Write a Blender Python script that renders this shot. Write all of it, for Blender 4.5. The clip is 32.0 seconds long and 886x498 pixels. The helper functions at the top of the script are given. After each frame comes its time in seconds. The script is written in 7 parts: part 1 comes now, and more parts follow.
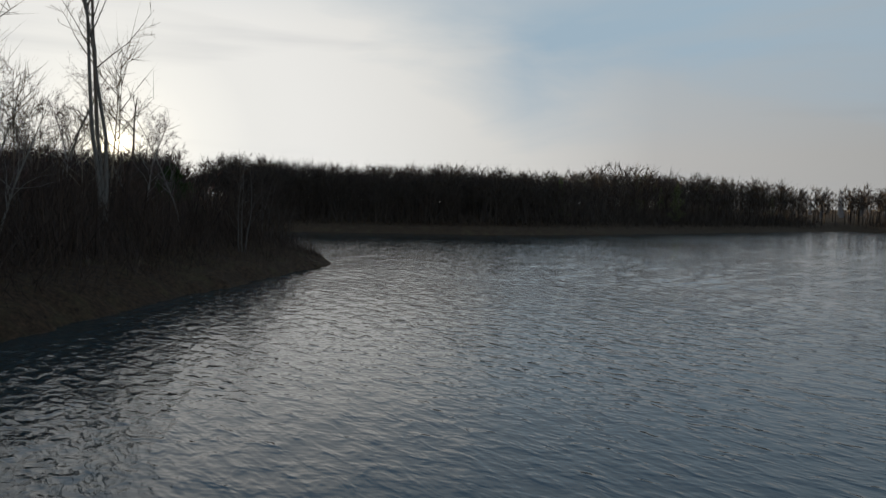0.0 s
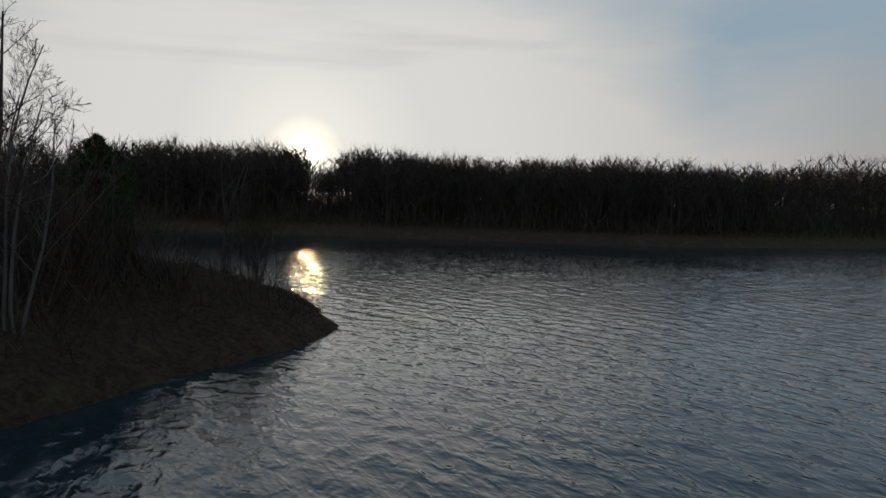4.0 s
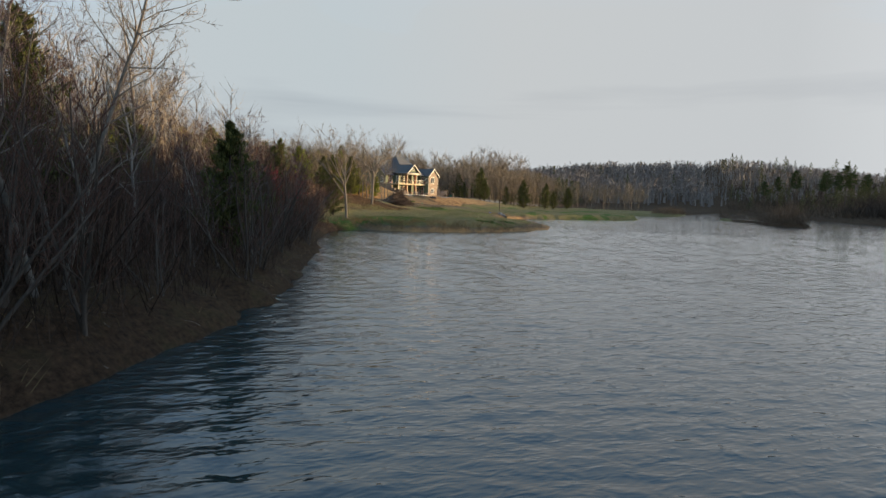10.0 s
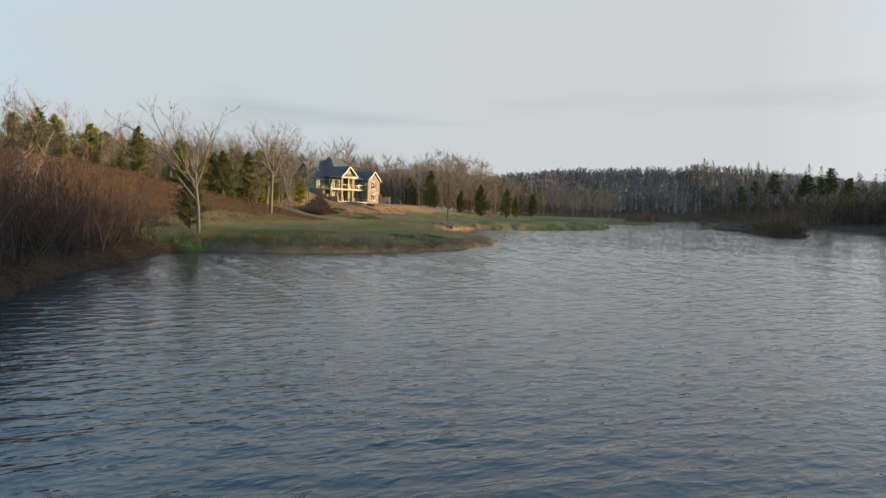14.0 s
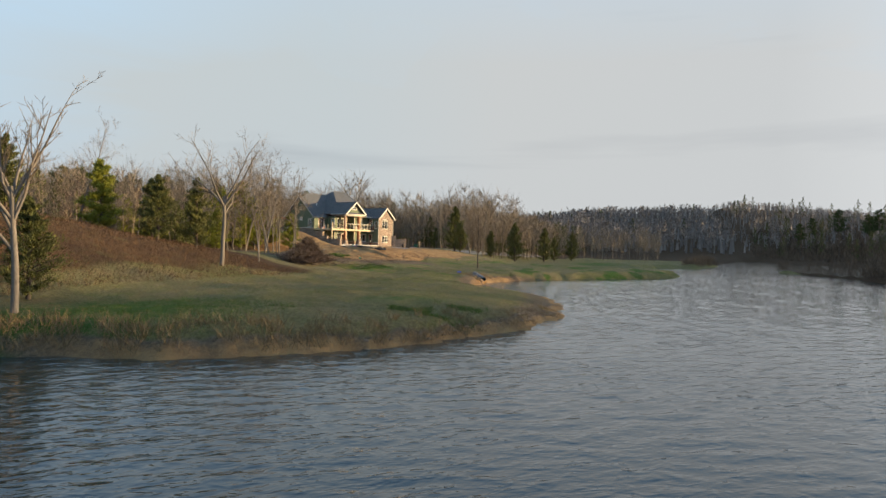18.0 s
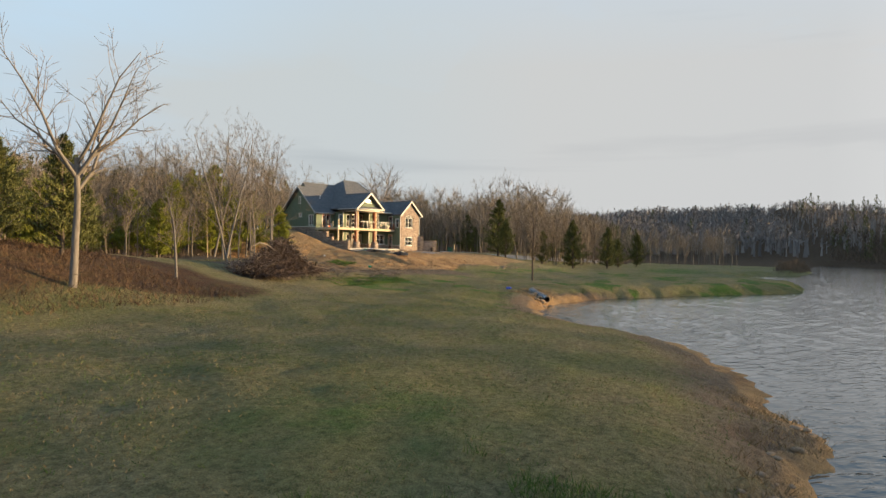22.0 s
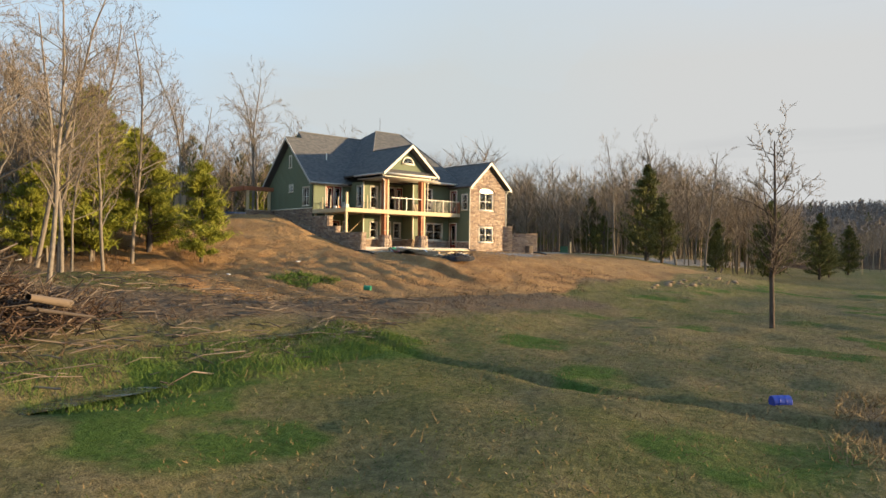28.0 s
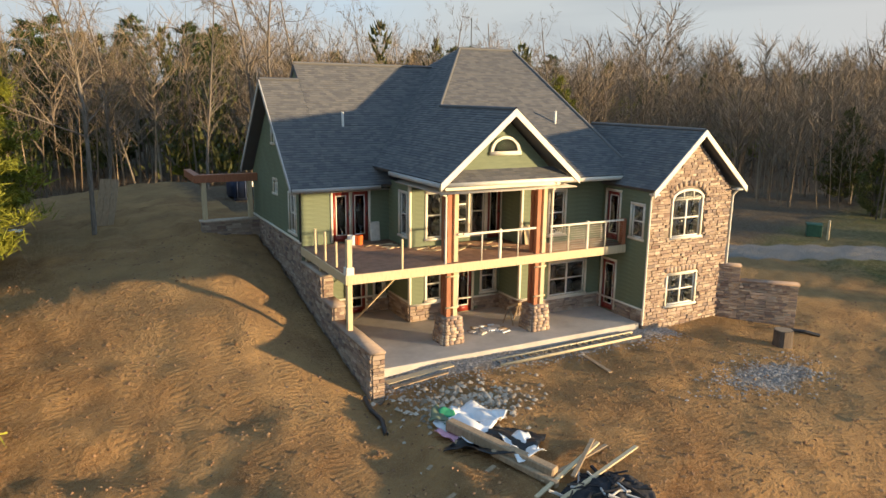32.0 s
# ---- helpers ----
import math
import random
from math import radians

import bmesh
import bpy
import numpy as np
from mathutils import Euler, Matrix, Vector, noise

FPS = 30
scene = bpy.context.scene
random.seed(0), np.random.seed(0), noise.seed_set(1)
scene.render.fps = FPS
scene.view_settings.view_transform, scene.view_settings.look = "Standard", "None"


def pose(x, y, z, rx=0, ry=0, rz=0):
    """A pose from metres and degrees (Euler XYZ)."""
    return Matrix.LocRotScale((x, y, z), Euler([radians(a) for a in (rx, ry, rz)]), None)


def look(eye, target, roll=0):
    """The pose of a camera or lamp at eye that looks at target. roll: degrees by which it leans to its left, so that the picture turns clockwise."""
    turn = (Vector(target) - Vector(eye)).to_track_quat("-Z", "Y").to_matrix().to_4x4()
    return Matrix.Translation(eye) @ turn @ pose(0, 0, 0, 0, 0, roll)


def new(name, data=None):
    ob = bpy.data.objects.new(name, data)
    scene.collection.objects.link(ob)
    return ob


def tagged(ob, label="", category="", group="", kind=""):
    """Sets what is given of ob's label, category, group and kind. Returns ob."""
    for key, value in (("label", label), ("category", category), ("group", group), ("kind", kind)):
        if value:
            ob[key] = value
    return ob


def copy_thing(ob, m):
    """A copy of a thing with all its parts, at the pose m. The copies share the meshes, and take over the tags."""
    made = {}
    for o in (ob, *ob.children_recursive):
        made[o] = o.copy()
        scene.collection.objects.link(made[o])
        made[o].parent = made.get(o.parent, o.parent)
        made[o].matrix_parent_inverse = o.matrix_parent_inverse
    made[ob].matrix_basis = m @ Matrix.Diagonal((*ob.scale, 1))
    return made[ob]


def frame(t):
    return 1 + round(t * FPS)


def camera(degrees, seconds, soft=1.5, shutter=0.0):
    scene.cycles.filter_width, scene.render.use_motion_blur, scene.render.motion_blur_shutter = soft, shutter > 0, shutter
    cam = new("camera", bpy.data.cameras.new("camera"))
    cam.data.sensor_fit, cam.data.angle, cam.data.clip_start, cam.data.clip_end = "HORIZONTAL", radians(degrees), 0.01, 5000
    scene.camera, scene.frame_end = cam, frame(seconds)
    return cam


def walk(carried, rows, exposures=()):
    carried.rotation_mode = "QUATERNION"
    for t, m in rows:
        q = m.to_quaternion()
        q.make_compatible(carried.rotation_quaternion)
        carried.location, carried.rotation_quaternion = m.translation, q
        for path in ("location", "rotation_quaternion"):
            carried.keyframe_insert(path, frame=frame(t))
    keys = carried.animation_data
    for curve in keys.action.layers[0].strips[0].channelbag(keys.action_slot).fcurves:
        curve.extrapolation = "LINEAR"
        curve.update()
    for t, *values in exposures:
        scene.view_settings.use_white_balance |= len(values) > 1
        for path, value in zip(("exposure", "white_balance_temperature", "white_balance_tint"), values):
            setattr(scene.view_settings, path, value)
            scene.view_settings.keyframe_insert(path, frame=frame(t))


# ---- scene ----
cam = camera(64.2, 32.0)
METRES, EYE = 250.0, 3.9
ROWS = [
    (0.0, 0.0, 0.0, 0.0, 0.05, -2.71, -0.98),
    (0.5, 0.0029, 0.0161, 0.0003, 1.14, -2.73, -1.01),
    (1.0, 0.0052, 0.0311, 0.0005, 2.58, -2.75, -1.11),
    (1.5, 0.0072, 0.0471, 0.0007, 5.85, -2.76, -1.14),
    (2.0, 0.0085, 0.0631, 0.0008, 8.81, -2.75, -1.2),
    (2.5, 0.0095, 0.0792, 0.0011, 10.9, -2.79, -1.33),
    (4.5, 0.004, 0.137, 0.0031, 14.77, -3.02, -1.56),
    (5.0, 0.0024, 0.1525, 0.0033, 15.92, -3.05, -1.52),
    (5.5, 0.0006, 0.1677, 0.0036, 18.14, -3.09, -1.55),
    (6.0, -0.0024, 0.1838, 0.0041, 26.25, -3.24, -1.68),
    (6.5, -0.0066, 0.2005, 0.0041, 38.37, -3.38, -1.78),
    (7.0, -0.0115, 0.2163, 0.004, 50.21, -3.55, -1.92),
    (7.5, -0.0173, 0.2312, 0.0038, 58.4, -3.64, -1.98),
    (8.0, -0.0252, 0.2458, 0.0035, 68.32, -3.74, -1.94),
    (8.5, -0.0351, 0.259, 0.0032, 82.52, -3.95, -1.98),
    (9.0, -0.0461, 0.2702, 0.0029, 97.06, -4.14, -2.0),
    (9.5, -0.0579, 0.2791, 0.0025, 105.23, -4.22, -1.93),
    (10.0, -0.0705, 0.2854, 0.0022, 107.62, -4.24, -1.93),
    (10.5, -0.0836, 0.2893, 0.0019, 108.64, -4.19, -1.93),
    (11.0, -0.097, 0.2914, 0.0017, 107.91, -3.78, -1.89),
    (11.5, -0.1106, 0.2919, 0.0017, 107.21, -3.73, -1.86),
    (12.0, -0.1244, 0.2911, 0.0017, 106.75, -3.68, -1.87),
    (12.5, -0.1386, 0.2894, 0.0017, 107.04, -3.64, -1.79),
    (13.0, -0.1527, 0.2869, 0.0018, 106.83, -3.59, -1.75),
    (13.5, -0.1671, 0.2837, 0.0018, 105.96, -3.54, -1.65),
    (14.0, -0.1816, 0.2802, 0.0019, 105.38, -3.51, -1.59),
    (14.5, -0.1965, 0.2762, 0.0019, 105.04, -3.46, -1.52),
    (15.0, -0.2137, 0.2698, 0.0021, 104.65, -0.38, -1.57),
    (15.5, -0.2286, 0.2655, 0.0022, 104.49, -0.3, -1.49),
    (17.5, -0.2879, 0.2474, 0.0034, 106.6, -0.28, -1.18),
    (18.0, -0.3027, 0.2429, 0.0036, 107.22, -0.23, -1.14),
    (18.5, -0.3174, 0.2382, 0.0039, 106.2, -0.22, -1.08),
    (19.0, -0.3323, 0.2334, 0.0041, 105.77, -0.2, -1.04),
    (19.5, -0.3472, 0.2286, 0.0041, 105.58, -0.17, -0.99),
    (20.0, -0.362, 0.224, 0.004, 105.46, -0.14, -0.95),
    (20.5, -0.3768, 0.2193, 0.0039, 105.99, -0.1, -0.93),
    (21.0, -0.3916, 0.2147, 0.0037, 108.55, -0.05, -0.93),
    (21.5, -0.4064, 0.21, 0.0036, 109.6, -0.01, -0.88),
    (22.0, -0.4213, 0.2054, 0.0035, 110.42, 0.03, -0.88),
    (22.5, -0.4359, 0.2008, 0.0034, 109.57, 0.06, -0.83),
    (23.0, -0.4507, 0.1959, 0.0033, 108.89, 0.07, -0.77),
    (23.5, -0.4657, 0.1909, 0.0033, 108.54, 0.06, -0.78),
    (24.0, -0.4806, 0.1859, 0.0032, 108.31, 0.06, -0.74),
    (24.5, -0.4956, 0.1808, 0.0032, 108.16, 0.05, -0.75),
    (25.0, -0.5107, 0.1756, 0.0032, 108.19, 0.06, -0.71),
    (25.5, -0.5261, 0.1702, 0.0032, 109.66, 0.09, -0.67),
    (27.5, -0.58763, 0.14897, 0.00285, 115.18, 0.06, -0.76),
    (28.0, -0.60195, 0.14312, 0.00302, 120.04, 0.01, -0.75),
    (28.5, -0.61652, 0.13743, 0.00384, 124.23, -0.08, -0.82),
    (29.0, -0.63078, 0.13092, 0.00624, 123.53, -0.18, -0.76),
    (29.5, -0.64511, 0.12380, 0.00877, 125.05, -0.19, -0.66),
    (30.0, -0.65976, 0.11583, 0.01278, 129.91, -0.09, -0.59),
    (30.5, -0.67439, 0.10755, 0.01890, 134.04, -0.01, -0.72),
    (31.0, -0.68777, 0.09895, 0.02509, 133.44, 0.10, -0.67),
    (31.5, -0.70044, 0.09047, 0.03079, 133.33, -3.75, -0.61),
    (32.0, -0.71273, 0.08157, 0.03695, 133.21, -12.30, -0.69),
]
EXPOSURES = [(0.0, 0.35, 6600, 10), (5.0, 0.05, 6600, 10), (7.0, 0.08, 6400, 10), (8.0, 0.46, 6250, 10), (9.0, 0.72, 6250, 10), (10.0, 0.96, 6250, 9), (11.0, 1.08, 6250, 9), (14.0, 1.08, 6300, 9), (19.0, 1.02, 6350, 9), (22.0, 1.06, 6450, 10), (26.0, 1.15, 6500, 10), (32.0, 1.1, 6500, 10)]
walk(cam, [(t, pose(METRES * x, METRES * y, EYE + METRES * z, 90 + pitch, roll, yaw)) for t, x, y, z, yaw, pitch, roll in ROWS], EXPOSURES)

# ---- light: low evening sun behind thin high cloud ----
SUN_YAW, SUN_UP = 25.0, 4.3
sun_dir = Vector((-math.sin(radians(SUN_YAW)) * math.cos(radians(SUN_UP)), math.cos(radians(SUN_YAW)) * math.cos(radians(SUN_UP)), math.sin(radians(SUN_UP))))
sun_data = bpy.data.lights.new("sun", "SUN")
sun_data.energy, sun_data.angle, sun_data.color = 5.0, radians(1.6), (1.0, 0.70, 0.37)
sun_lamp = new("sun", sun_data)
sun_lamp.matrix_world = look((0, 0, 60), Vector((0, 0, 60)) - sun_dir)

world = bpy.data.worlds.new("sky")
scene.world = world
world.use_nodes = True
wn, wl = world.node_tree.nodes, world.node_tree.links
wn.clear()


def wnode(kind, **values):
    n = wn.new(kind)
    for k, v in values.items():
        n.inputs[k].default_value = v
    return n


sky = wn.new("ShaderNodeTexSky")
sky.sky_type = "NISHITA"
sky.sun_disc = False
sky.sun_elevation, sky.sun_rotation = radians(SUN_UP), radians(-SUN_YAW)
sky.air_density, sky.dust_density, sky.ozone_density = 1.0, 0.6, 1.5
tc = wn.new("ShaderNodeTexCoord")
# thin cloud sheet: streaks stretched along the horizon
mapc = wn.new("ShaderNodeMapping")
mapc.inputs["Scale"].default_value = (1.2, 1.2, 5.0)
mapc.inputs["Rotation"].default_value = (radians(8), radians(6), radians(35))
wl.new(tc.outputs["Generated"], mapc.inputs["Vector"])
cloud = wnode("ShaderNodeTexNoise", Scale=1.5, Detail=7.0, Roughness=0.55, Distortion=0.5)
wl.new(mapc.outputs["Vector"], cloud.inputs["Vector"])
ramp = wn.new("ShaderNodeValToRGB")
ramp.color_ramp.elements[0].position, ramp.color_ramp.elements[0].color = 0.40, (0.0, 0.0, 0.0, 1)
ramp.color_ramp.elements[1].position, ramp.color_ramp.elements[1].color = 0.62, (1, 1, 1, 1)
wl.new(cloud.outputs["Fac"], ramp.inputs["Fac"])
# haze gathers towards the sun and the horizon
dot = wn.new("ShaderNodeVectorMath")
dot.operation = "DOT_PRODUCT"
dot.inputs[1].default_value = sun_dir
wl.new(tc.outputs["Generated"], dot.inputs[0])
glow = wn.new("ShaderNodeMapRange")
glow.inputs["From Min"].default_value, glow.inputs["From Max"].default_value = 0.85, 0.96
wl.new(dot.outputs["Value"], glow.inputs["Value"])
sep = wn.new("ShaderNodeSeparateXYZ")
wl.new(tc.outputs["Generated"], sep.inputs["Vector"])
low = wn.new("ShaderNodeMapRange")
low.inputs["From Min"].default_value, low.inputs["From Max"].default_value = 0.22, 0.02
wl.new(sep.outputs["Z"], low.inputs["Value"])


def wmath(op, a, b):
    n = wn.new("ShaderNodeMath")
    n.operation, n.use_clamp = op, True
    for i, v in enumerate((a, b)):
        if isinstance(v, float):
            n.inputs[i].default_value = v
        else:
            wl.new(v, n.inputs[i])
    return n.outputs[0]


# the cloud sheet thins overhead, where the bright pale-blue sky shows; it is whitest near the sun and low down
high = wn.new("ShaderNodeMapRange")
high.inputs["From Min"].default_value, high.inputs["From Max"].default_value = 0.25, 0.52
high.inputs["To Min"].default_value, high.inputs["To Max"].default_value = 1.0, 0.06
wl.new(sep.outputs["Z"], high.inputs["Value"])
bank = wn.new("ShaderNodeVectorMath")
bank.operation = "DOT_PRODUCT"
bank.inputs[1].default_value = (-math.sin(radians(100)), math.cos(radians(100)), 0.12)
wl.new(tc.outputs["Generated"], bank.inputs[0])
west = wn.new("ShaderNodeMapRange")
west.inputs["From Min"].default_value, west.inputs["From Max"].default_value = 0.77, 0.94
wl.new(bank.outputs["Value"], west.inputs["Value"])
cover_fac = wmath("ADD", wmath("MULTIPLY", west.outputs[0], 0.95),  wmath("ADD", wmath("MULTIPLY", ramp.outputs["Color"], 0.42), wmath("ADD", wmath("MULTIPLY", low.outputs[0], 0.85), wmath("MULTIPLY", glow.outputs[0], 0.9))))
veil = wmath("MULTIPLY", cover_fac, high.outputs[0])
scaled = wn.new("ShaderNodeMix")
scaled.data_type, scaled.blend_type = "RGBA", "MULTIPLY"
scaled.inputs["Factor"].default_value = 1.0
wl.new(sky.outputs["Color"], scaled.inputs[6])
scaled.inputs[7].default_value = (6.6, 6.2, 5.6, 1)
cap = wn.new("ShaderNodeVectorMath")
cap.operation = "MINIMUM"
wl.new(scaled.outputs[2], cap.inputs[0])
blue = wn.new("ShaderNodeValToRGB")
blue.color_ramp.elements[0].position, blue.color_ramp.elements[0].color = 0.30, (0.345, 0.46, 0.56, 1)
blue.color_ramp.elements[1].position, blue.color_ramp.elements[1].color = 0.72, (0.19, 0.32, 0.52, 1)
wl.new(sep.outputs["Z"], blue.inputs["Fac"])
deep = wn.new("ShaderNodeVectorMath")
deep.operation = "SCALE"
deep.inputs["Scale"].default_value = 10.0
wl.new(blue.outputs["Color"], deep.inputs[0])
wl.new(deep.outputs[0], cap.inputs[1])
mixc = wn.new("ShaderNodeMix")
mixc.data_type = "RGBA"
wl.new(veil, mixc.inputs["Factor"])
wl.new(cap.outputs[0], mixc.inputs[6])
# the veil is brightest round the sun, with a small warm aureole, and a few thin grey streaks cross it
streak_map = wn.new("ShaderNodeMapping")
streak_map.inputs["Scale"].default_value = (1.0, 1.0, 11.0)
streak_map.inputs["Rotation"].default_value = (radians(5), radians(-4), radians(70))
wl.new(tc.outputs["Generated"], streak_map.inputs["Vector"])
streak = wnode("ShaderNodeTexNoise", Scale=1.3, Detail=5.0, Roughness=0.5, Distortion=0.3)
wl.new(streak_map.outputs["Vector"], streak.inputs["Vector"])


def wramp(value, stops):
    r = wn.new("ShaderNodeValToRGB")
    e = r.color_ramp.elements
    while len(e) < len(stops):
        e.new(0.5)
    for el, (p, c) in zip(e, stops):
        el.position, el.color = p, (*c, 1)
    wl.new(value, r.inputs["Fac"])
    return r.outputs["Color"]


def wmul(a, b, blend="MULTIPLY"):
    x = wn.new("ShaderNodeMix")
    x.data_type, x.blend_type, x.clamp_result = "RGBA", blend, False
    x.inputs["Factor"].default_value = 1.0
    for i, v in ((6, a), (7, b)):
        if isinstance(v, tuple):
            x.inputs[i].default_value = (*v, 1)
        else:
            wl.new(v, x.inputs[i])
    return x.outputs[2]


near_sun = wramp(dot.outputs["Value"], [(0.0, (0.378, 0.405, 0.410)), (0.22, (0.400, 0.405, 0.400)), (0.55, (0.405, 0.408, 0.405)), (0.75, (0.49, 0.49, 0.485)), (0.89, (0.72, 0.72, 0.70)), (0.97, (0.86, 0.86, 0.84)), (1.0, (0.88, 0.88, 0.85))])
grey = wramp(streak.outputs["Fac"], [(0.56, (1, 1, 1)), (0.74, (0.82, 0.83, 0.85))])
close = wn.new("ShaderNodeMapRange")
close.inputs["From Min"].default_value, close.inputs["From Max"].default_value = 0.985, 1.0
wl.new(dot.outputs["Value"], close.inputs["Value"])
aureole = wramp(close.outputs[0], [(0.0, (0, 0, 0)), (0.6, (0.014, 0.013, 0.010)), (0.90, (0.032, 0.028, 0.020)), (0.975, (0.09, 0.08, 0.055)), (1.0, (0.7, 0.62, 0.45))])
veil_colour = wmul(wmul(wmul(near_sun, grey), (9.9, 9.9, 9.9)), wmul(aureole, (60.0, 60.0, 60.0)), "ADD")
wl.new(veil_colour, mixc.inputs[7])
bg = wnode("ShaderNodeBackground", Strength=0.075)
wl.new(mixc.outputs[2], bg.inputs["Color"])
wout = wn.new("ShaderNodeOutputWorld")
wl.new(bg.outputs[0], wout.inputs["Surface"])

# ---- materials ----


class Mat:
    """A node material with short-hand for the usual nodes."""

    def __init__(self, name, rough=0.8, metal=0.0, spec=0.3):
        self.m = bpy.data.materials.new(name)
        self.m.use_nodes = True
        self.n, self.l = self.m.node_tree.nodes, self.m.node_tree.links
        self.b = self.n["Principled BSDF"]
        self.b.inputs["Roughness"].default_value = rough
        self.b.inputs["Metallic"].default_value = metal
        self.b.inputs["Specular IOR Level"].default_value = spec
        self.tc = self.n.new("ShaderNodeTexCoord")

    def put(self, socket, v):
        if isinstance(v, (int, float)):
            socket.default_value = v
        elif isinstance(v, tuple):
            socket.default_value = (*v, 1) if len(v) == 3 and len(socket.default_value) == 4 else v
        else:
            self.l.new(v, socket)

    def noise(self, scale, detail=4, rough=0.6, stretch=(1, 1, 1), coord="Object", distortion=0.0):
        mp = self.n.new("ShaderNodeMapping")
        mp.inputs["Scale"].default_value = stretch
        self.l.new(self.tc.outputs[coord], mp.inputs["Vector"])
        t = self.n.new("ShaderNodeTexNoise")
        t.inputs["Scale"].default_value, t.inputs["Detail"].default_value = scale, detail
        t.inputs["Roughness"].default_value, t.inputs["Distortion"].default_value = rough, distortion
        self.l.new(mp.outputs["Vector"], t.inputs["Vector"])
        return t.outputs["Fac"]

    def ramp(self, fac, stops):
        r = self.n.new("ShaderNodeValToRGB")
        e = r.color_ramp.elements
        while len(e) < len(stops):
            e.new(0.5)
        for el, (p, c) in zip(e, stops):
            el.position, el.color = p, (*c, 1) if len(c) == 3 else c
        self.l.new(fac, r.inputs["Fac"])
        return r.outputs["Color"]

    def rng(self, fac, a, b, c=0.0, d=1.0):
        r = self.n.new("ShaderNodeMapRange")
        for k, v in zip(("From Min", "From Max", "To Min", "To Max"), (a, b, c, d)):
            r.inputs[k].default_value = v
        self.l.new(fac, r.inputs["Value"])
        return r.outputs[0]

    def mix(self, fac, a, b, blend="MIX"):
        x = self.n.new("ShaderNodeMix")
        x.data_type, x.blend_type = "RGBA", blend
        self.put(x.inputs["Factor"], fac)
        self.put(x.inputs[6], a)
        self.put(x.inputs[7], b)
        return x.outputs[2]

    def math(self, op, a, b=0.0):
        x = self.n.new("ShaderNodeMath")
        x.operation = op
        self.put(x.inputs[0], a)
        self.put(x.inputs[1], b)
        return x.outputs[0]

    def color(self, c):
        self.put(self.b.inputs["Base Color"], c)
        return self

    def bump(self, height, strength=0.4, distance=0.02):
        x = self.n.new("ShaderNodeBump")
        x.inputs["Strength"].default_value, x.inputs["Distance"].default_value = strength, distance
        self.l.new(height, x.inputs["Height"])
        self.l.new(x.outputs["Normal"], self.b.inputs["Normal"])
        return self

    def island(self):
        return self.n.new("ShaderNodeNewGeometry").outputs["Random Per Island"]

    def obrand(self):
        return self.n.new("ShaderNodeObjectInfo").outputs["Random"]

    def attr(self, name):
        x = self.n.new("ShaderNodeAttribute")
        x.attribute_name = name
        return x.outputs["Color"]


def plain(name, c, rough=0.7, metal=0.0, scale=6.0, vary=0.25, bump=0.15, stretch=(1, 1, 1), spec=0.3):
    """A worn surface: base colour with two scales of variation and fine relief."""
    m = Mat(name, rough, metal, spec)
    lo, hi = tuple(v * (1 - vary) for v in c), tuple(min(1, v * (1 + vary)) for v in c)
    big = m.noise(scale, 5, 0.6, stretch)
    fine = m.noise(scale * 9, 3, 0.6, stretch)
    col = m.mix(m.rng(fine, 0.3, 0.7, 0.0, 0.5), m.mix(m.rng(big, 0.3, 0.7), lo, hi), c)
    m.color(col)
    m.bump(m.math("ADD", fine, big), bump, 0.01)
    return m.m


# terrain: red dirt, meadow, leaf litter and gravel, mixed by the plan's cover map
mg = Mat("ground_cover", 0.95, spec=0.1)
cov = mg.n.new("ShaderNodeSeparateColor")
mg.l.new(mg.attr("cover"), cov.inputs[0])
n_big, n_mid, n_fine, n_grit = mg.noise(0.07, 5), mg.noise(0.6, 6, 0.65), mg.noise(5.0, 5, 0.7), mg.noise(28.0, 3, 0.7)
tex = mg.rng(mg.math("ADD", mg.math("MULTIPLY", n_fine, 0.55), mg.math("MULTIPLY", n_grit, 0.45)), 0.38, 0.62)
straw = mg.mix(tex, (0.10, 0.08, 0.04), (0.35, 0.28, 0.14))
green = mg.mix(tex, (0.068, 0.076, 0.023), (0.225, 0.215, 0.075))
lush = mg.mix(tex, (0.05, 0.085, 0.016), (0.10, 0.17, 0.035))
grass_mix = mg.mix(mg.rng(mg.math("ADD", mg.math("MULTIPLY", n_mid, 0.6), mg.math("MULTIPLY", n_big, 0.7)), 0.50, 0.76), green, straw)
grass_mix = mg.mix(mg.rng(mg.math("MULTIPLY", cov.outputs[1], mg.rng(n_mid, 0.25, 0.6)), 0.2, 0.6), grass_mix, lush)
dirt = mg.mix(mg.rng(n_mid, 0.35, 0.68), (0.235, 0.124, 0.054), (0.52, 0.31, 0.132))
dirt = mg.mix(mg.rng(n_grit, 0.5, 0.62, 0.0, 0.6), dirt, (0.46, 0.31, 0.17))
dirt = mg.mix(mg.rng(mg.noise(11.0, 4, 0.75), 0.40, 0.30, 0.0, 0.65), dirt, (0.12, 0.065, 0.035))
dirt = mg.mix(mg.rng(n_big, 0.42, 0.62, 0.0, 0.55), dirt, (0.36, 0.25, 0.125))
litter = mg.mix(mg.rng(n_fine, 0.32, 0.68), (0.03, 0.019, 0.012), (0.12, 0.07, 0.04))
litter = mg.mix(mg.rng(n_mid, 0.5, 0.7, 0.0, 0.6), litter, (0.11, 0.085, 0.04))
mulch = mg.mix(tex, (0.08, 0.06, 0.042), (0.26, 0.20, 0.135))
mulch = mg.mix(mg.rng(n_mid, 0.45, 0.7, 0.0, 0.6), mulch, (0.15, 0.10, 0.065))
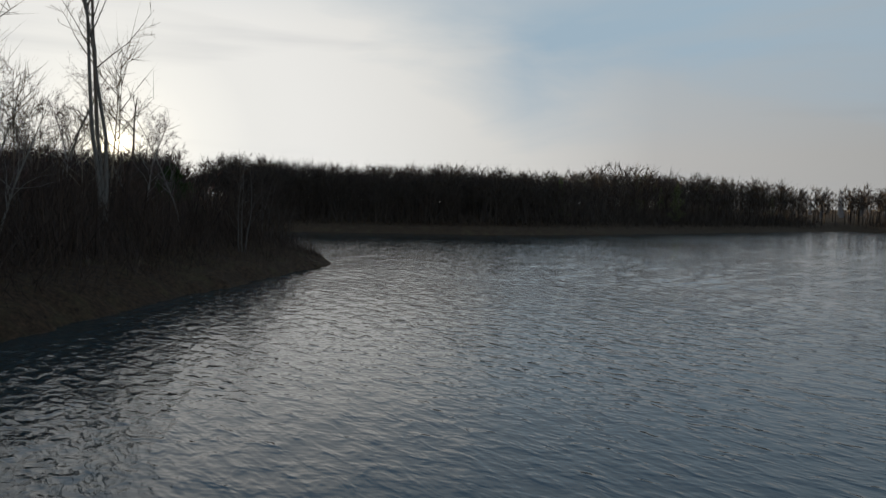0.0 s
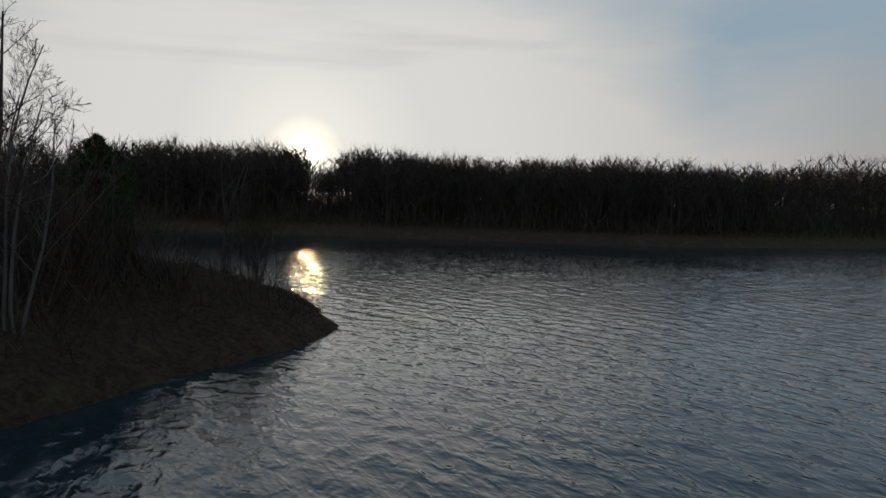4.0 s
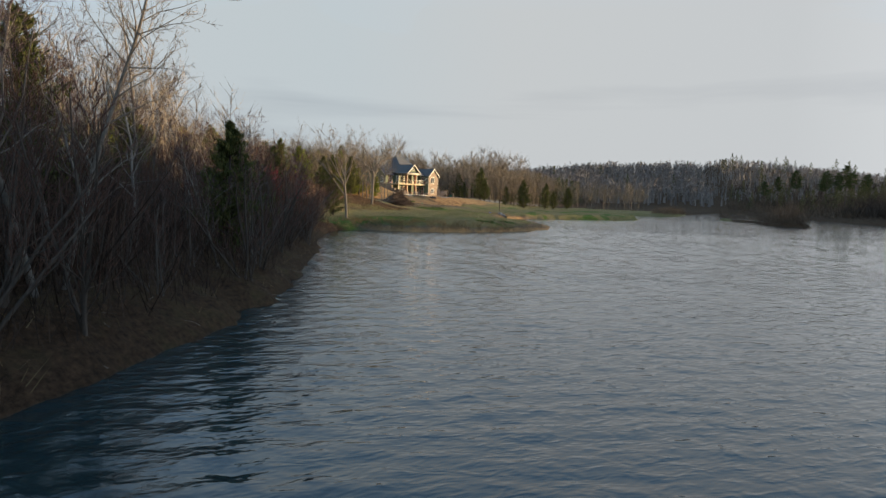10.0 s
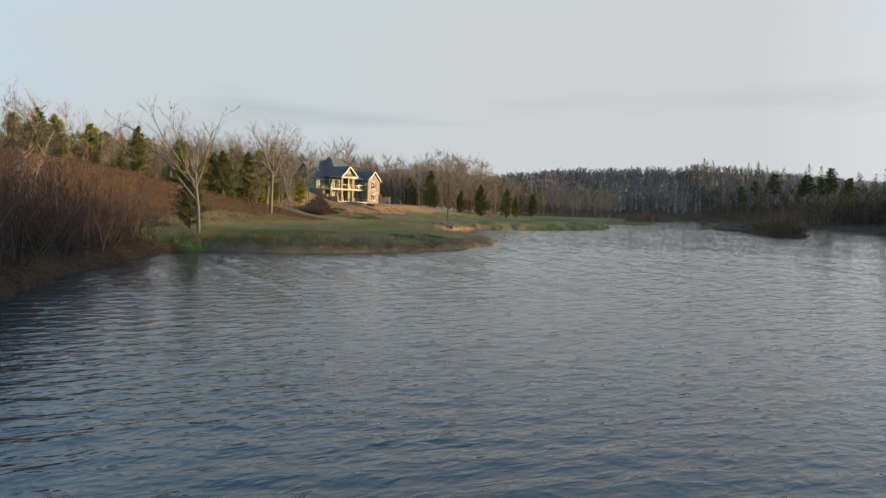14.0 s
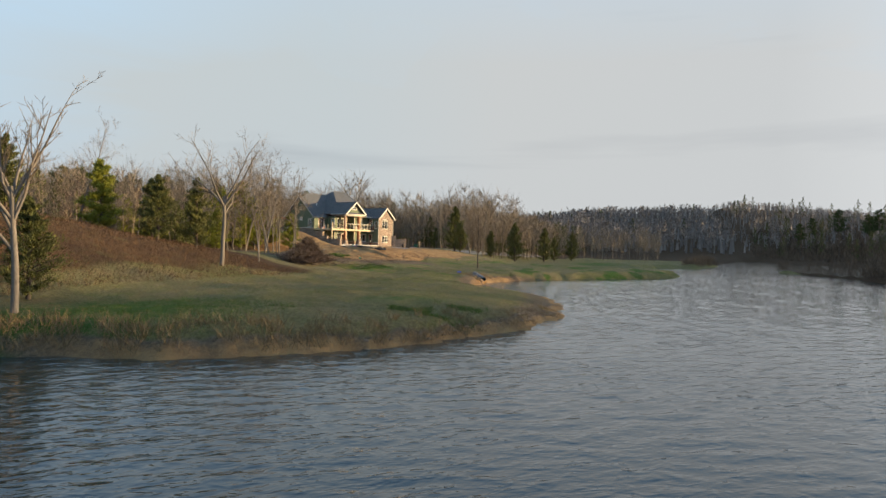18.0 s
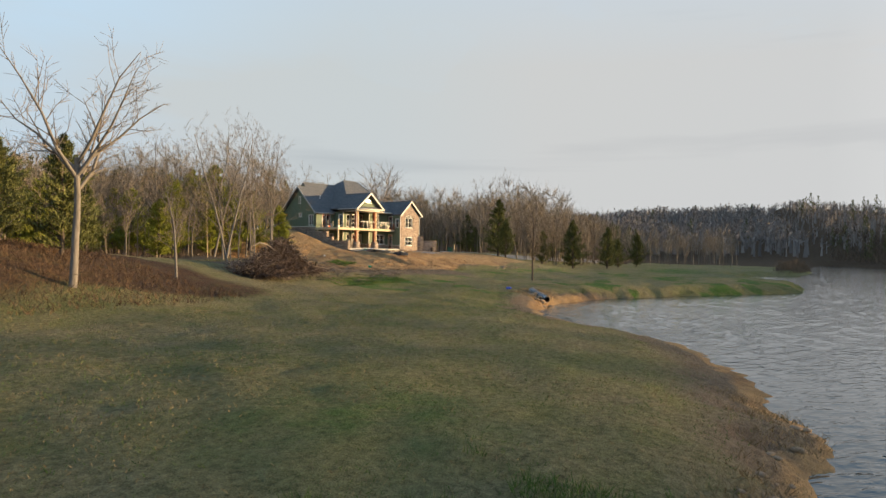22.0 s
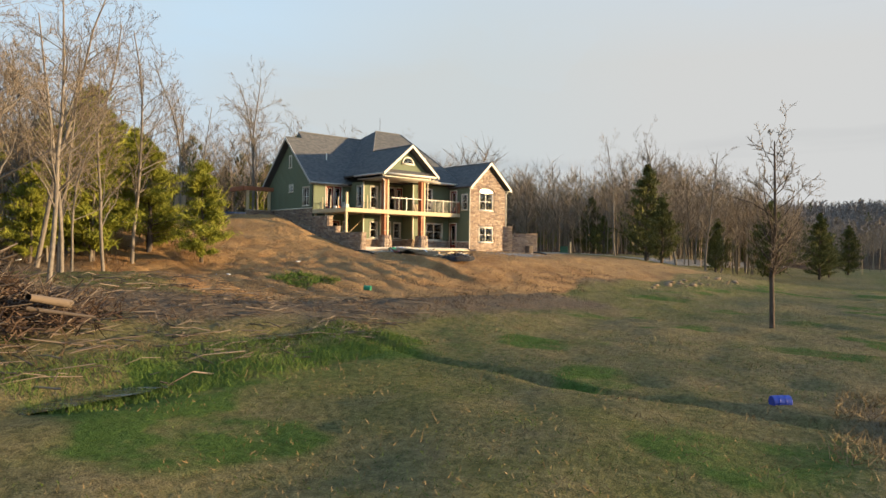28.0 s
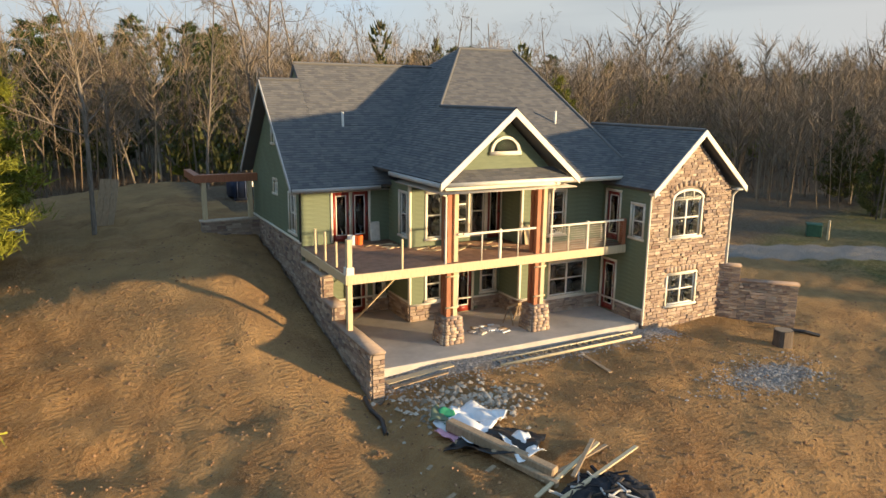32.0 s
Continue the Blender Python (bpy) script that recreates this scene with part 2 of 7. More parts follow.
scr = mg.n.new("ShaderNodeAttribute")
scr.attribute_name = "mulch"
sedge = mg.mix(tex, (0.047, 0.027, 0.015), (0.15, 0.09, 0.047))
sedge = mg.mix(mg.rng(n_mid, 0.5, 0.72, 0.0, 0.6), sedge, (0.12, 0.105, 0.04))
hill = mg.n.new("ShaderNodeAttribute")
hill.attribute_name = "sedge"
gravel = mg.mix(mg.rng(n_grit, 0.35, 0.65), (0.16, 0.15, 0.14), (0.42, 0.40, 0.37))
edge = mg.math("ADD", n_fine, mg.math("MULTIPLY", n_mid, 1.0))
blend = mg.mix(mg.rng(mg.math("ADD", cov.outputs[2], mg.math("MULTIPLY", edge, 0.35)), 0.68, 0.92), grass_mix, litter)
blend = mg.mix(mg.rng(mg.math("ADD", hill.outputs["Fac"], mg.math("MULTIPLY", edge, 0.35)), 0.62, 0.95), blend, sedge)
blend = mg.mix(mg.rng(mg.math("ADD", scr.outputs["Fac"], mg.math("MULTIPLY", edge, 0.35)), 0.62, 0.95), blend, mulch)
blend = mg.mix(mg.rng(mg.math("ADD", cov.outputs[0], mg.math("MULTIPLY", edge, 0.35)), 0.70, 0.95), blend, dirt)
gsep = mg.n.new("ShaderNodeAttribute")
gsep.attribute_name = "gravel"
blend = mg.mix(mg.rng(mg.math("ADD", gsep.outputs["Fac"], mg.math("MULTIPLY", n_fine, 0.5)), 0.68, 0.95), blend, gravel)
mg.color(blend)
# crawler tracks pressed into the dirt: rows of cleats in strips
def track(turn, period, gauge):
    mp = mg.n.new("ShaderNodeMapping")
    mp.inputs["Rotation"].default_value = (0, 0, radians(turn))
    mg.l.new(mg.tc.outputs["Object"], mp.inputs["Vector"])
    out = []
    for size, way in ((period, "X"), (gauge, "Y")):
        w = mg.n.new("ShaderNodeTexWave")
        w.wave_type, w.bands_direction = "BANDS", way
        w.inputs["Scale"].default_value = 0.314 / size
        w.inputs["Distortion"].default_value, w.inputs["Detail"].default_value, w.inputs["Detail Scale"].default_value = 1.4, 2.0, 0.6
        mg.l.new(mp.outputs["Vector"], w.inputs["Vector"])
        out.append(w.outputs["Fac"])
    return mg.math("MULTIPLY", out[0], mg.rng(out[1], 0.66, 0.76))


worn_patch = mg.rng(mg.noise(0.16, 2), 0.38, 0.52)
cleats = mg.math("ADD", mg.math("MULTIPLY", track(-70, 0.17, 1.5), worn_patch), mg.math("MULTIPLY", track(-52, 0.18, 1.9), mg.rng(worn_patch, 0.0, 1.0, 1.0, 0.0)))
cleats = mg.math("MULTIPLY", cleats, mg.rng(cov.outputs[0], 0.75, 0.98))
mg.bump(mg.math("ADD", mg.math("MULTIPLY", cleats, -0.17), mg.math("ADD", mg.math("MULTIPLY", n_mid, 1.5), mg.math("ADD", n_fine, mg.math("MULTIPLY", n_grit, 0.35)))), 1.0, 0.22)
GROUND = mg.m

# lake water: dark body, mirror surface broken by short wind ripples and a cross chop
mw = Mat("lake_water", 0.06, spec=0.65)
mw.b.inputs["IOR"].default_value = 1.45
mw.color((0.010, 0.027, 0.031))


def ripple(turn, scale, detail, rough, stretch, distortion):
    t = mw.n.new("ShaderNodeTexNoise")
    way, mp = mw.n.new("ShaderNodeMapping"), mw.n.new("ShaderNodeMapping")
    way.inputs["Rotation"].default_value = (0, 0, radians(turn))
    mp.inputs["Scale"].default_value = stretch
    mw.l.new(mw.tc.outputs["Object"], way.inputs["Vector"])
    mw.l.new(way.outputs["Vector"], mp.inputs["Vector"])
    mw.l.new(mp.outputs["Vector"], t.inputs["Vector"])
    for k, v in (("Scale", scale), ("Detail", detail), ("Roughness", rough), ("Distortion", distortion)):
        t.inputs[k].default_value = v
    return t.outputs["Fac"]


def crest(fac):
    """Sharpens wave tops: flat troughs between narrow ridges."""
    return mw.math("POWER", mw.rng(fac, 0.22, 0.78), 1.7)


w1 = crest(ripple(-38, 3.1, 2, 0.5, (1.0, 0.45, 1), 0.3))
w2 = ripple(-72, 6.0, 1, 0.5, (1.0, 0.40, 1), 0.3)
gust = mw.rng(mw.noise(0.07, 3, 0.55, (1.0, 0.5, 1)), 0.3, 0.7, 0.6, 1.3)
waves = mw.math("ADD", mw.math("MULTIPLY", w1, 0.62), mw.math("MULTIPLY", w2, 0.20))
mw.bump(mw.math("MULTIPLY", waves, gust), 1.0, 0.046)
WATER = mw.m


def bark_mat(name, a, b):
    m = Mat(name, 0.92, spec=0.1)
    g = m.noise(3.0, 5, 0.65, (6, 6, 1))
    m.color(m.mix(m.rng(m.obrand(), 0, 1, 0.0, 0.45), m.mix(m.rng(g, 0.3, 0.7), a, b), (0.16, 0.14, 0.12)))
    m.bump(g, 0.5, 0.02)
    return m.m


BARK = bark_mat("bark_grey", (0.095, 0.082, 0.068), (0.29, 0.255, 0.215))
BARK_PALE = bark_mat("bark_pale", (0.19, 0.17, 0.15), (0.42, 0.385, 0.34))
BARK_DARK = bark_mat("bark_dark", (0.045, 0.035, 0.028), (0.13, 0.10, 0.08))


def leaf_mat(name, dark, light):
    m = Mat(name, 0.75, spec=0.15)
    m.b.inputs["Subsurface Weight"].default_value = 0.0
    c = m.mix(m.island(), dark, light)
    m.color(m.mix(m.rng(m.obrand(), 0, 1, 0.0, 0.35), c, dark))
    return m.m


TWIG = leaf_mat("twigs_grey_brown", (0.11, 0.085, 0.062), (0.33, 0.262, 0.182))
TWIG_RED = leaf_mat("twigs_budding_red", (0.08, 0.045, 0.035), (0.19, 0.105, 0.075))
BRUSH = leaf_mat("brush_dry_stems", (0.07, 0.048, 0.034), (0.22, 0.155, 0.10))
# darker copy of the brush stems: the point's shade is put into the colour
THICKET = leaf_mat("thicket_shaded_dark_stems", (0.030, 0.020, 0.015), (0.12, 0.078, 0.055))
CEDAR = leaf_mat("cedar_foliage", (0.042, 0.052, 0.016), (0.165, 0.165, 0.05))
PINE = leaf_mat("pine_needles", (0.105, 0.122, 0.015), (0.32, 0.325, 0.048))
EVERGREEN = leaf_mat("far_evergreen_needles", (0.05, 0.058, 0.022), (0.15, 0.15, 0.055))
PINE_DARK = leaf_mat("old_pine_needles", (0.025, 0.045, 0.012), (0.075, 0.10, 0.028))
BUDS = leaf_mat("redbud_flowers", (0.22, 0.03, 0.04), (0.42, 0.09, 0.09))
SEDGE = leaf_mat("dead_sedge", (0.05, 0.031, 0.018), (0.165, 0.10, 0.056))
TUFT = leaf_mat("dry_grass", (0.14, 0.095, 0.045), (0.38, 0.28, 0.15))
TUFT_GREEN = leaf_mat("green_grass", (0.05, 0.085, 0.016), (0.13, 0.20, 0.04))
RIDGE = leaf_mat("ridge_twigs_grey", (0.15, 0.13, 0.118), (0.34, 0.30, 0.27))
# brush stems darkened: backlight on the far shore is put into this colour
BACKLIT_WOOD = leaf_mat("far_backlit_stems", (0.035, 0.025, 0.019), (0.10, 0.072, 0.052))
STICK = leaf_mat("weathered_sticks", (0.06, 0.045, 0.036), (0.27, 0.215, 0.165))

# ---- plan of the land ----
# shoreline of the lake, anticlockwise seen from above with the water inside: south bank first, then back along the north bank
SHORE = [(-13, 8), (-13, 20), (-12, 33), (-10.4, 42), (-9.2, 52), (-9.0, 56.4), (-10.6, 58.4), (-12.3, 60.4), (-18.5, 60.6), (-25, 60.1), (-34.5, 58.6), (-46, 54.9),
         (-57, 50), (-66.5, 45.6), (-81, 38.3), (-88, 35.0), (-95.5, 33.4), (-98, 36.6), (-99.2, 41), (-102, 44.6), (-106.4, 48.3), (-112, 51.2), (-117, 53.3),
         (-125, 54.3), (-131, 53.0), (-137, 52.5), (-144, 50), (-149.5, 45.3), (-155.5, 40.5), (-162, 38.7), (-169.5, 38.7), (-178, 42), (-185, 47), (-203, 62.5),
         (-216, 64.2), (-226, 62), (-252, 54.5), (-266, 57), (-280, 71), (-313, 77.5), (-345, 79), (-455, 98), (-455, 108), (-350, 122), (-266, 136),
         (-225, 160), (-150, 140), (-122, 124), (-104, 121), (-90, 139), (-64, 141), (-28, 146), (12, 149), (36, 168), (94, 226), (170, 300), (230, 200), (180, 30), (60, -70), (-5, -45)]


def vnoise(x, y, seed=0):
    """Smooth value noise in [-1, 1] on arrays."""
    xi, yi = np.floor(x).astype(np.int64), np.floor(y).astype(np.int64)
    fx, fy = x - xi, y - yi
    fx, fy = fx * fx * (3 - 2 * fx), fy * fy * (3 - 2 * fy)

    def h(i, j):
        n = (i * 374761393 + j * 668265263 + seed * 982451653) & 0x7FFFFFFF
        n = ((n ^ (n >> 13)) * 1274126177) & 0x7FFFFFFF
        return ((n ^ (n >> 16)) & 0xFFFF) / 32767.5 - 1

    return (h(xi, yi) * (1 - fx) + h(xi + 1, yi) * fx) * (1 - fy) + (h(xi, yi + 1) * (1 - fx) + h(xi + 1, yi + 1) * fx) * fy


def smooth(x, a, b):
    t = np.clip((x - a) / (b - a), 0, 1)
    return t * t * (3 - 2 * t)


def shore_distance(x, y):
    """Metres to the waterline: positive on land, negative over the lake."""
    p = np.array(SHORE, float)
    q = np.roll(p, -1, axis=0)
    best, inside = np.full(x.shape, 1e9), np.zeros(x.shape, bool)
    for (ax, ay), (bx, by) in zip(p, q):
        dx, dy = bx - ax, by - ay
        t = np.clip(((x - ax) * dx + (y - ay) * dy) / (dx * dx + dy * dy), 0, 1)
        best = np.minimum(best, (x - ax - t * dx) ** 2 + (y - ay - t * dy) ** 2)
        cross = ((ay > y) != (by > y)) & (x < (bx - ax) * (y - ay) / ((by - ay) or 1e-9) + ax)
        inside ^= cross
    d = np.sqrt(best)
    d = np.where(inside, -d, d)
    # the island: a low strip with a lump at its near end
    ix, iy = -208.0 - -262.0, 101.0 - 88.5
    t = np.clip(((x + 262) * ix + (y - 88.5) * iy) / (ix * ix + iy * iy), 0, 1)
    near = np.hypot(x + 262 - t * ix, y - 88.5 - t * iy)
    d = np.maximum(d, 1.2 + 2.6 * smooth(t, 0.62, 0.85) - near)
    # the eroded bank is ragged
    rag = 0.45 * vnoise(x * 0.45, y * 0.45, 3) + 0.25 * vnoise(x * 1.3, y * 1.3, 4) + 0.12 * vnoise(x * 3.1, y * 3.1, 5)
    return d + rag


HOUSE_AT, HOUSE_TURN = (-191.67, 3.70), -19.0
HC, HS = math.cos(radians(HOUSE_TURN)), math.sin(radians(HOUSE_TURN))


def house_ab(x, y):
    """Metres along the house front (to its right as the lake sees it) and out towards the lake."""
    dx, dy = x - HOUSE_AT[0], y - HOUSE_AT[1]
    return -(dx * HC + dy * HS), -dx * HS + dy * HC


def ground(x, y):
    """Height of the land above the water, on arrays."""
    x, y = np.asarray(x, float), np.asarray(y, float)
    d = shore_distance(x, y)
    land = np.maximum(d, 0)
    # steep eroded bank, but a gentle beach west of the meadow's tip
    beach = smooth(-x, 116, 132) * (1 - smooth(-x, 157, 163)) * (y > 25) * (y < 90)
    z = np.where(d > 0, 1.05 * (1 - np.exp(-land / (0.9 + 3.4 * beach))) + 0.5 * (1 - np.exp(-land / 9)), np.maximum(-2.5, 0.45 * d))
    east = smooth(x, -92, -62)
    far_bank = smooth(y, 95, 118)
    # wooded point and the bank east of the meadow
    z = z + east * (1 - far_bank) * (0.6 * smooth(land, 0.5, 5) + 2.3 * smooth(land, 3, 17))
    # south hill, highest east of the big bare trees
    crest = 7.4 * smooth(x, -168, -96) + 2.6 * smooth(-x, 120, 190)
    z = z + (1 - far_bank) * crest * smooth(-y, -29, -10) * (1 - 0.75 * smooth(x, -92, -50)) * smooth(land, 4, 26)
    z = z + far_bank * (0.035 * np.minimum(land, 220) + 2.0 * smooth(land, 2, 30))
    # far ridges to the west and north-west
    z = z + 26 * np.exp(-(((x + 820) / 170) ** 2) - ((y - 90) / 190) ** 2) + 9 * smooth(-x, 430, 600) + 14 * smooth(np.hypot(x + 100, y - 60), 500, 1500)
    # lowland west of the house keeps flat
    z = z - 1.1 * smooth(-x, 205, 235) * smooth(y, 20, 45) * smooth(land, 1.5, 6) * (1 - far_bank) * 0.4
    # house pad
    a, b = house_ab(x, y)
    front = np.interp(b, [-40, -16, -12, 1, 5, 9, 13, 16.5, 24], [7.2, 6.4, 4.4, 4.5, 4.42, 4.1, 3.1, 2.15, 1.7])
    left = np.interp(b, [-40, -16, -9, -5.5, -2, 2, 4, 8, 12, 17, 24], [7.6, 7.3, 7.25, 7.1, 6.0, 4.75, 4.35, 3.8, 3.1, 2.1, 1.7])
    right = np.interp(b, [-40, -10, 2, 8, 14, 20, 28], [5.2, 4.6, 4.2, 3.8, 3.0, 2.2, 1.7])
    pad = left + (front - left) * smooth(a, -0.2, 0.32) + (right - front) * smooth(a, 14, 24)
    swale = np.interp(b, [-14, -12, -9, -5.5, -2, 2, 4.5], [0, 0.2, 0.5, 1.05, 0.8, 0.25, 0])
    pad = pad - swale * np.exp(-((np.minimum(a + 0.2, 0) / 1.5) ** 2)) * (a < 0.3)
    pad = pad - 0.14 * np.clip(-a - 3, 0, 16) * (1 - smooth(b, 4, 12))
    w = smooth(a, -24, -13) * (1 - smooth(a, 24, 46)) * (1 - smooth(b, 14, 24)) * smooth(b, -50, -26)
    z = np.where(d > 0, z + (pad - z) * w, z)
    # roughness: hummocks in the rough, ruts in the dirt, a drain cut across the meadow
    rough = 0.10 * vnoise(x * 0.35, y * 0.35, 7) + 0.05 * vnoise(x * 1.1, y * 1.1, 8) + 0.025 * vnoise(x * 2.6, y * 2.6, 9)
    z = z + np.where(d > 0.2, rough, 0)
    dirt = w * smooth(17 - b, 0, 4)
    ruts = np.sin((b * 0.80 - a * 0.60 + 1.3 * vnoise(x * 0.12, y * 0.12, 11)) * 2 * math.pi / 1.9)
    down = np.cos((a * 0.99 - b * 0.11 + 0.8 * vnoise(x * 0.13, y * 0.13, 12)) * 2 * math.pi / 1.75)
    across = np.cos((b * 0.85 - a * 0.52 + 1.1 * vnoise(x * 0.1, y * 0.1, 15)) * 2 * math.pi / 2.6)
    z = z - dirt * smooth(-a, 0.8, 2.0) * smooth(vnoise(x * 0.16, y * 0.16, 16), -0.5, 0.2) * 0.11 * smooth(down, 0.45, 0.95)
    z = z - dirt * smooth(b, 3.5, 6.0) * 0.09 * smooth(across, 0.6, 0.97)
    z = z + dirt * smooth(-a, 1.0, 3.0) * (0.085 * np.maximum(ruts, -0.3) - 0.07 * np.abs(vnoise(x * 0.9, y * 0.9, 19)))
    # drain cut across the meadow and a wet hollow beside it
    drain = np.abs(x - (-168.8 + 0.155 * (y - 21.6) + 0.35 * vnoise(y * 0.3, y * 0.0, 13)))
    z = z - 0.24 * np.exp(-((drain / 0.26) ** 2)) * smooth(y, 20.5, 22) * (1 - smooth(y, 36, 38)) * (d > 0.5)
    z = z - 0.45 * np.exp(-(((x + 159.3) / 2.4) ** 2) - ((y - 22.6) / 0.9) ** 2) * (d > 0.5)
    z = z - 0.4 * np.exp(-(((x + 167.0) / 1.6) ** 2) - ((y - 20.3) / 0.8) ** 2) * (d > 0.5)
    # eroded clods on the open bank
    clod = np.abs(vnoise(x * 1.6, y * 1.6, 17)) * 0.30 + 0.12 * vnoise(x * 3.7, y * 3.7, 18)
    z = z - clod * np.exp(-(((d - 0.9) / 0.8) ** 2)) * smooth(-x, 98, 106) * (1 - 0.85 * beach) * (d > 0)
    return z


def ground_at(x, y):
    return float(ground(np.array([x]), np.array([y]))[0])


def steps(*spans):
    out = []
    for a, b, s in spans:
        out.extend(np.linspace(a, b, max(2, int(round(abs(b - a) / s))), endpoint=False))
    return np.array(out + [spans[-1][1]])


gx = steps((-4500, -1200, 300), (-1200, -480, 30), (-480, -260, 5), (-260, -214, 1.5), (-214, -204, 0.5), (-204, -164, 0.25), (-164, -95, 0.5), (-95, 0, 0.7), (0, 40, 2), (40, 300, 10), (300, 1200, 60), (1200, 4500, 300))
gy = steps((-4500, -1200, 300), (-1200, -200, 50), (-200, -40, 5), (-40, -16, 1.2), (-16, 0, 0.5), (0, 22, 0.25), (22, 66, 0.5), (66, 110, 1.6), (110, 190, 2.5), (190, 400, 10), (400, 1200, 50), (1200, 4500, 300))
GX, GY = np.meshgrid(gx, gy)
GZ = ground(GX, GY)
nx, ny = len(gx), len(gy)
idx = np.arange(nx * ny).reshape(ny, nx)
quads = np.stack([idx[:-1, :-1], idx[:-1, 1:], idx[1:, 1:], idx[1:, :-1]], -1).reshape(-1, 4)


def mesh_of(name, verts, faces, mats=(), smooth_shade=False):
    """A mesh from arrays; faces all of one corner count, or a list."""
    me = bpy.data.meshes.new(name)
    verts = np.asarray(verts, np.float32).reshape(-1, 3)
    if isinstance(faces, np.ndarray):
        k = faces.shape[1]
        me.vertices.add(len(verts))
        me.vertices.foreach_set("co", verts.ravel())
        me.loops.add(faces.size)
        me.loops.foreach_set("vertex_index", faces.astype(np.int32).ravel())
        me.polygons.add(len(faces))
        me.polygons.foreach_set("loop_start", np.arange(0, faces.size, k, dtype=np.int32))
        me.update(calc_edges=True)
    else:
        me.from_pydata(verts.tolist(), [], faces)
    for m in mats:
        me.materials.append(m)
    if smooth_shade:
        me.polygons.foreach_set("use_smooth", np.ones(len(me.polygons), bool))
    return me


land_me = mesh_of("ground", np.stack([GX, GY, GZ], -1), quads, [GROUND], True)
d_all = shore_distance(GX, GY)
a_all, b_all = house_ab(GX, GY)
pad_w = smooth(a_all, -21, -14) * (1 - smooth(a_all, 22, 34)) * (1 - smooth(b_all + 3.2 * smooth(a_all, 3, 11) + 1.6 * vnoise(GX * 0.25, GY * 0.25, 21), 15.5, 18.5)) * smooth(b_all, -24, -16)
shore_dirt = (1 - smooth(d_all, 0.5, 1.6)) * (1 - smooth(GY, 90, 100)) * 0.62 * smooth(-GX, 95, 100) * (1 - smooth(-GX, 172, 186))
cut = np.exp(-(((GX + 166) / 4) ** 2) - ((GY - 38.6) / 1.6) ** 2)
lane = smooth(a_all, -12, -8) * (1 - smooth(a_all, -3, 1)) * smooth(b_all, -52, -40) * (1 - smooth(b_all, -18, -12)) * 0.8
dirt_w = np.clip(np.maximum(np.maximum(np.maximum(pad_w, cut), lane), 0.95 * shore_dirt), 0, 1)
# worn meadow edge along the water west of the tip
worn = smooth(d_all, 5.5, 1.2) * smooth(-GX, 112, 122) * (1 - smooth(-GX, 168, 176)) * 0.55 * (GY > 25)
meadow = smooth(-GX, 88, 98) * (1 - smooth(-GX, 330, 360)) * smooth(GY + 3.0 * vnoise(GX * 0.1, GY * 0.1, 22) - 0.16 * np.clip(-GX - 130, 0, 60), 18.5, 23.5) * (GY < 92)
litter_w = 1 - meadow
scrub = smooth(-GX, 150, 156) * (1 - smooth(-GX, 190, 198)) * np.exp(-(((b_all - 19.5) / 4.0) ** 2))
yard = smooth(-GX, 140, 150) * (1 - smooth(-GX, 300, 320)) * (GY < 60)
mulch_w = np.clip(np.maximum(0.75 * scrub * (1 - smooth(a_all, 1, 6)), 0.8 * yard * (1 - smooth(GY, 2, 9))), 0, 1)
bank_scrub = np.exp(-(((b_all - 14.2 + 0.1 * (a_all - 5) + 0.8 * vnoise(GX * 0.3, GY * 0.3, 61)) / 1.7) ** 2)) * smooth(a_all, 2, 5) * (1 - smooth(a_all, 20, 25))
mulch_w = np.maximum(mulch_w, 0.95 * bank_scrub)
mulch_w = np.maximum(mulch_w, np.maximum(1.5 * shore_dirt, 1.15 * worn))
litter_w = litter_w * (1 - yard)
mu = land_me.attributes.new("mulch", "FLOAT", "POINT")
mu.data.foreach_set("value", mulch_w.astype(np.float32).ravel())
sedge_w = smooth(-GX, 90, 98) * (1 - smooth(-GX, 136, 144)) * (1 - smooth(GY - 0.1 * np.clip(-GX - 130, 0, 60) + 2.0 * vnoise(GX * 0.15, GY * 0.15, 23), 20, 25)) * smooth(GY, -14, -6)
sedge_w = np.maximum(sedge_w, 0.42 * (1 - smooth(d_all, 0.7, 1.6)) * smooth(GX, -95, -88) * smooth(-GX, 28, 38) * (GY < 70))
se = land_me.attributes.new("sedge", "FLOAT", "POINT")
se.data.foreach_set("value", sedge_w.astype(np.float32).ravel())
far_mead = smooth(GY, 110, 118) * (1 - smooth(d_all, 12, 20)) * (GX > -60) * 0.25
litter_w = np.clip(litter_w - far_mead, 0, 1)
litter_w = np.maximum(litter_w, 0.9 * (1 - smooth(d_all, 0.9, 2.0)) * (1 - smooth(-GX, 94, 98) * (GY < 90)))
lush_w = 0.75 * smooth(vnoise(GX * 0.22, GY * 0.3, 41) + 0.5 * vnoise(GX * 0.7, GY * 0.7, 42), 0.15, 0.6) * smooth(-GX, 150, 160) * (1 - smooth(-GX, 215, 225)) * smooth(b_all, 16, 19) + np.exp(-(((GX + 100) / 12) ** 2) - ((GY - 35) / 6) ** 2) + 0.55 * np.exp(-(((GX + 118) / 5) ** 2) - ((GY - 45) / 4) ** 2) + 0.5 * np.exp(-(((GX + 168) / 12) ** 2) - ((GY - 24) / 4) ** 2) + 0.7 * np.exp(-(((GX + 260) / 30) ** 2) - ((GY - 45) / 8) ** 2)
cover = land_me.attributes.new("cover", "FLOAT_COLOR", "POINT")
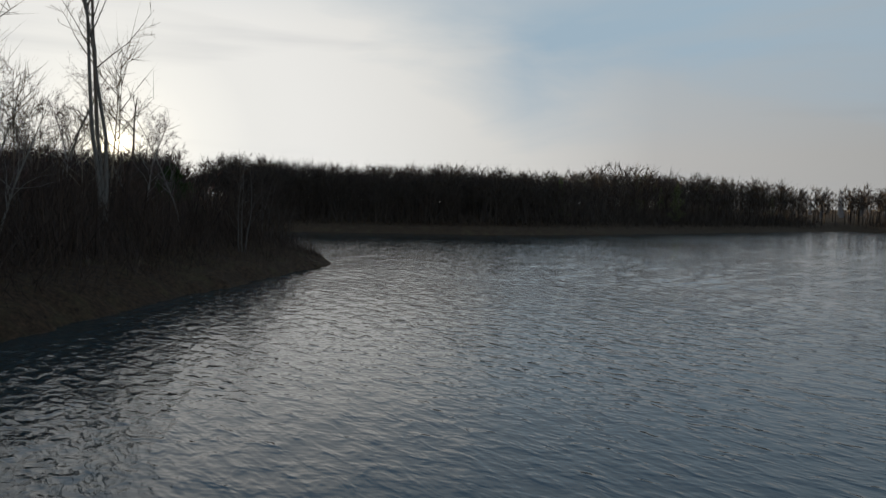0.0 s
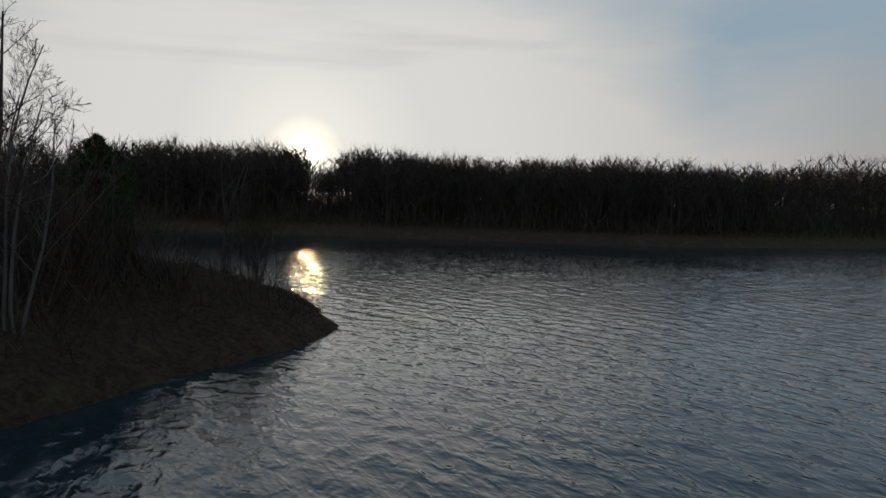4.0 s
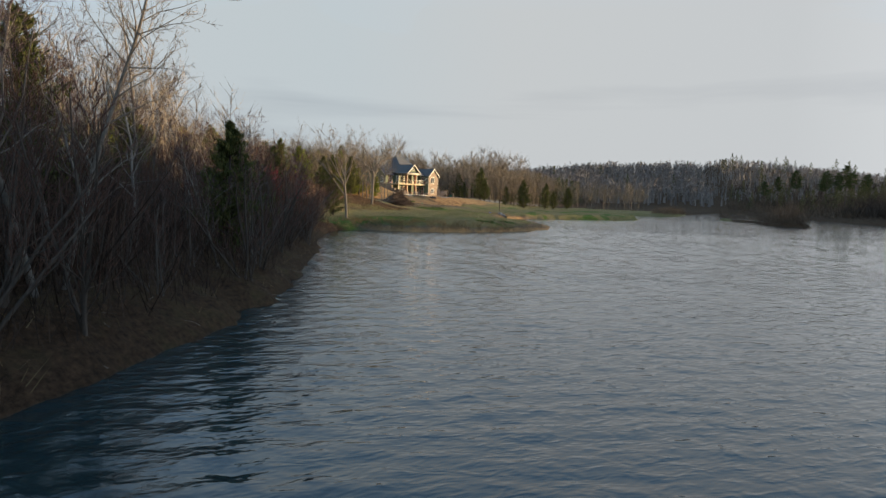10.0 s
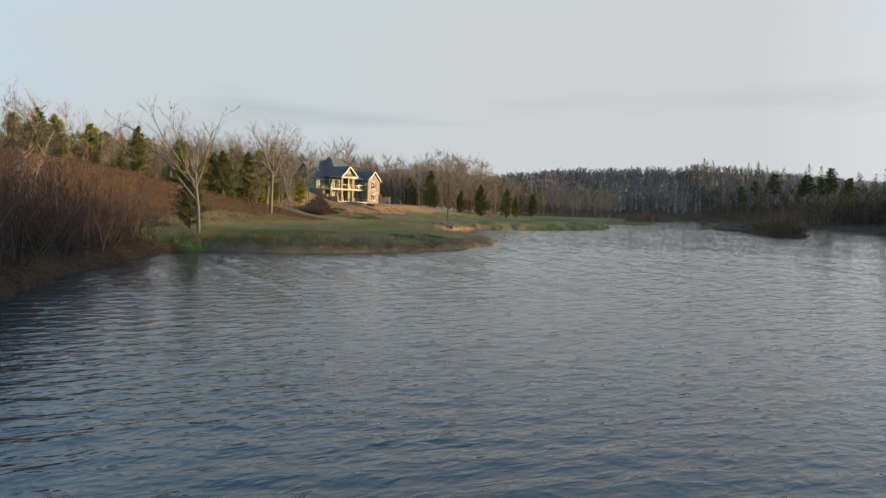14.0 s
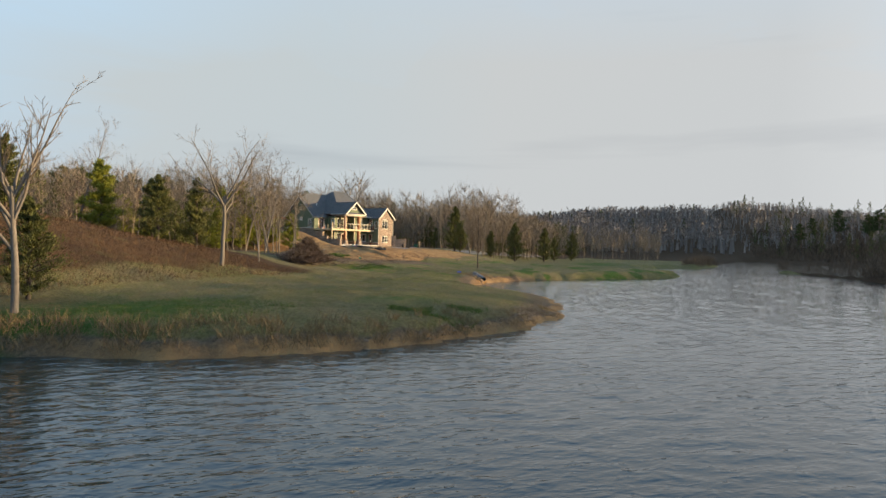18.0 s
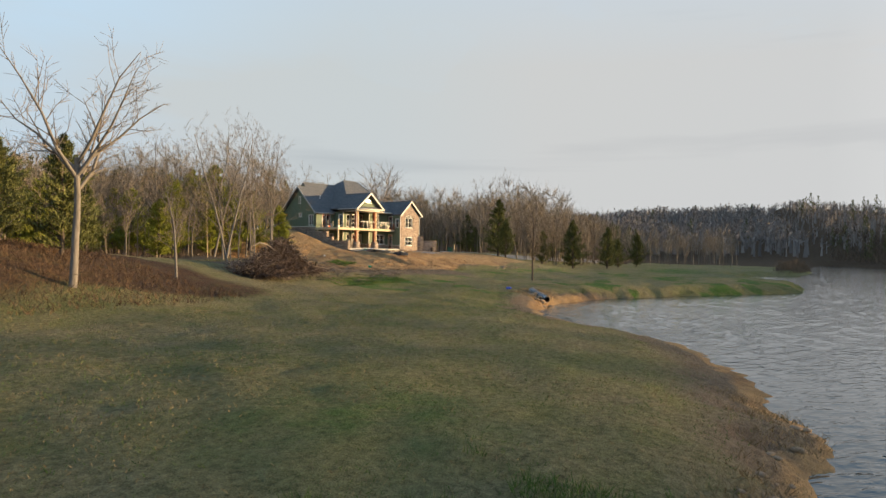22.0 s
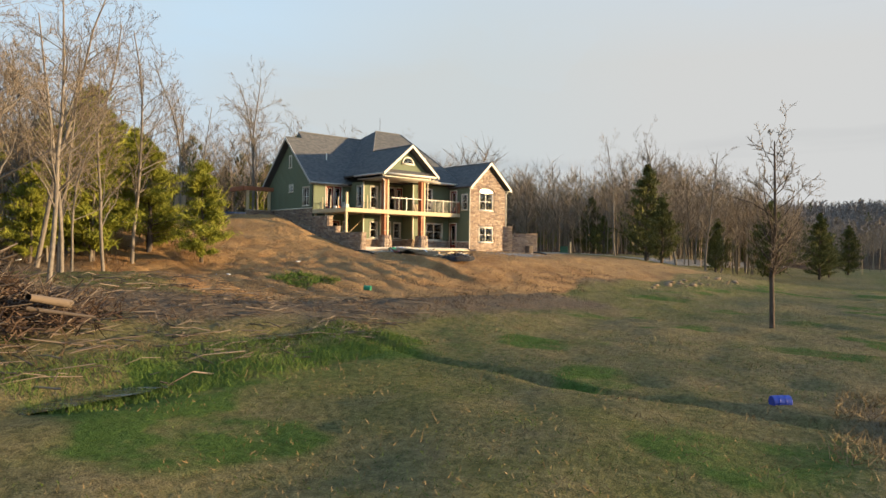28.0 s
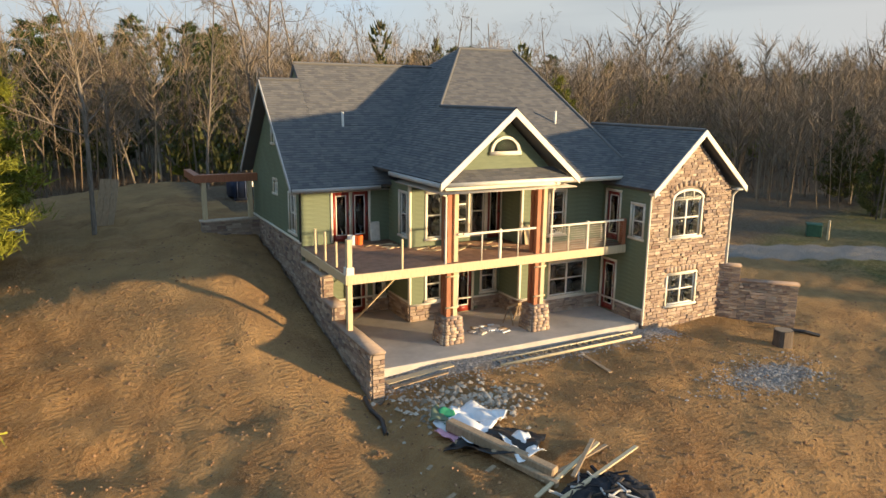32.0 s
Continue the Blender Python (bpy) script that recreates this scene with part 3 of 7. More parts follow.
cover.data.foreach_set("color", np.stack([dirt_w, np.clip(lush_w, 0, 1), litter_w, np.ones_like(dirt_w)], -1).astype(np.float32).ravel())
drive = np.abs(GY - (-1.0 + 0.9 * np.clip(-GX - 212, 0, 18) + 0.10 * (-GX - 230) * (GX < -230))) - 1.9
drive_w = (1 - smooth(drive, 0, 1.2)) * smooth(-GX, 208, 214) * (1 - smooth(-GX, 300, 330))
apron = np.exp(-(((b_all - 1.3) / 0.9) ** 2)) * smooth(a_all, -0.5, 1) * (1 - smooth(a_all, 10, 16)) * 0.9
pile_gravel = 0.9 * np.exp(-(((a_all - 12.5) / 2.2) ** 2) - ((b_all - 6.0) / 1.0) ** 2)
gr = land_me.attributes.new("gravel", "FLOAT", "POINT")
gr.data.foreach_set("value", np.clip(np.maximum(np.maximum(drive_w, apron), pile_gravel), 0, 1).astype(np.float32).ravel())
tagged(new("ground", land_me), "grassy lakeside meadow, red dirt building pad and leaf litter", "ground", kind="structure")

# the lake: a sheet of low wind waves inside its shores, flat far out
wxs = steps((-330, -230, 1.0), (-230, -130, 0.5), (-130, 20, 0.25), (20, 190, 1.0))
wys = steps((-20, 15, 1.0), (15, 40, 0.5), (40, 100, 0.25), (100, 150, 0.5), (150, 300, 1.0))
WX, WY = np.meshgrid(wxs, wys)
wet = shore_distance(WX, WY) < 1.2
calm = smooth(WX, -330, -310) * (1 - smooth(WX, 170, 190)) * smooth(WY, -20, 0) * (1 - smooth(WY, 280, 300))
wave_rng = np.random.default_rng(88)
WZ = np.zeros_like(WX)
for _ in range(16):
    size, way_ = wave_rng.uniform(0.75, 1.5), radians(38 + wave_rng.normal(0, 34))
    k_ = 2 * math.pi / size
    WZ += 0.024 / k_ * np.sin(k_ * (WX * math.cos(way_) + WY * math.sin(way_)) + wave_rng.uniform(0, 6.28) + 2.5 * vnoise(WX * 0.16, WY * 0.16, 71 + _))
WZ *= calm
wnx, wny = len(wxs), len(wys)
wid = np.arange(wnx * wny).reshape(wny, wnx)
wq = np.stack([wid[:-1, :-1], wid[:-1, 1:], wid[1:, 1:], wid[1:, :-1]], -1)
wq = wq[wet[:-1, :-1] | wet[1:, 1:] | wet[:-1, 1:] | wet[1:, :-1]]
far_v = np.array([(-4000, -4000, 0), (4000, -4000, 0), (4000, -20, 0), (-4000, -20, 0), (-4000, 300, 0), (4000, 300, 0), (4000, 4000, 0), (-4000, 4000, 0), (-330, -20, 0), (-330, 300, 0), (190, -20, 0), (190, 300, 0)], float)
far_f = np.array([(0, 1, 2, 3), (4, 5, 6, 7), (3, 8, 9, 4), (10, 2, 5, 11)]) + wnx * wny
water_me = mesh_of("water", np.concatenate([np.stack([WX, WY, WZ], -1).reshape(-1, 3), far_v]), np.concatenate([wq.reshape(-1, 4), far_f]), [WATER], True)
tagged(new("water", water_me), "dark rippled lake water reflecting the evening sky", "water", kind="structure")

# ---- vegetation ----
rng = np.random.default_rng(7)


def empty(name, m, label, category, group="", kind=""):
    ob = new(name)
    ob.empty_display_size = 0.3
    ob.matrix_world = m
    return tagged(ob, label, category, group, kind)


def child(name, me, parent, label=""):
    ob = new(name, me)
    ob.parent = parent
    if label:
        ob["label"] = label
    return ob


def frames_of(w):
    """Two directions across each row of w."""
    up = np.where(np.abs(w[:, 2:3]) < 0.9, [[0.0, 0, 1]], [[1.0, 0, 0]])
    s = np.cross(w, up)
    s /= np.linalg.norm(s, axis=1, keepdims=True) + 1e-9
    return s, np.cross(s, w)


def tubes(p0, p1, r0, r1, sides):
    """Open tapered tubes between rows of points: vertices and quads."""
    w = p1 - p0
    w = w / (np.linalg.norm(w, axis=1, keepdims=True) + 1e-9)
    s, t = frames_of(w)
    ang = np.arange(sides) * 2 * math.pi / sides
    ring = np.cos(ang)[None, :, None] * s[:, None] + np.sin(ang)[None, :, None] * t[:, None]
    lo, hi = p0[:, None] + ring * r0[:, None, None], p1[:, None] + ring * r1[:, None, None]
    v = np.concatenate([lo, hi], 1).reshape(-1, 3)
    k = np.arange(sides)
    f = np.stack([k, (k + 1) % sides, (k + 1) % sides + sides, k + sides], -1)
    return v, (f[None] + (np.arange(len(p0)) * 2 * sides)[:, None, None]).reshape(-1, 4)


def slivers(p, way, width):
    """Thin triangles that rise from p along way."""
    w = way / (np.linalg.norm(way, axis=1, keepdims=True) + 1e-9)
    s, t = frames_of(w)
    turn = np.random.default_rng(len(p)).uniform(0, math.pi, (len(p), 1))
    side = (np.cos(turn) * s + np.sin(turn) * t) * width[:, None] / 2
    v = np.stack([p - side, p + side, p + way], 1).reshape(-1, 3)
    return v, np.arange(len(v)).reshape(-1, 3)


def grow(g, height, trunk_r, forks, reach, lift, levels, kids, crook=0.10, first=0.35, stems=1, spread_of=None, split=False):
    """Limb segments of a bare tree: list over levels of (p0, p1, r0, r1)."""
    out = [[] for _ in range(levels + 1)]

    def limb(p, way, length, r, level, segs):
        pts, q, w = [p], p.copy(), way / np.linalg.norm(way)
        for i in range(segs):
            w = w + g.normal(0, crook * (0.6 if level == 0 else 1.6), 3) + (0, 0, lift * 0.12 * (level > 0))
            w /= np.linalg.norm(w)
            q = q + w * length / segs
            pts.append(q.copy())
        tip = (0.6 if split else 0.25) if level == 0 else 0.15
        for i in range(segs):
            a, b = 1 - (1 - tip) * i / segs, 1 - (1 - tip) * (i + 1) / segs
            out[level].append((pts[i], pts[i + 1], r * a, r * b))
        if level == levels:
            return
        for _ in range(kids[level]):
            f = g.uniform(first if level == 0 else 0.15, 0.98)
            k = min(int(f * segs), segs - 1)
            at = pts[k] + (pts[k + 1] - pts[k]) * (f * segs - k)
            axis = pts[k + 1] - pts[k]
            axis = axis / np.linalg.norm(axis)
            across = np.cross(axis, g.normal(0, 1, 3))
            across /= np.linalg.norm(across)
            spread = forks * g.uniform(0.7, 1.3)
            new_way = axis * math.cos(spread) + across * math.sin(spread) + np.array((0, 0, lift * 0.35))
            size = reach * (1.0 - 0.55 * f if level == 0 else 0.17 if split else 0.75) * g.uniform(0.6, 1.15)
            limb(at, new_way, length * size, max(r * (0.5 if split and level == 0 else (1 - 0.75 * f) * 0.45), 0.006), level + 1, 4 if level == 0 else 2)

    for s in range(stems):
        lean = g.normal(0, spread_of or (0.05 if stems == 1 else 0.28), 2)
        limb(np.array((0.12 * g.normal() * (stems > 1), 0.12 * g.normal() * (stems > 1), -0.3)), np.array((lean[0], lean[1], 1.0)), (height + 0.3) * (1 if stems == 1 else g.uniform(0.6, 1)), trunk_r, 0, 7)
    return out


def joined(parts):
    v, f, n = [], [], 0
    for pv, pf in parts:
        v.append(pv)
        f.append(pf + n)
        n += len(pv)
    return np.concatenate(v), np.concatenate(f)


def seg_arrays(segs):
    return np.array([s[0] for s in segs]), np.array([s[1] for s in segs]), np.array([s[2] for s in segs]), np.array([s[3] for s in segs])


def bare_tree(seed, height, trunk_r, label, forks=0.75, reach=0.42, lift=0.5, kids=(13, 6, 5), first=0.3, twig=0.008, crook=0.10, stems=1, bark=None, twigs=None, far=False, name="bare_tree", group="", category="tree", spread_of=None, split=False):
    """A leafless tree: trunk with limbs, and a crown of branchlets and twigs."""
    g = np.random.default_rng(seed)
    levels = len(kids)
    out = grow(g, height, trunk_r, forks, reach, lift, levels, kids, crook, first, stems, spread_of, split)
    wood = joined([tubes(*seg_arrays(out[0]), 4 if far else 7), tubes(*seg_arrays(out[1]), 3 if far else 5)])
    thin = []
    for lv in range(2, levels + 1):
        p0, p1, r0, r1 = seg_arrays(out[lv])
        thin.append(tubes(p0, p1, np.maximum(r0, twig * (1.6 if lv < levels else 1)), np.maximum(r1, twig * 0.6), 3))
    ob = empty(name, Matrix(), label, category, group)
    child("trunk", mesh_of("trunk", *wood, [bark or BARK], True), ob)
    child("crown", mesh_of("crown", *joined(thin), [twigs or TWIG]), ob)
    return ob


def conifer(seed, height, width, label, leaf, kind="cedar", count=2600, size=0.34, low=0.03, name="cedar_tree", group="", category="tree"):
    """An evergreen: trunk, boughs, and a ragged crown of small sprays."""
    g = np.random.default_rng(seed)
    p0, p1, r0, r1, leaf_p, leaf_w = [], [], [], [], [], []
    trunk_n = 6
    zs = np.linspace(-0.3, height * 0.97, trunk_n + 1)
    xy = np.cumsum(g.normal(0, 0.035, (trunk_n + 1, 2)), 0)
    for i in range(trunk_n):
        p0.append((*xy[i], zs[i])), p1.append((*xy[i + 1], zs[i + 1]))
        r0.append(width * 0.035 * (1 - 0.9 * i / trunk_n) + 0.01), r1.append(width * 0.035 * (1 - 0.9 * (i + 1) / trunk_n) + 0.01)
    boughs = 130 if kind == "cedar" else 80
    per = count // boughs
    for i in range(boughs):
        f = (i + g.uniform(0, 1)) / boughs
        f = low + (1 - low) * f
        ang = g.uniform(0, 2 * math.pi)
        if kind == "cedar":
            rad = width / 2 * (min(1, f / 0.16) ** 0.5) * (1 - f) ** 0.82 * g.uniform(0.4, 1.35) + 0.05
            rise = 0.55
        elif kind == "pine":
            rad = width / 2 * (min(1, (f + 0.05) / 0.3) ** 0.6) * (1 - f) ** 0.62 * g.uniform(0.4, 1.3) + 0.08
            rise = 0.35
        else:
            rad = width / 2 * math.sin(math.pi * min(1, 0.12 + 0.86 * (f - low) / (1 - low))) ** 0.6 * g.uniform(0.45, 1.15)
            rise = 0.12
        z = height * f
        k = min(int(f * trunk_n), trunk_n - 1)
        root = np.array((*xy[k], z))
        way = np.array((math.cos(ang), math.sin(ang), rise + g.normal(0, 0.1)))
        end = root + way * rad
        end[2] -= 0.12 * rad * rad / max(width, 1)
        p0.append(root), p1.append(end), r0.append(0.012 + 0.012 * rad), r1.append(0.004)
        for _ in range(per):
            s = g.uniform(0.15, 1.05) ** 0.7
            p = root + (end - root) * s + g.normal(0, 0.06 + 0.085 * rad, 3) * (0.9, 0.9, 0.5)
            leaf_p.append(p)
            if kind == "cedar":
                leaf_w.append((way * (0.5, 0.5, 0.4) + g.normal(0, 0.55, 3) + (0, 0, 0.45)) * size * g.uniform(0.5, 1.2))
            else:
                leaf_w.append((way * 0.35 + g.normal(0, 0.75, 3) + (0, 0, 0.25)) * size * g.uniform(0.5, 1.2))
    wood = tubes(np.array(p0), np.array(p1), np.array(r0), np.array(r1), 5)
    lp, lw = np.array(leaf_p), np.array(leaf_w)
    wide = np.linalg.norm(lw, axis=1) * (0.26 if kind == "cedar" else 0.10 if kind == "pine" else 0.16)
    ob = empty(name, Matrix(), label, category, group)
    child("trunk", mesh_of("trunk", *wood, [BARK_DARK], True), ob)
    child("crown", mesh_of("crown", *slivers(lp - lw * 0.3, lw, wide), [leaf]), ob)
    return ob


used_first = set()


def plant(proto, x, y, scale=1.0, turn=None, sink=0.0, label=""):
    """The tree itself at its first place, then copies."""
    turn = random.uniform(0, 360) if turn is None else turn
    m = pose(x, y, ground_at(x, y) - sink, 0, 0, turn) @ Matrix.Diagonal((scale, scale, scale, 1))
    if proto.name not in used_first:
        used_first.add(proto.name)
        proto.matrix_world = m
        ob = proto
    else:
        keep = proto.scale.copy()
        proto.scale = (1, 1, 1)
        ob = copy_thing(proto, m)
        proto.scale = keep
    if label:
        ob["label"] = label
    return ob


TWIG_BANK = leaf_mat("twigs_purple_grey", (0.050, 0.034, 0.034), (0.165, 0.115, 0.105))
random.seed(5)
TALL = [bare_tree(10 + i, 13 + 1.2 * i, 0.115 + 0.012 * i, "tall slender leafless tree in the woods", kids=(26, 9, 6), reach=0.40, forks=0.85, lift=0.35, first=0.25, crook=0.13, twig=0.008, group="bare woodland trees") for i in range(4)]
ROUND = [bare_tree(20 + i, 8.5 + i, 0.14, "leafless tree with a wide twiggy crown", kids=(16, 8, 6), reach=0.52, forks=0.9, lift=0.3, first=0.2, twig=0.010, twigs=TWIG_RED if i == 1 else None, group="bare woodland trees") for i in range(3)]
SMALL = [bare_tree(30 + i, 4.5, 0.05, "leafless reddish sapling with many fine twigs", kids=(10, 5, 3), reach=0.5, forks=0.6, lift=0.8, first=0.08, stems=3, twigs=TWIG_RED, twig=0.006, bark=BARK_DARK, name="bare_shrub", group="bare shrubs on the bank", category="shrub") for i in range(3)]
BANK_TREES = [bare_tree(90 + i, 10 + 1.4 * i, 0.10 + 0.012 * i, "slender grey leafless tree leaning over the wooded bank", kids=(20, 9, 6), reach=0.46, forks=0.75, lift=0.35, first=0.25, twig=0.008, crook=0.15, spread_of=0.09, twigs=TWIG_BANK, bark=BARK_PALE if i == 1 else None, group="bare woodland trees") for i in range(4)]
CEDARS = [conifer(40 + i, 7.0, 4.4 + 0.6 * i, "dark green cedar tree", CEDAR, count=15600, size=0.19, group="cedar trees") for i in range(2)]
PINES = [conifer(50 + i, 6.0, 3.5, "young yellow-green pine tree", PINE, "pine", count=18000, size=0.27, low=0.06, name="pine_tree", group="young pine trees") for i in range(2)]
OLDPINES = [conifer(60 + i, 17.0, 6.0, "tall old pine with a bare lower trunk", PINE_DARK, "old", count=9600, size=0.36, low=0.55, name="tall_pine", group="tall pines") for i in range(2)]
# the trees that stand alone and can be known by their places
OAK = bare_tree(71, 5.2, 0.17, "spreading leafless tree at the meadow's edge", kids=(8, 10, 7), reach=2.0, forks=0.85, lift=0.3, first=0.72, crook=0.12, twig=0.010, split=True)
plant(OAK, -131.5, 22.2, 1.22, 40)
LEAN_TREE = bare_tree(72, 5.4, 0.17, "leafless tree leaning beside a cedar on the hillside", kids=(10, 10, 7), reach=1.85, forks=0.58, lift=0.5, first=0.5, twig=0.010, split=True, spread_of=0.05)
plant(LEAN_TREE, -101.5, 31.6, 1.12, 10)
THIN_TREE = bare_tree(73, 6.0, 0.09, "thin leafless tree on the meadow", kids=(12, 6, 4), reach=0.42, forks=0.7, first=0.3)
plant(THIN_TREE, -141.2, 20.1, 1.0, 0)
LONE = bare_tree(74, 8.2, 0.12, "small lone leafless tree in the grass", kids=(34, 10, 7), reach=0.40, forks=0.8, lift=0.4, first=0.28, crook=0.13, twig=0.009, bark=BARK_DARK)
plant(LONE, -184.6, 32.8, 1.0, 0)
DEAD = bare_tree(75, 21.0, 0.13, "big forked leafless tree on the wooded point", kids=(9, 6, 4), reach=0.36, forks=0.7, lift=0.3, first=0.4, crook=0.12, stems=3, spread_of=0.07)
plant(DEAD, -19.0, 39.5, 1.0, 155)
# shrub and saplings on the point take the shade-darkened thicket colour for their twigs
FAN = bare_tree(77, 3.9, 0.035, "fan-shaped leafless shrub at the tip of the point", kids=(12, 6, 4), reach=0.5, forks=0.62, lift=0.35, first=0.12, stems=11, spread_of=0.5, twig=0.006, bark=BARK_DARK, twigs=THICKET, name="bare_shrub", category="shrub")
plant(FAN, -13.6, 58.0, 1.0, 0)
REDBUD = bare_tree(80, 5.6, 0.07, "small tree with red spring buds on the wooded bank", kids=(16, 7, 5), reach=0.5, forks=0.7, lift=0.4, first=0.2, stems=2, spread_of=0.15, twigs=BUDS, twig=0.012)
plant(REDBUD, -67.5, 42.2, 1.0, 0)
WAND = bare_tree(78, 7.2, 0.05, "thin leafless sapling with a few last leaves", kids=(12, 6, 4), reach=0.42, forks=0.75, lift=0.3, first=0.25, stems=3, spread_of=0.14, twig=0.007, bark=BARK_DARK, twigs=THICKET)
plant(WAND, -14.6, 57.4, 1.0, 0)
plant(WAND, -12.8, 44.8, 1.12, 70)
POINT_TREE = bare_tree(79, 11.0, 0.16, "leafless tree with long level boughs on the point", kids=(13, 6, 5), reach=0.5, forks=0.9, first=0.3, bark=BARK_DARK, twigs=THICKET)
plant(POINT_TREE, -25.5, 56.2, 1.0, 0)
# old-pine needle colour, darker than the other cedars', stands for its backlit silhouette
BANK_CEDAR = conifer(76, 7.1, 5.4, "broad cedar overhanging the water, needles darkened as a backlit silhouette", PINE_DARK, count=39000, size=0.17, low=0.08)
plant(BANK_CEDAR, -22.9, 59.5, 1.0, 0)
BROAD_PINE = conifer(58, 6.4, 5.6, "young yellow-green pine tree", PINE, "pine", count=26000, size=0.27, low=0.05, name="pine_tree", group="young pine trees")
plant(BROAD_PINE, -179.3, -2.0, 1.0, 0, label="bright yellow-green young pine beside the dirt mound")
plant(CEDARS[0], -222.0, 18.0, 1.35, 0, label="full green cedar tree beside the gravel drive")
plant(CEDARS[1], -217.5, 20.5, 0.85, 0, label="dense dark cedar beside a taller one")
for i, (x, y, h) in enumerate([(-17.5, 57.6, 0.8), (-15.2, 58.6, 0.5), (-19.6, 57.8, 0.9), (-12.4, 57.6, 0.4)]):
    plant(SMALL[i % 3], x, y, h * 0.8)
for i, (x, y, h) in enumerate([(-27, 57.5, 0.8), (-23, 54.5, 0.9), (-30, 55, 0.8), (-33, 55.5, 0.72), (-36, 52, 0.85), (-41, 51, 0.75), (-46, 47, 0.8), (-26, 47, 0.8), (-22, 34, 0.7), (-28, 28, 0.9), (-18.5, 29, 0.55), (-17, 46, 0.62)]):
    plant((TALL if i % 3 == 0 else BANK_TREES)[i % 4], x, y, h * 0.88)
for x, y, s in [(-39, 47, 1.15), (-52, 41, 0.8), (-106, 27.5, 0.8), (-136.5, 15.8, 1.0), (-133.5, 13.5, 0.9), (-45.5, 52.2, 0.85), (-68, 41, 0.9), (-57.5, 46.5, 0.6), (-92, 24, 0.55), (-137, 10, 0.9), (-118, 12, 0.8), (-151, 2, 0.85), (-112, 3, 0.9)]:
    plant(random.choice(CEDARS), x, y, s)


def scatter(protos, count, box, scale, keep, gap):
    """Plants copies at random places of a box where keep(x, y, d) holds."""
    done, tries = [], 0
    while len(done) < count and tries < count * 60:
        tries += 1
        x, y = random.uniform(box[0], box[1]), random.uniform(box[2], box[3])
        d = float(shore_distance(np.array([x]), np.array([y]))[0])
        if d < 1.0 or not keep(x, y, d) or any((x - p) ** 2 + (y - q) ** 2 < gap * gap for p, q in done):
            continue
        done.append((x, y))
        plant(random.choice(protos), x, y, random.uniform(*scale))


def yard_edge(x, y):
    """True in the wood's edge beyond the dirt, east of the house."""
    a, b = house_ab(x, y)
    return ((a < -15.5) & (b < 1)) | ((a < -14) & (b < -19))


def off_house(x, y):
    a, b = house_ab(x, y)
    return not (-13 < a < 30 and -16 < b < 40) and not (-9 < a < 1 and -46 < b < 0)


scatter(SMALL, 105, (-92, -20, 20, 62), (0.7, 1.35), lambda x, y, d: d < 9, 1.5)
scatter(SMALL, 40, (-95, -58, 30, 52), (0.8, 1.4), lambda x, y, d: d < 6, 1.2)
scatter(BANK_TREES, 78, (-90, -21, 5, 60), (0.4, 0.8), lambda x, y, d: 1.6 < d < 30, 2.6)
for x, y, s in [(-177.4, -1.0, 0.95), (-190.3, -12.5, 1.04), (-165.5, 10.6, 0.72), (-162.8, 12.5, 0.8), (-168.5, 6.5, 0.8), (-170.5, 3.0, 0.75), (-164.0, 6.0, 0.85), (-160.5, 9.0, 0.75), (-157.5, 11.5, 0.7), (-172.0, -1.5, 0.9)]:
    plant(random.choice(TALL), x, y, s, label="tall slender pale-barked leafless tree beside the dirt mound")
plant(PINES[1], -178.6, -6.8, 1.6, 30, label="tall narrow pine among bare trees")
scatter(TALL + ROUND, 80, (-180, -88, -40, 16), (0.4, 0.72), lambda x, y, d: y < 8 - 0.10 * (x + 180) * 0.5 and house_ab(x, y)[0] < -17, 3.0)
scatter(TALL, 70, (-290, -172, -60, -12), (0.7, 1.05), lambda x, y, d: off_house(x, y) and not (-198 < x < -176 and y > -22), 3.4)
scatter(TALL, 20, (-300, -226, 12, 30), (0.6, 0.9), lambda x, y, d: off_house(x, y) and y < 24, 4.0)
scatter(PINES, 38, (-182, -88, -34, 12), (0.7, 1.45), lambda x, y, d: y < 8, 3.5)
scatter(PINES, 9, (-171, -148, -14, 4), (0.7, 1.2), lambda x, y, d: y < 3, 3.4)
for x, y, h, t in ((-185.8, -12.0, 1.25, 10), (-187.6, -17.5, 1.5, 80), (-184.2, -8.5, 1.0, 150), (-183.0, -15.0, 1.4, 220), (-180.8, -10.5, 1.2, 300)):
    plant(PINES[0], x, y, h, t, label="olive-green young pine at the edge of the cleared lane")
scatter(TALL, 16, (-188, -170, -26, 0), (0.75, 1.0), lambda x, y, d: yard_edge(x, y), 2.2)
scatter(PINES, 8, (-188, -171, -26, -2), (0.8, 1.5), lambda x, y, d: yard_edge(x, y), 2.4)
scatter(PINES, 30, (-290, -172, -60, -14), (0.8, 1.7), lambda x, y, d: off_house(x, y) and not (-198 < x < -176), 4.0)
scatter(CEDARS, 13, (-300, -224, -10, 36), (0.7, 1.3), lambda x, y, d: off_house(x, y) and not (-235 < x < -228), 5.0)
scatter(OLDPINES, 26, (-300, -120, -95, -50), (0.8, 1.15), lambda x, y, d: True, 5.0)
scatter(OLDPINES, 16, (-460, -330, 112, 190), (0.9, 1.25), lambda x, y, d: d > 6, 7.0)

# far woods: one mesh of many thin trees
far_rng = np.random.default_rng(12)


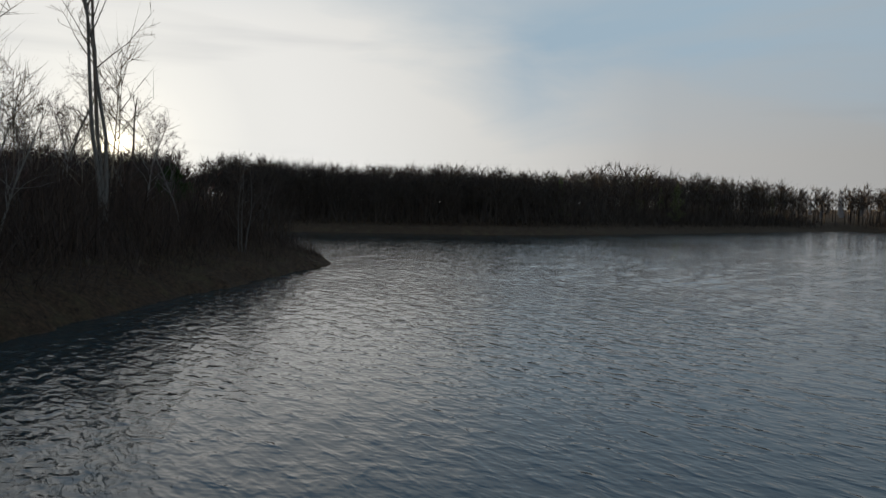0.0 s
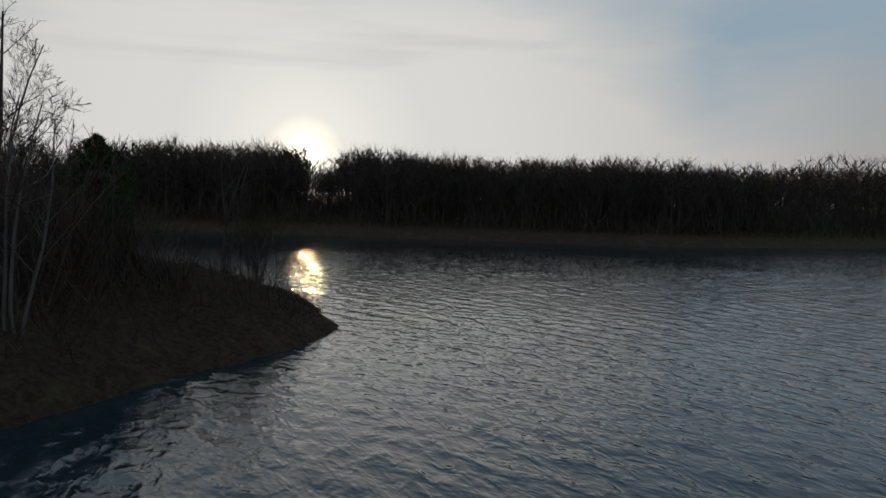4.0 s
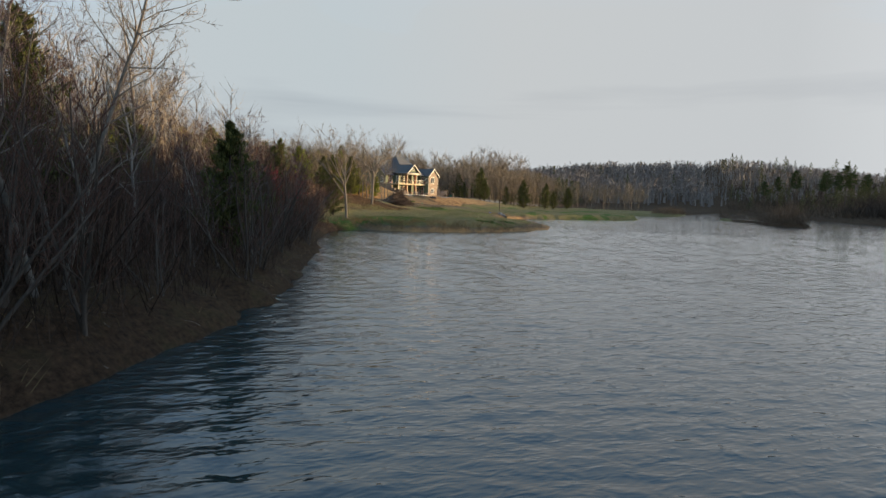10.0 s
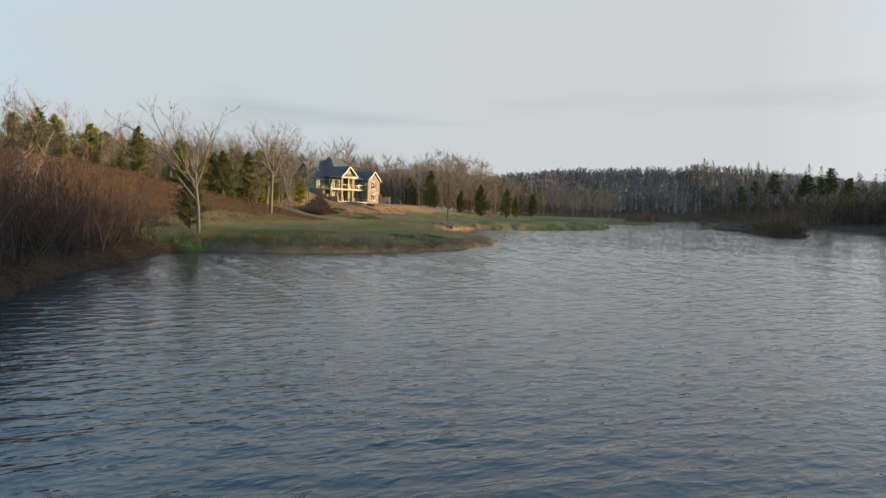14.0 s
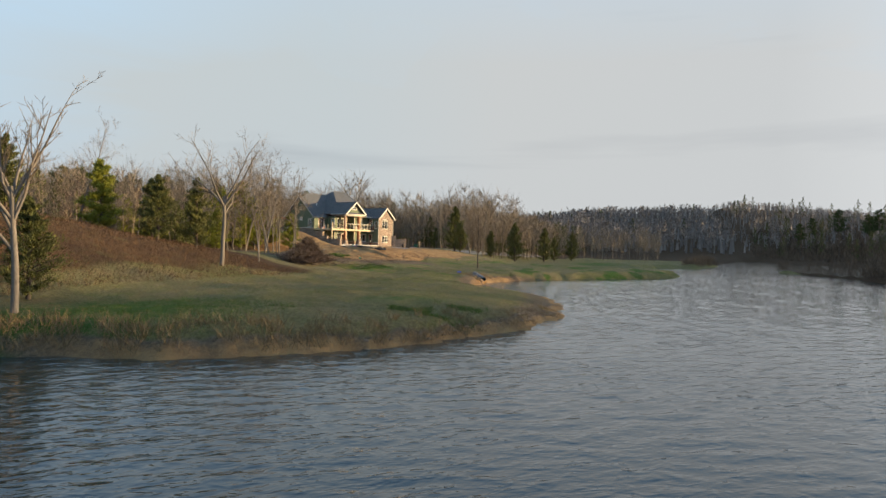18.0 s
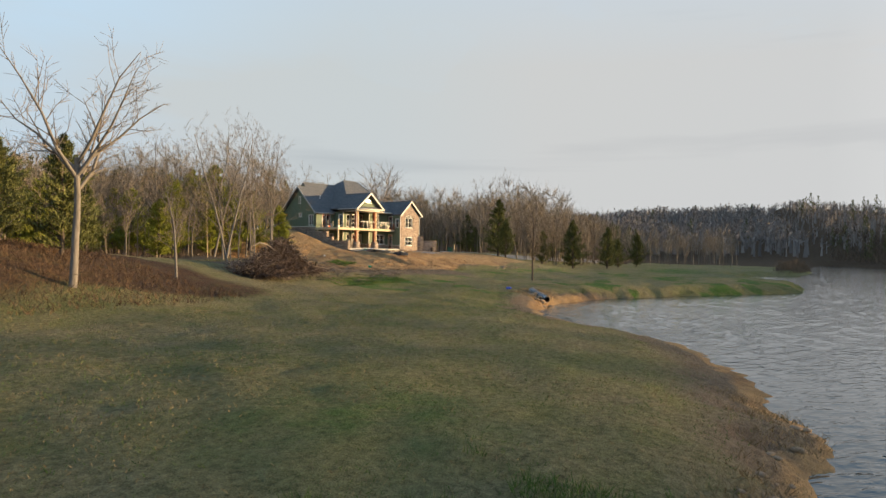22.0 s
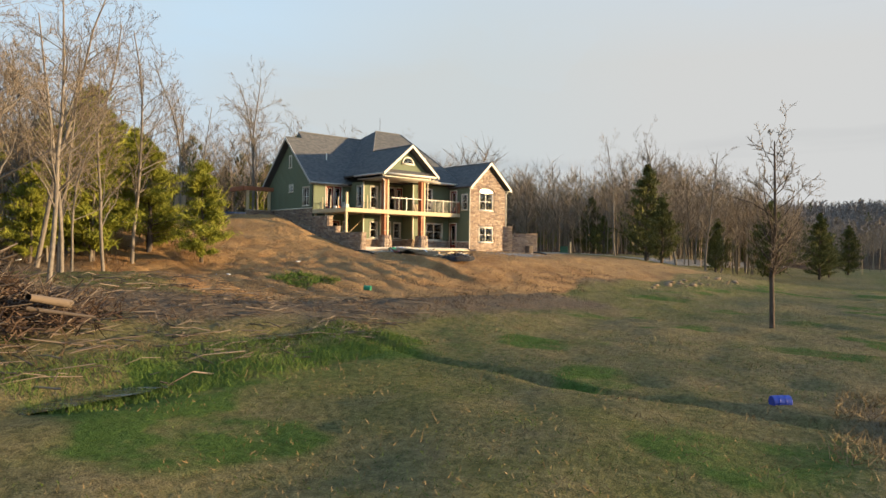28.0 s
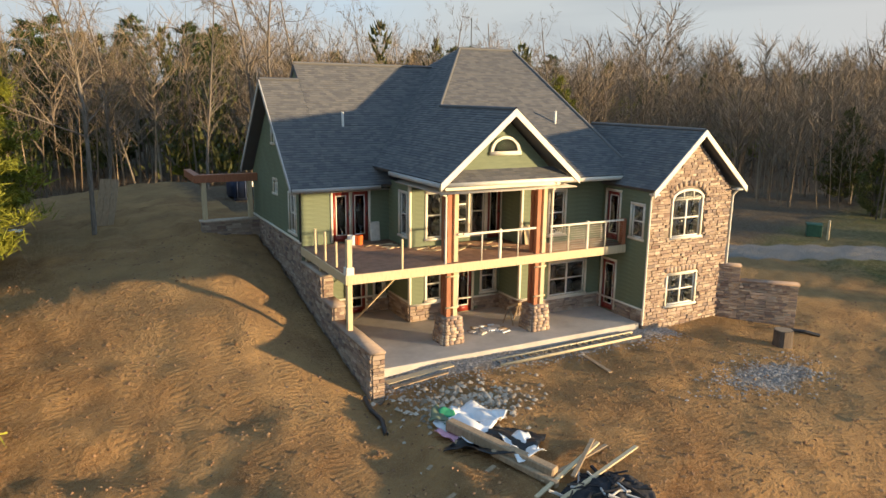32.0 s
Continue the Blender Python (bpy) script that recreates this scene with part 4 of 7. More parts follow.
def glade(x, y):
    """Up to 1 in the strip where the far woods stand lower and thinner and the low sun shines through."""
    p = x * math.cos(radians(SUN_YAW)) + y * math.sin(radians(SUN_YAW))
    return (1 - smooth(np.abs(p - 19.0 + 2.5 * vnoise(np.asarray(y) * 0.15, np.asarray(x) * 0.15, 51)), 0.5, 9.0)) * (np.asarray(y) > 100)


def tree_rods(g, height, n):
    """A far tree as slivers: a trunk, limbs that leave it, and twigs along the limbs; with their relative widths."""
    top = np.array((g.normal(0, 0.04), g.normal(0, 0.04), 0.93)) * height
    p, w, wide = [np.zeros(3)], [top], [4.2]
    per = 8
    for _ in range(max(4, n // (per + 1))):
        f = g.uniform(0.28, 0.97)
        ang = g.uniform(0, 2 * math.pi)
        out = np.array((math.cos(ang), math.sin(ang), 0))
        way = out * g.uniform(0.45, 1.0) + np.array((0, 0, g.uniform(0.6, 1.1)))
        way = way / np.linalg.norm(way) * height * (0.10 + 0.34 * (1.0 - f) ** 0.8) * g.uniform(0.7, 1.15)
        at = top * f
        p.append(at), w.append(way), wide.append(1.9)
        for _ in range(per):
            k = g.uniform(0.25, 0.95)
            twig = way / np.linalg.norm(way) + g.normal(0, 0.55, 3) + np.array((0, 0, 0.15))
            p.append(at + way * k), w.append(twig * height * g.uniform(0.05, 0.12)), wide.append(1.0)
    return np.array(p), np.array(w), np.array(wide)


def wood_points(count, box, keep):
    x, y = far_rng.uniform(box[0], box[1], count), far_rng.uniform(box[2], box[3], count)
    d = shore_distance(x, y)
    ok = (d > 2) & keep(x, y, d) & (far_rng.uniform(0, 1, count) > 0.55 * glade(x, y))
    return x[ok], y[ok]


def woods(name, label, zones, height, n, width, mat):
    protos = [tree_rods(far_rng, 1.0, n) for _ in range(12)]
    ps, ws, wd = [], [], []
    for count, box, keep in zones:
        xs, ys = wood_points(count, box, keep)
        zs = ground(xs, ys)
        for i, (x, y, z) in enumerate(zip(xs, ys, zs)):
            h = far_rng.uniform(*height) * (1.0 - 0.44 * float(smooth(-x, 134, 180)) - 0.14 * float(smooth(x, -60, -30)) + 0.34 * float(smooth(x, 25, 60)) if y > 100 else 1.0) * (1 - 0.21 * float(glade(x, y)))
            h *= 0.68 if -166 < x < -92 and y < 20 else 1.2 if -300 < x < -166 and y < -34 else 1.0
            p, w, wide = protos[i % 12]
            c, s = math.cos(i * 2.4), math.sin(i * 2.4)
            r = np.array(((c, -s, 0), (s, c, 0), (0, 0, 1)))
            ps.append(p @ r.T * h + (x, y, z - 0.2)), ws.append(w @ r.T * h)
            wd.append(wide * width * h / 12)
    v, f = slivers(np.concatenate(ps), np.concatenate(ws), np.concatenate(wd))
    tagged(new(name, mesh_of(name, v, f, [mat])), label, "woods", kind="stuff")


woods("far_woods", "band of leafless woods along the far shore, coloured dark as if backlit", [
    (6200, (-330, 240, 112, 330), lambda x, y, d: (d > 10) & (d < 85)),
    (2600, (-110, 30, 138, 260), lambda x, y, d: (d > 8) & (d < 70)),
    (500, (-560, -330, 105, 260), lambda x, y, d: d > 4)], (9, 14.5), 150, 0.095, BACKLIT_WOOD)
woods("near_woods", "tan sunlit thicket of leafless trees behind the house", [
    (1700, (-300, -150, -95, -16), lambda x, y, d: ((np.abs(x + 192) > 16) & (y < -20)) | (y < -34)),
    (900, (-166, -92, -60, 4), lambda x, y, d: y < 3),
    (1100, (-330, -228, -20, 26), lambda x, y, d: (x < -240) | (y < -10)),
    (260, (-95, -20, -20, 50), lambda x, y, d: d > 7),
    (900, (-480, -225, -80, 60), lambda x, y, d: (x < -300) | (y < -30)),
    (60, (-187, -171, -26, -3), lambda x, y, d: yard_edge(x, y))], (7, 13.5), 150, 0.038, TWIG)
woods("tall_woods", "tall sunlit leafless trees standing behind the gravel drive", [
    (95, (-355, -285, -50, 10), lambda x, y, d: d > 5)], (15, 21), 250, 0.05, TWIG)
woods("ridge_woods", "leafless woods on the distant ridge", [
    (6500, (-1050, -480, -160, 380), lambda x, y, d: d > 0),
    (700, (-900, 200, -420, -95), lambda x, y, d: d > 0),
    (900, (-500, 400, 250, 520), lambda x, y, d: d > 60)], (9, 14), 26, 0.5, RIDGE)


def brush(name, label, zones, mat, category="brush"):
    """Thickets: stems of many heights, one mesh."""
    ps, ws, wd = [], [], []
    for count, box, keep, lo, hi, width in zones:
        x, y = far_rng.uniform(box[0], box[1], count), far_rng.uniform(box[2], box[3], count)
        d = shore_distance(x, y)
        ok = (d > 0.3) & keep(x, y, d)
        x, y = x[ok], y[ok]
        h = far_rng.uniform(lo, hi, len(x)) * (0.65 + 0.5 * np.clip(vnoise(x * 0.3, y * 0.3, 31), -0.8, 1)) * (1 - 0.5 * glade(x, y))
        ps.append(np.stack([x, y, ground(x, y) - 0.05 + far_rng.uniform(0, 0.35, len(x)) * h], -1))
        ws.append(np.stack([far_rng.normal(0, 0.4, len(x)), far_rng.normal(0, 0.4, len(x)), np.ones(len(x))], -1) * h[:, None])
        wd.append(np.full(len(x), width))
    v, f = slivers(np.concatenate(ps), np.concatenate(ws), np.concatenate(wd))
    return tagged(new(name, mesh_of(name, v, f, [mat])), label, category, kind="stuff")


brush("far_undergrowth", "leafless undergrowth along the far shore, backlit shade in its colour", [
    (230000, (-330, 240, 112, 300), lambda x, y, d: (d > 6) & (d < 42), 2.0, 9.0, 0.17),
    (60000, (-330, 240, 112, 300), lambda x, y, d: (d > 1) & (d < 7), 0.3, 1.6, 0.14)], BACKLIT_WOOD)
brush("thicket", "dense leafless thicket on the wooded point and bank, coloured dark for shade", [
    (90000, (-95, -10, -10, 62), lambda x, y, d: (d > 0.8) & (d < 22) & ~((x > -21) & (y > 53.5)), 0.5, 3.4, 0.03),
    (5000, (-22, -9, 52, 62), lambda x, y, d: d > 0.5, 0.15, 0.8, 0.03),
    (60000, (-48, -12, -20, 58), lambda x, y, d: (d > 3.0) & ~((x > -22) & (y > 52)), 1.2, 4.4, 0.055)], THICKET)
brush("undergrowth", "dense leafless undergrowth along the banks", [
    (40000, (-166, -88, -40, 12), lambda x, y, d: y < 4 + 0.05 * (x + 88), 0.4, 2.2, 0.035),
    (24000, (-300, -160, -80, -14), lambda x, y, d: ((np.abs(x + 192) > 14) & (y < -18)) | (y < -30), 0.4, 1.8, 0.04),
    (16000, (-480, -228, -30, 45), lambda x, y, d: (y < 26) & ((x < -250) | (y < -8)), 0.5, 2.6, 0.08),
    (22000, (-266, -204, 84, 106), lambda x, y, d: d > 0.4, 1.2, 5.5, 0.06),
    (6000, (-188, -168, -26, 1), lambda x, y, d: yard_edge(x, y), 0.3, 1.5, 0.03),
    (9000, (-350, -272, 66, 90), lambda x, y, d: (d > 0.3) & (d < 6), 0.5, 3.0, 0.1),
    (16000, (-480, -300, 105, 200), lambda x, y, d: d > 2, 1.0, 5.0, 0.25)], BRUSH)

# mixed evergreens far off: one mesh of ragged crowns made of small sprays
def far_evergreens(name, label, zones, mat):
    ps, ws, wd = [], [], []
    for count, box, keep, lo, hi in zones:
        xs, ys = wood_points(count, box, keep)
        zs = ground(xs, ys)
        for x, y, z in zip(xs, ys, zs):
            h = far_rng.uniform(lo, hi)
            n = 420
            f = far_rng.uniform(0.1, 1.0, n)
            ang = far_rng.uniform(0, 2 * math.pi, n)
            rad = 0.24 * h * (1 - f) ** 0.6 * np.sqrt(far_rng.uniform(0.1, 1.1, n)) * (0.7 + 0.5 * np.sin(f * 23 + x))
            p = np.stack([x + rad * np.cos(ang), y + rad * np.sin(ang), z + f * h], -1)
            ps.append(p), ws.append(np.stack([0.3 * np.cos(ang), 0.3 * np.sin(ang), far_rng.uniform(0.2, 0.9, n)], -1) * h * 0.075), wd.append(np.full(n, 0.02 * h))
    v, f = slivers(np.concatenate(ps), np.concatenate(ws), np.concatenate(wd))
    tagged(new(name, mesh_of(name, v, f, [mat])), label, "woods", kind="stuff")


far_evergreens("evergreen_woods", "mixed green pines and cedars among the bare woods", [
    (120, (-300, -205, -90, -20), lambda x, y, d: y < -18, 8, 15),
    (60, (-215, -165, -95, -45), lambda x, y, d: d > 0, 9, 15),
    (60, (-170, -95, -60, -4), lambda x, y, d: y < -4, 6, 10),
    (130, (-520, -262, -40, 40), lambda x, y, d: y < 30, 7, 13),
    (150, (-560, -330, 106, 240), lambda x, y, d: d > 4, 7, 13),
    (46, (-310, -150, 125, 235), lambda x, y, d: (d > 8) & (d < 60), 10, 16),
    (60, (20, 190, 150, 300), lambda x, y, d: (d > 8) & (d < 50), 10, 15),
    (60, (-1000, -520, -100, 300), lambda x, y, d: d > 0, 10, 16)], EVERGREEN)

# ---- the house on its dirt pad ----
SIDING = plain("sage_siding", (0.145, 0.178, 0.115), 0.75, scale=2.0, vary=0.18, bump=0.35, stretch=(1, 1, 5))
SIDING_DARK = plain("wall_sheathing", (0.16, 0.18, 0.11), 0.8)
TRIM = plain("cream_trim", (0.72, 0.68, 0.58), 0.55, scale=3, vary=0.08, bump=0.08)
SASH = plain("white_sash", (0.78, 0.77, 0.72), 0.45, scale=3, vary=0.05, bump=0.05)
CEDAR_POST = plain("red_cedar_timber", (0.34, 0.135, 0.07), 0.6, scale=4, vary=0.35, bump=0.3, stretch=(5, 5, 0.6))
LUMBER = plain("new_pine_lumber", (0.55, 0.45, 0.29), 0.7, scale=4, vary=0.2, bump=0.2, stretch=(5, 5, 0.6))
OLD_LUMBER = plain("weathered_lumber", (0.34, 0.25, 0.16), 0.8, scale=4, vary=0.3, bump=0.3, stretch=(4, 4, 1))
DECKING = plain("brown_decking", (0.27, 0.16, 0.11), 0.7, scale=3, vary=0.3, bump=0.2)
CONCRETE = plain("patio_concrete", (0.42, 0.40, 0.37), 0.8, scale=1.2, vary=0.22, bump=0.15)
RED_DOOR = plain("red_door_paint", (0.24, 0.032, 0.022), 0.4, scale=3, vary=0.12, bump=0.05, spec=0.5)
DARK_METAL = plain("dark_metal", (0.05, 0.05, 0.05), 0.5, 0.8)
STEEL = plain("cable_steel", (0.45, 0.44, 0.42), 0.35, 1.0)
INSIDE = plain("bare_drywall", (0.42, 0.40, 0.36), 0.9)
FASCIA = plain("grey_fascia", (0.46, 0.45, 0.43), 0.6, vary=0.1)
SOFFIT = plain("soffit_board", (0.40, 0.37, 0.32), 0.7, vary=0.1)

ms = Mat("field_stone", 0.85, spec=0.2)
sn = ms.noise(7.0, 5, 0.65)
sr = ms.obrand()
si = ms.island()
pick = ms.math("FRACT", ms.math("ADD", sr, si))
scol = ms.ramp(pick, [(0.0, (0.23, 0.155, 0.125)), (0.25, (0.44, 0.34, 0.25)), (0.45, (0.32, 0.25, 0.20)), (0.65, (0.58, 0.48, 0.37)), (0.85, (0.36, 0.27, 0.22)), (1.0, (0.20, 0.165, 0.15))])
ms.color(ms.mix(ms.rng(sn, 0.35, 0.7, 0.0, 0.5), scol, (0.16, 0.12, 0.10)))
ms.bump(sn, 0.6, 0.03)
STONE = ms.m
MORTAR = plain("dark_mortar", (0.24, 0.20, 0.17), 0.95)

mr = Mat("asphalt_shingle", 0.92, spec=0.15)
rn = mr.noise(40.0, 3, 0.7)
rpick = mr.math("FRACT", mr.math("ADD", mr.obrand(), mr.island()))
rcol = mr.ramp(rpick, [(0.0, (0.10, 0.105, 0.115)), (0.5, (0.135, 0.138, 0.142)), (1.0, (0.175, 0.172, 0.168))])
mr.color(mr.mix(mr.rng(rn, 0.3, 0.7, 0.0, 0.5), rcol, (0.12, 0.122, 0.125)))
mr.bump(rn, 0.4, 0.01)
SHINGLE = mr.m

mgl = Mat("window_glass", 0.02, spec=0.5)
mgl.b.inputs["Transmission Weight"].default_value = 1.0
mgl.b.inputs["IOR"].default_value = 1.45
mgl.color((0.75, 0.8, 0.78))
mgl.bump(mgl.noise(0.9, 2, 0.5), 0.03, 0.05)
GLASS = mgl.m

house = empty("house", pose(HOUSE_AT[0], HOUSE_AT[1], 0, 0, 0, HOUSE_TURN), "two-storey sage-green and stone lake house, unfinished, with a grey shingle roof", "house")


def boxes(*spans):
    """Boxes (x0, x1, y0, y1, z0, z1) as one set of vertices and quads."""
    v, f = [], []
    for x0, x1, y0, y1, z0, z1 in spans:
        x0, x1, y0, y1, z0, z1 = min(x0, x1), max(x0, x1), min(y0, y1), max(y0, y1), min(z0, z1), max(z0, z1)
        n = len(v)
        v += [(x0, y0, z0), (x1, y0, z0), (x1, y1, z0), (x0, y1, z0), (x0, y0, z1), (x1, y0, z1), (x1, y1, z1), (x0, y1, z1)]
        f += [(n, n + 3, n + 2, n + 1), (n + 4, n + 5, n + 6, n + 7), (n, n + 1, n + 5, n + 4), (n + 1, n + 2, n + 6, n + 5), (n + 2, n + 3, n + 7, n + 6), (n + 3, n, n + 4, n + 7)]
    return np.array(v, float), np.array(f)


def ab_box(a0, a1, b0, b1, z0, z1):
    return (-a0, -a1, b0, b1, z0, z1)


def part(name, vf, mat, parent, label="", m=None):
    ob = child(name, mesh_of(name, *vf, [mat]), parent, label)
    if m is not None:
        ob.matrix_local = m
    return ob


def soft_box(name, span, mat, parent, label="", r=0.012, m=None):
    """One box with worn, bevelled edges."""
    v, f = boxes(span)
    bm = bmesh.new()
    vs = [bm.verts.new(p) for p in v]
    for q in f:
        bm.faces.new([vs[i] for i in q])
    bmesh.ops.bevel(bm, geom=bm.edges[:], offset=r, segments=1, affect="EDGES")
    me = bpy.data.meshes.new(name)
    bm.to_mesh(me)
    bm.free()
    me.materials.append(mat)
    ob = child(name, me, parent, label)
    if m is not None:
        ob.matrix_local = m
    return ob


def prism(poly, y0, y1):
    """A polygon in (x, z) pushed from y0 to y1."""
    n = len(poly)
    v = [(x, y0, z) for x, z in poly] + [(x, y1, z) for x, z in poly]
    f = [tuple(range(n)), tuple(range(2 * n - 1, n - 1, -1))] + [(i, i + n, (i + 1) % n + n, (i + 1) % n) for i in range(n)]
    return np.array(v, float), f


def face_frame(a, b, out):
    """The pose of a wall's face in the house: x along it, y outwards, z up. out: 'lake', 'left', 'right' or 'back', or a vector (a, b)."""
    oa, ob_ = {"lake": (0, 1), "left": (-1, 0), "right": (1, 0), "back": (0, -1)}[out] if isinstance(out, str) else out
    o = Vector((-oa, ob_, 0)).normalized()
    s = Vector((o.y, -o.x, 0))
    return Matrix(((s.x, o.x, 0, -a), (s.y, o.y, 0, b), (0, 0, 1, 0), (0, 0, 0, 1)))


def outside(rects, s0, s1, z0, z1):
    return all(s1 <= r[0] + 1e-6 or s0 >= r[1] - 1e-6 or z1 <= r[2] + 1e-6 or z0 >= r[3] - 1e-6 for r in rects)


def wall(m, length, z0, z1, holes=(), mat=None, thick=0.16, name="wall", label=""):
    """A wall with openings cut through it; its outer face lies on the frame."""
    ss = sorted({0, length, *[v for h in holes for v in h[:2]]})
    zs = sorted({z0, z1, *[v for h in holes for v in h[2:4]]})
    cells = [(a, b, -thick, 0, c, d) for a, b in zip(ss, ss[1:]) for c, d in zip(zs, zs[1:]) if outside(holes, a, b, c, d)]
    return part(name, boxes(*cells), mat or SIDING_DARK, house, label, m)


def lap_siding(host, length, z0, z1, holes=(), rise=0.17, top=None):
    """Lapped boards on a wall's face; each a board of its own. top(s): upper limit for a gable."""
    shared = {}
    z = z0
    while z < z1 - 0.03:
        zt = min(z + rise, z1)
        spans = [(0.0, length)]
        for h in holes:
            if h[2] - 0.02 < (z + zt) / 2 < h[3] + 0.02:
                spans = [q for a, b in spans for q in ((a, min(b, h[0])), (max(a, h[1]), b)) if q[1] - q[0] > 0.04]
        if top:
            spans = [(max(a, top(zt)[0]), min(b, top(zt)[1])) for a, b in spans]
        for a, b in spans:
            if b - a < 0.05:
                continue
            key = (round(b - a, 3), round(zt - z, 3))
            if key not in shared:
                w, h = key
                v = [(0, 0.002, 0), (w, 0.002, 0), (0, 0.024, 0), (w, 0.024, 0), (0, 0.006, h + 0.01), (w, 0.006, h + 0.01)]
                shared[key] = mesh_of("board", v, [(0, 1, 3, 2), (2, 3, 5, 4), (0, 2, 4), (1, 5, 3)], [SIDING])
            ob = child("board", shared[key], host)
            ob.location = (a, 0, z)
        z += rise


def stone_face(host, rects, holes=(), proud=0.05, seed=0, limit=300, top=None):
    """Ledge stones laid in uneven courses on a wall's face: parts up to the limit, the rest joined."""
    g = np.random.default_rng(seed)
    made, rest, meshes = 0, [], []
    for k in range(14):
        w, h, d = 1, 1, 1
        j = g.uniform(-0.06, 0.06, (8, 3))
        v = np.array([(0, 0, 0), (1, 0, 0), (1, 0, 1), (0, 0, 1), (0.02, 1, 0.05), (0.98, 1, 0.05), (0.98, 1, 0.95), (0.02, 1, 0.95)]) + j * (0.35, 1.6, 0.9) * np.repeat([[0.3], [1.0]], 4, 0)
        meshes.append((v, [(4, 7, 6, 5), (0, 4, 5, 1), (1, 5, 6, 2), (2, 6, 7, 3), (3, 7, 4, 0)]))
    shared = [mesh_of("stone", v, f, [STONE]) for v, f in meshes]
    todo = []
    for s0, s1, z0, z1 in rects:
        z = z0
        while z < z1 - 0.02:
            h = min(g.uniform(0.06, 0.145), z1 - z)
            if z1 - z - h < 0.05:
                h = z1 - z
            s = s0
            while s < s1 - 0.01:
                w = min(g.uniform(0.12, 0.40), s1 - s)
                if s1 - s - w < 0.08:
                    w = s1 - s
                ok = outside(holes, s + 0.03, s + w - 0.03, z + 0.02, z + h - 0.02)
                if ok and top:
                    lo, hi = top(z + h * 0.5)
                    ok = lo - 0.02 < s and s + w < hi + 0.02 or (s < hi and s + w > lo)
                    if ok:
                        a, b = max(s, lo), min(s + w, hi)
                        if b - a > 0.05:
                            todo.append((a, b - a, z, h))
                elif ok:
                    todo.append((s, w, z, h))
                s += w
            z += h
    g.shuffle(todo)
    rv, rf = [], []
    for i, (s, w, z, h) in enumerate(todo):
        k, d = int(g.integers(14)), proud * g.uniform(0.45, 1.25)
        if i < limit:
            ob = child("stone", shared[k], host)
            ob.location, ob.scale = (s + 0.006, 0, z + 0.005), (w - 0.012, d, h - 0.010)
        else:
            v, f = meshes[k]
            n = len(rv) * 8
            rv.append(v * (w - 0.012, d, h - 0.010) + (s + 0.006, 0, z + 0.005))
            rf += [tuple(n + c for c in q) for q in f]
    if rv:
        ob = child("stonework", mesh_of("stonework", np.concatenate(rv), rf, [STONE]), host)
        ob["kind"] = "stuff"


def window(m, s0, s1, z0, z1, cols=2, rows=2, trim=0.09, arch=False, mid=None):
    """A window in a wall's opening: casing, sash bars and panes."""
    ob = child("window", None, house)
    ob.matrix_local = m
    t = trim
    part("casing", boxes((s0 - t, s1 + t, 0.0, 0.035, z1, z1 + t), (s0 - t, s0, 0.0, 0.035, z0, z1), (s1, s1 + t, 0.0, 0.035, z0, z1)), TRIM, ob)
    part("sill", boxes((s0 - t - 0.03, s1 + t + 0.03, 0.0, 0.07, z0 - t, z0)), TRIM, ob)
    b = 0.045
    bars = [(s0, s0 + b, -0.10, -0.03, z0, z1), (s1 - b, s1, -0.10, -0.03, z0, z1), (s0, s1, -0.10, -0.03, z0, z0 + b), (s0, s1, -0.10, -0.03, z1 - b, z1)]
    for i in range(1, cols):
        c = s0 + (s1 - s0) * i / cols
        bars.append((c - 0.035, c + 0.035, -0.095, -0.035, z0, z1))
    for i in range(1, rows):
        c = z0 + (z1 - z0) * (i / rows if mid is None else mid)
        bars.append((s0, s1, -0.092, -0.032, c - 0.025, c + 0.025))
    part("sash", boxes(*bars), SASH, ob)
    cs = np.linspace(s0 + b, s1 - b, cols + 1)
    zs = np.linspace(z0 + b, z1 - b, rows + 1) if mid is None else np.array([z0 + b, z0 + (z1 - z0) * mid, z1 - b])
    for i in range(cols):
        for j in range(rows):
            part("pane", boxes((cs[i], cs[i + 1], -0.07, -0.062, zs[j], zs[j + 1])), GLASS, ob)
    if arch:
        w, n = (s1 - s0) / 2, 12
        mid_s = (s0 + s1) / 2
        rise = 0.30
        arc = [(mid_s + (w + t) * math.cos(math.pi * i / n), z1 + (rise + t) * math.sin(math.pi * i / n)) for i in range(n + 1)]
        inner = [(mid_s + w * math.cos(math.pi * i / n), z1 + rise * math.sin(math.pi * i / n)) for i in range(n, -1, -1)]
        v, f = prism(arc + inner, 0.055, 0.0)
        f = [(i, i + 1, 2 * n - i, 2 * n + 1 - i) for i in range(n)] + f[2:]
        part("arch_casing", (v, f), TRIM, ob)
        v, f = prism(inner, 0.045, 0.02)
        part("fan_pane", (v, f), GLASS, ob)
        for k in (0.33, 0.67):
            x = s0 + (s1 - s0) * k
            part("glazing_bar", boxes((x - 0.02, x + 0.02, 0.03, 0.055, z1, z1 + rise * 0.93)), SASH, ob)
    return ob


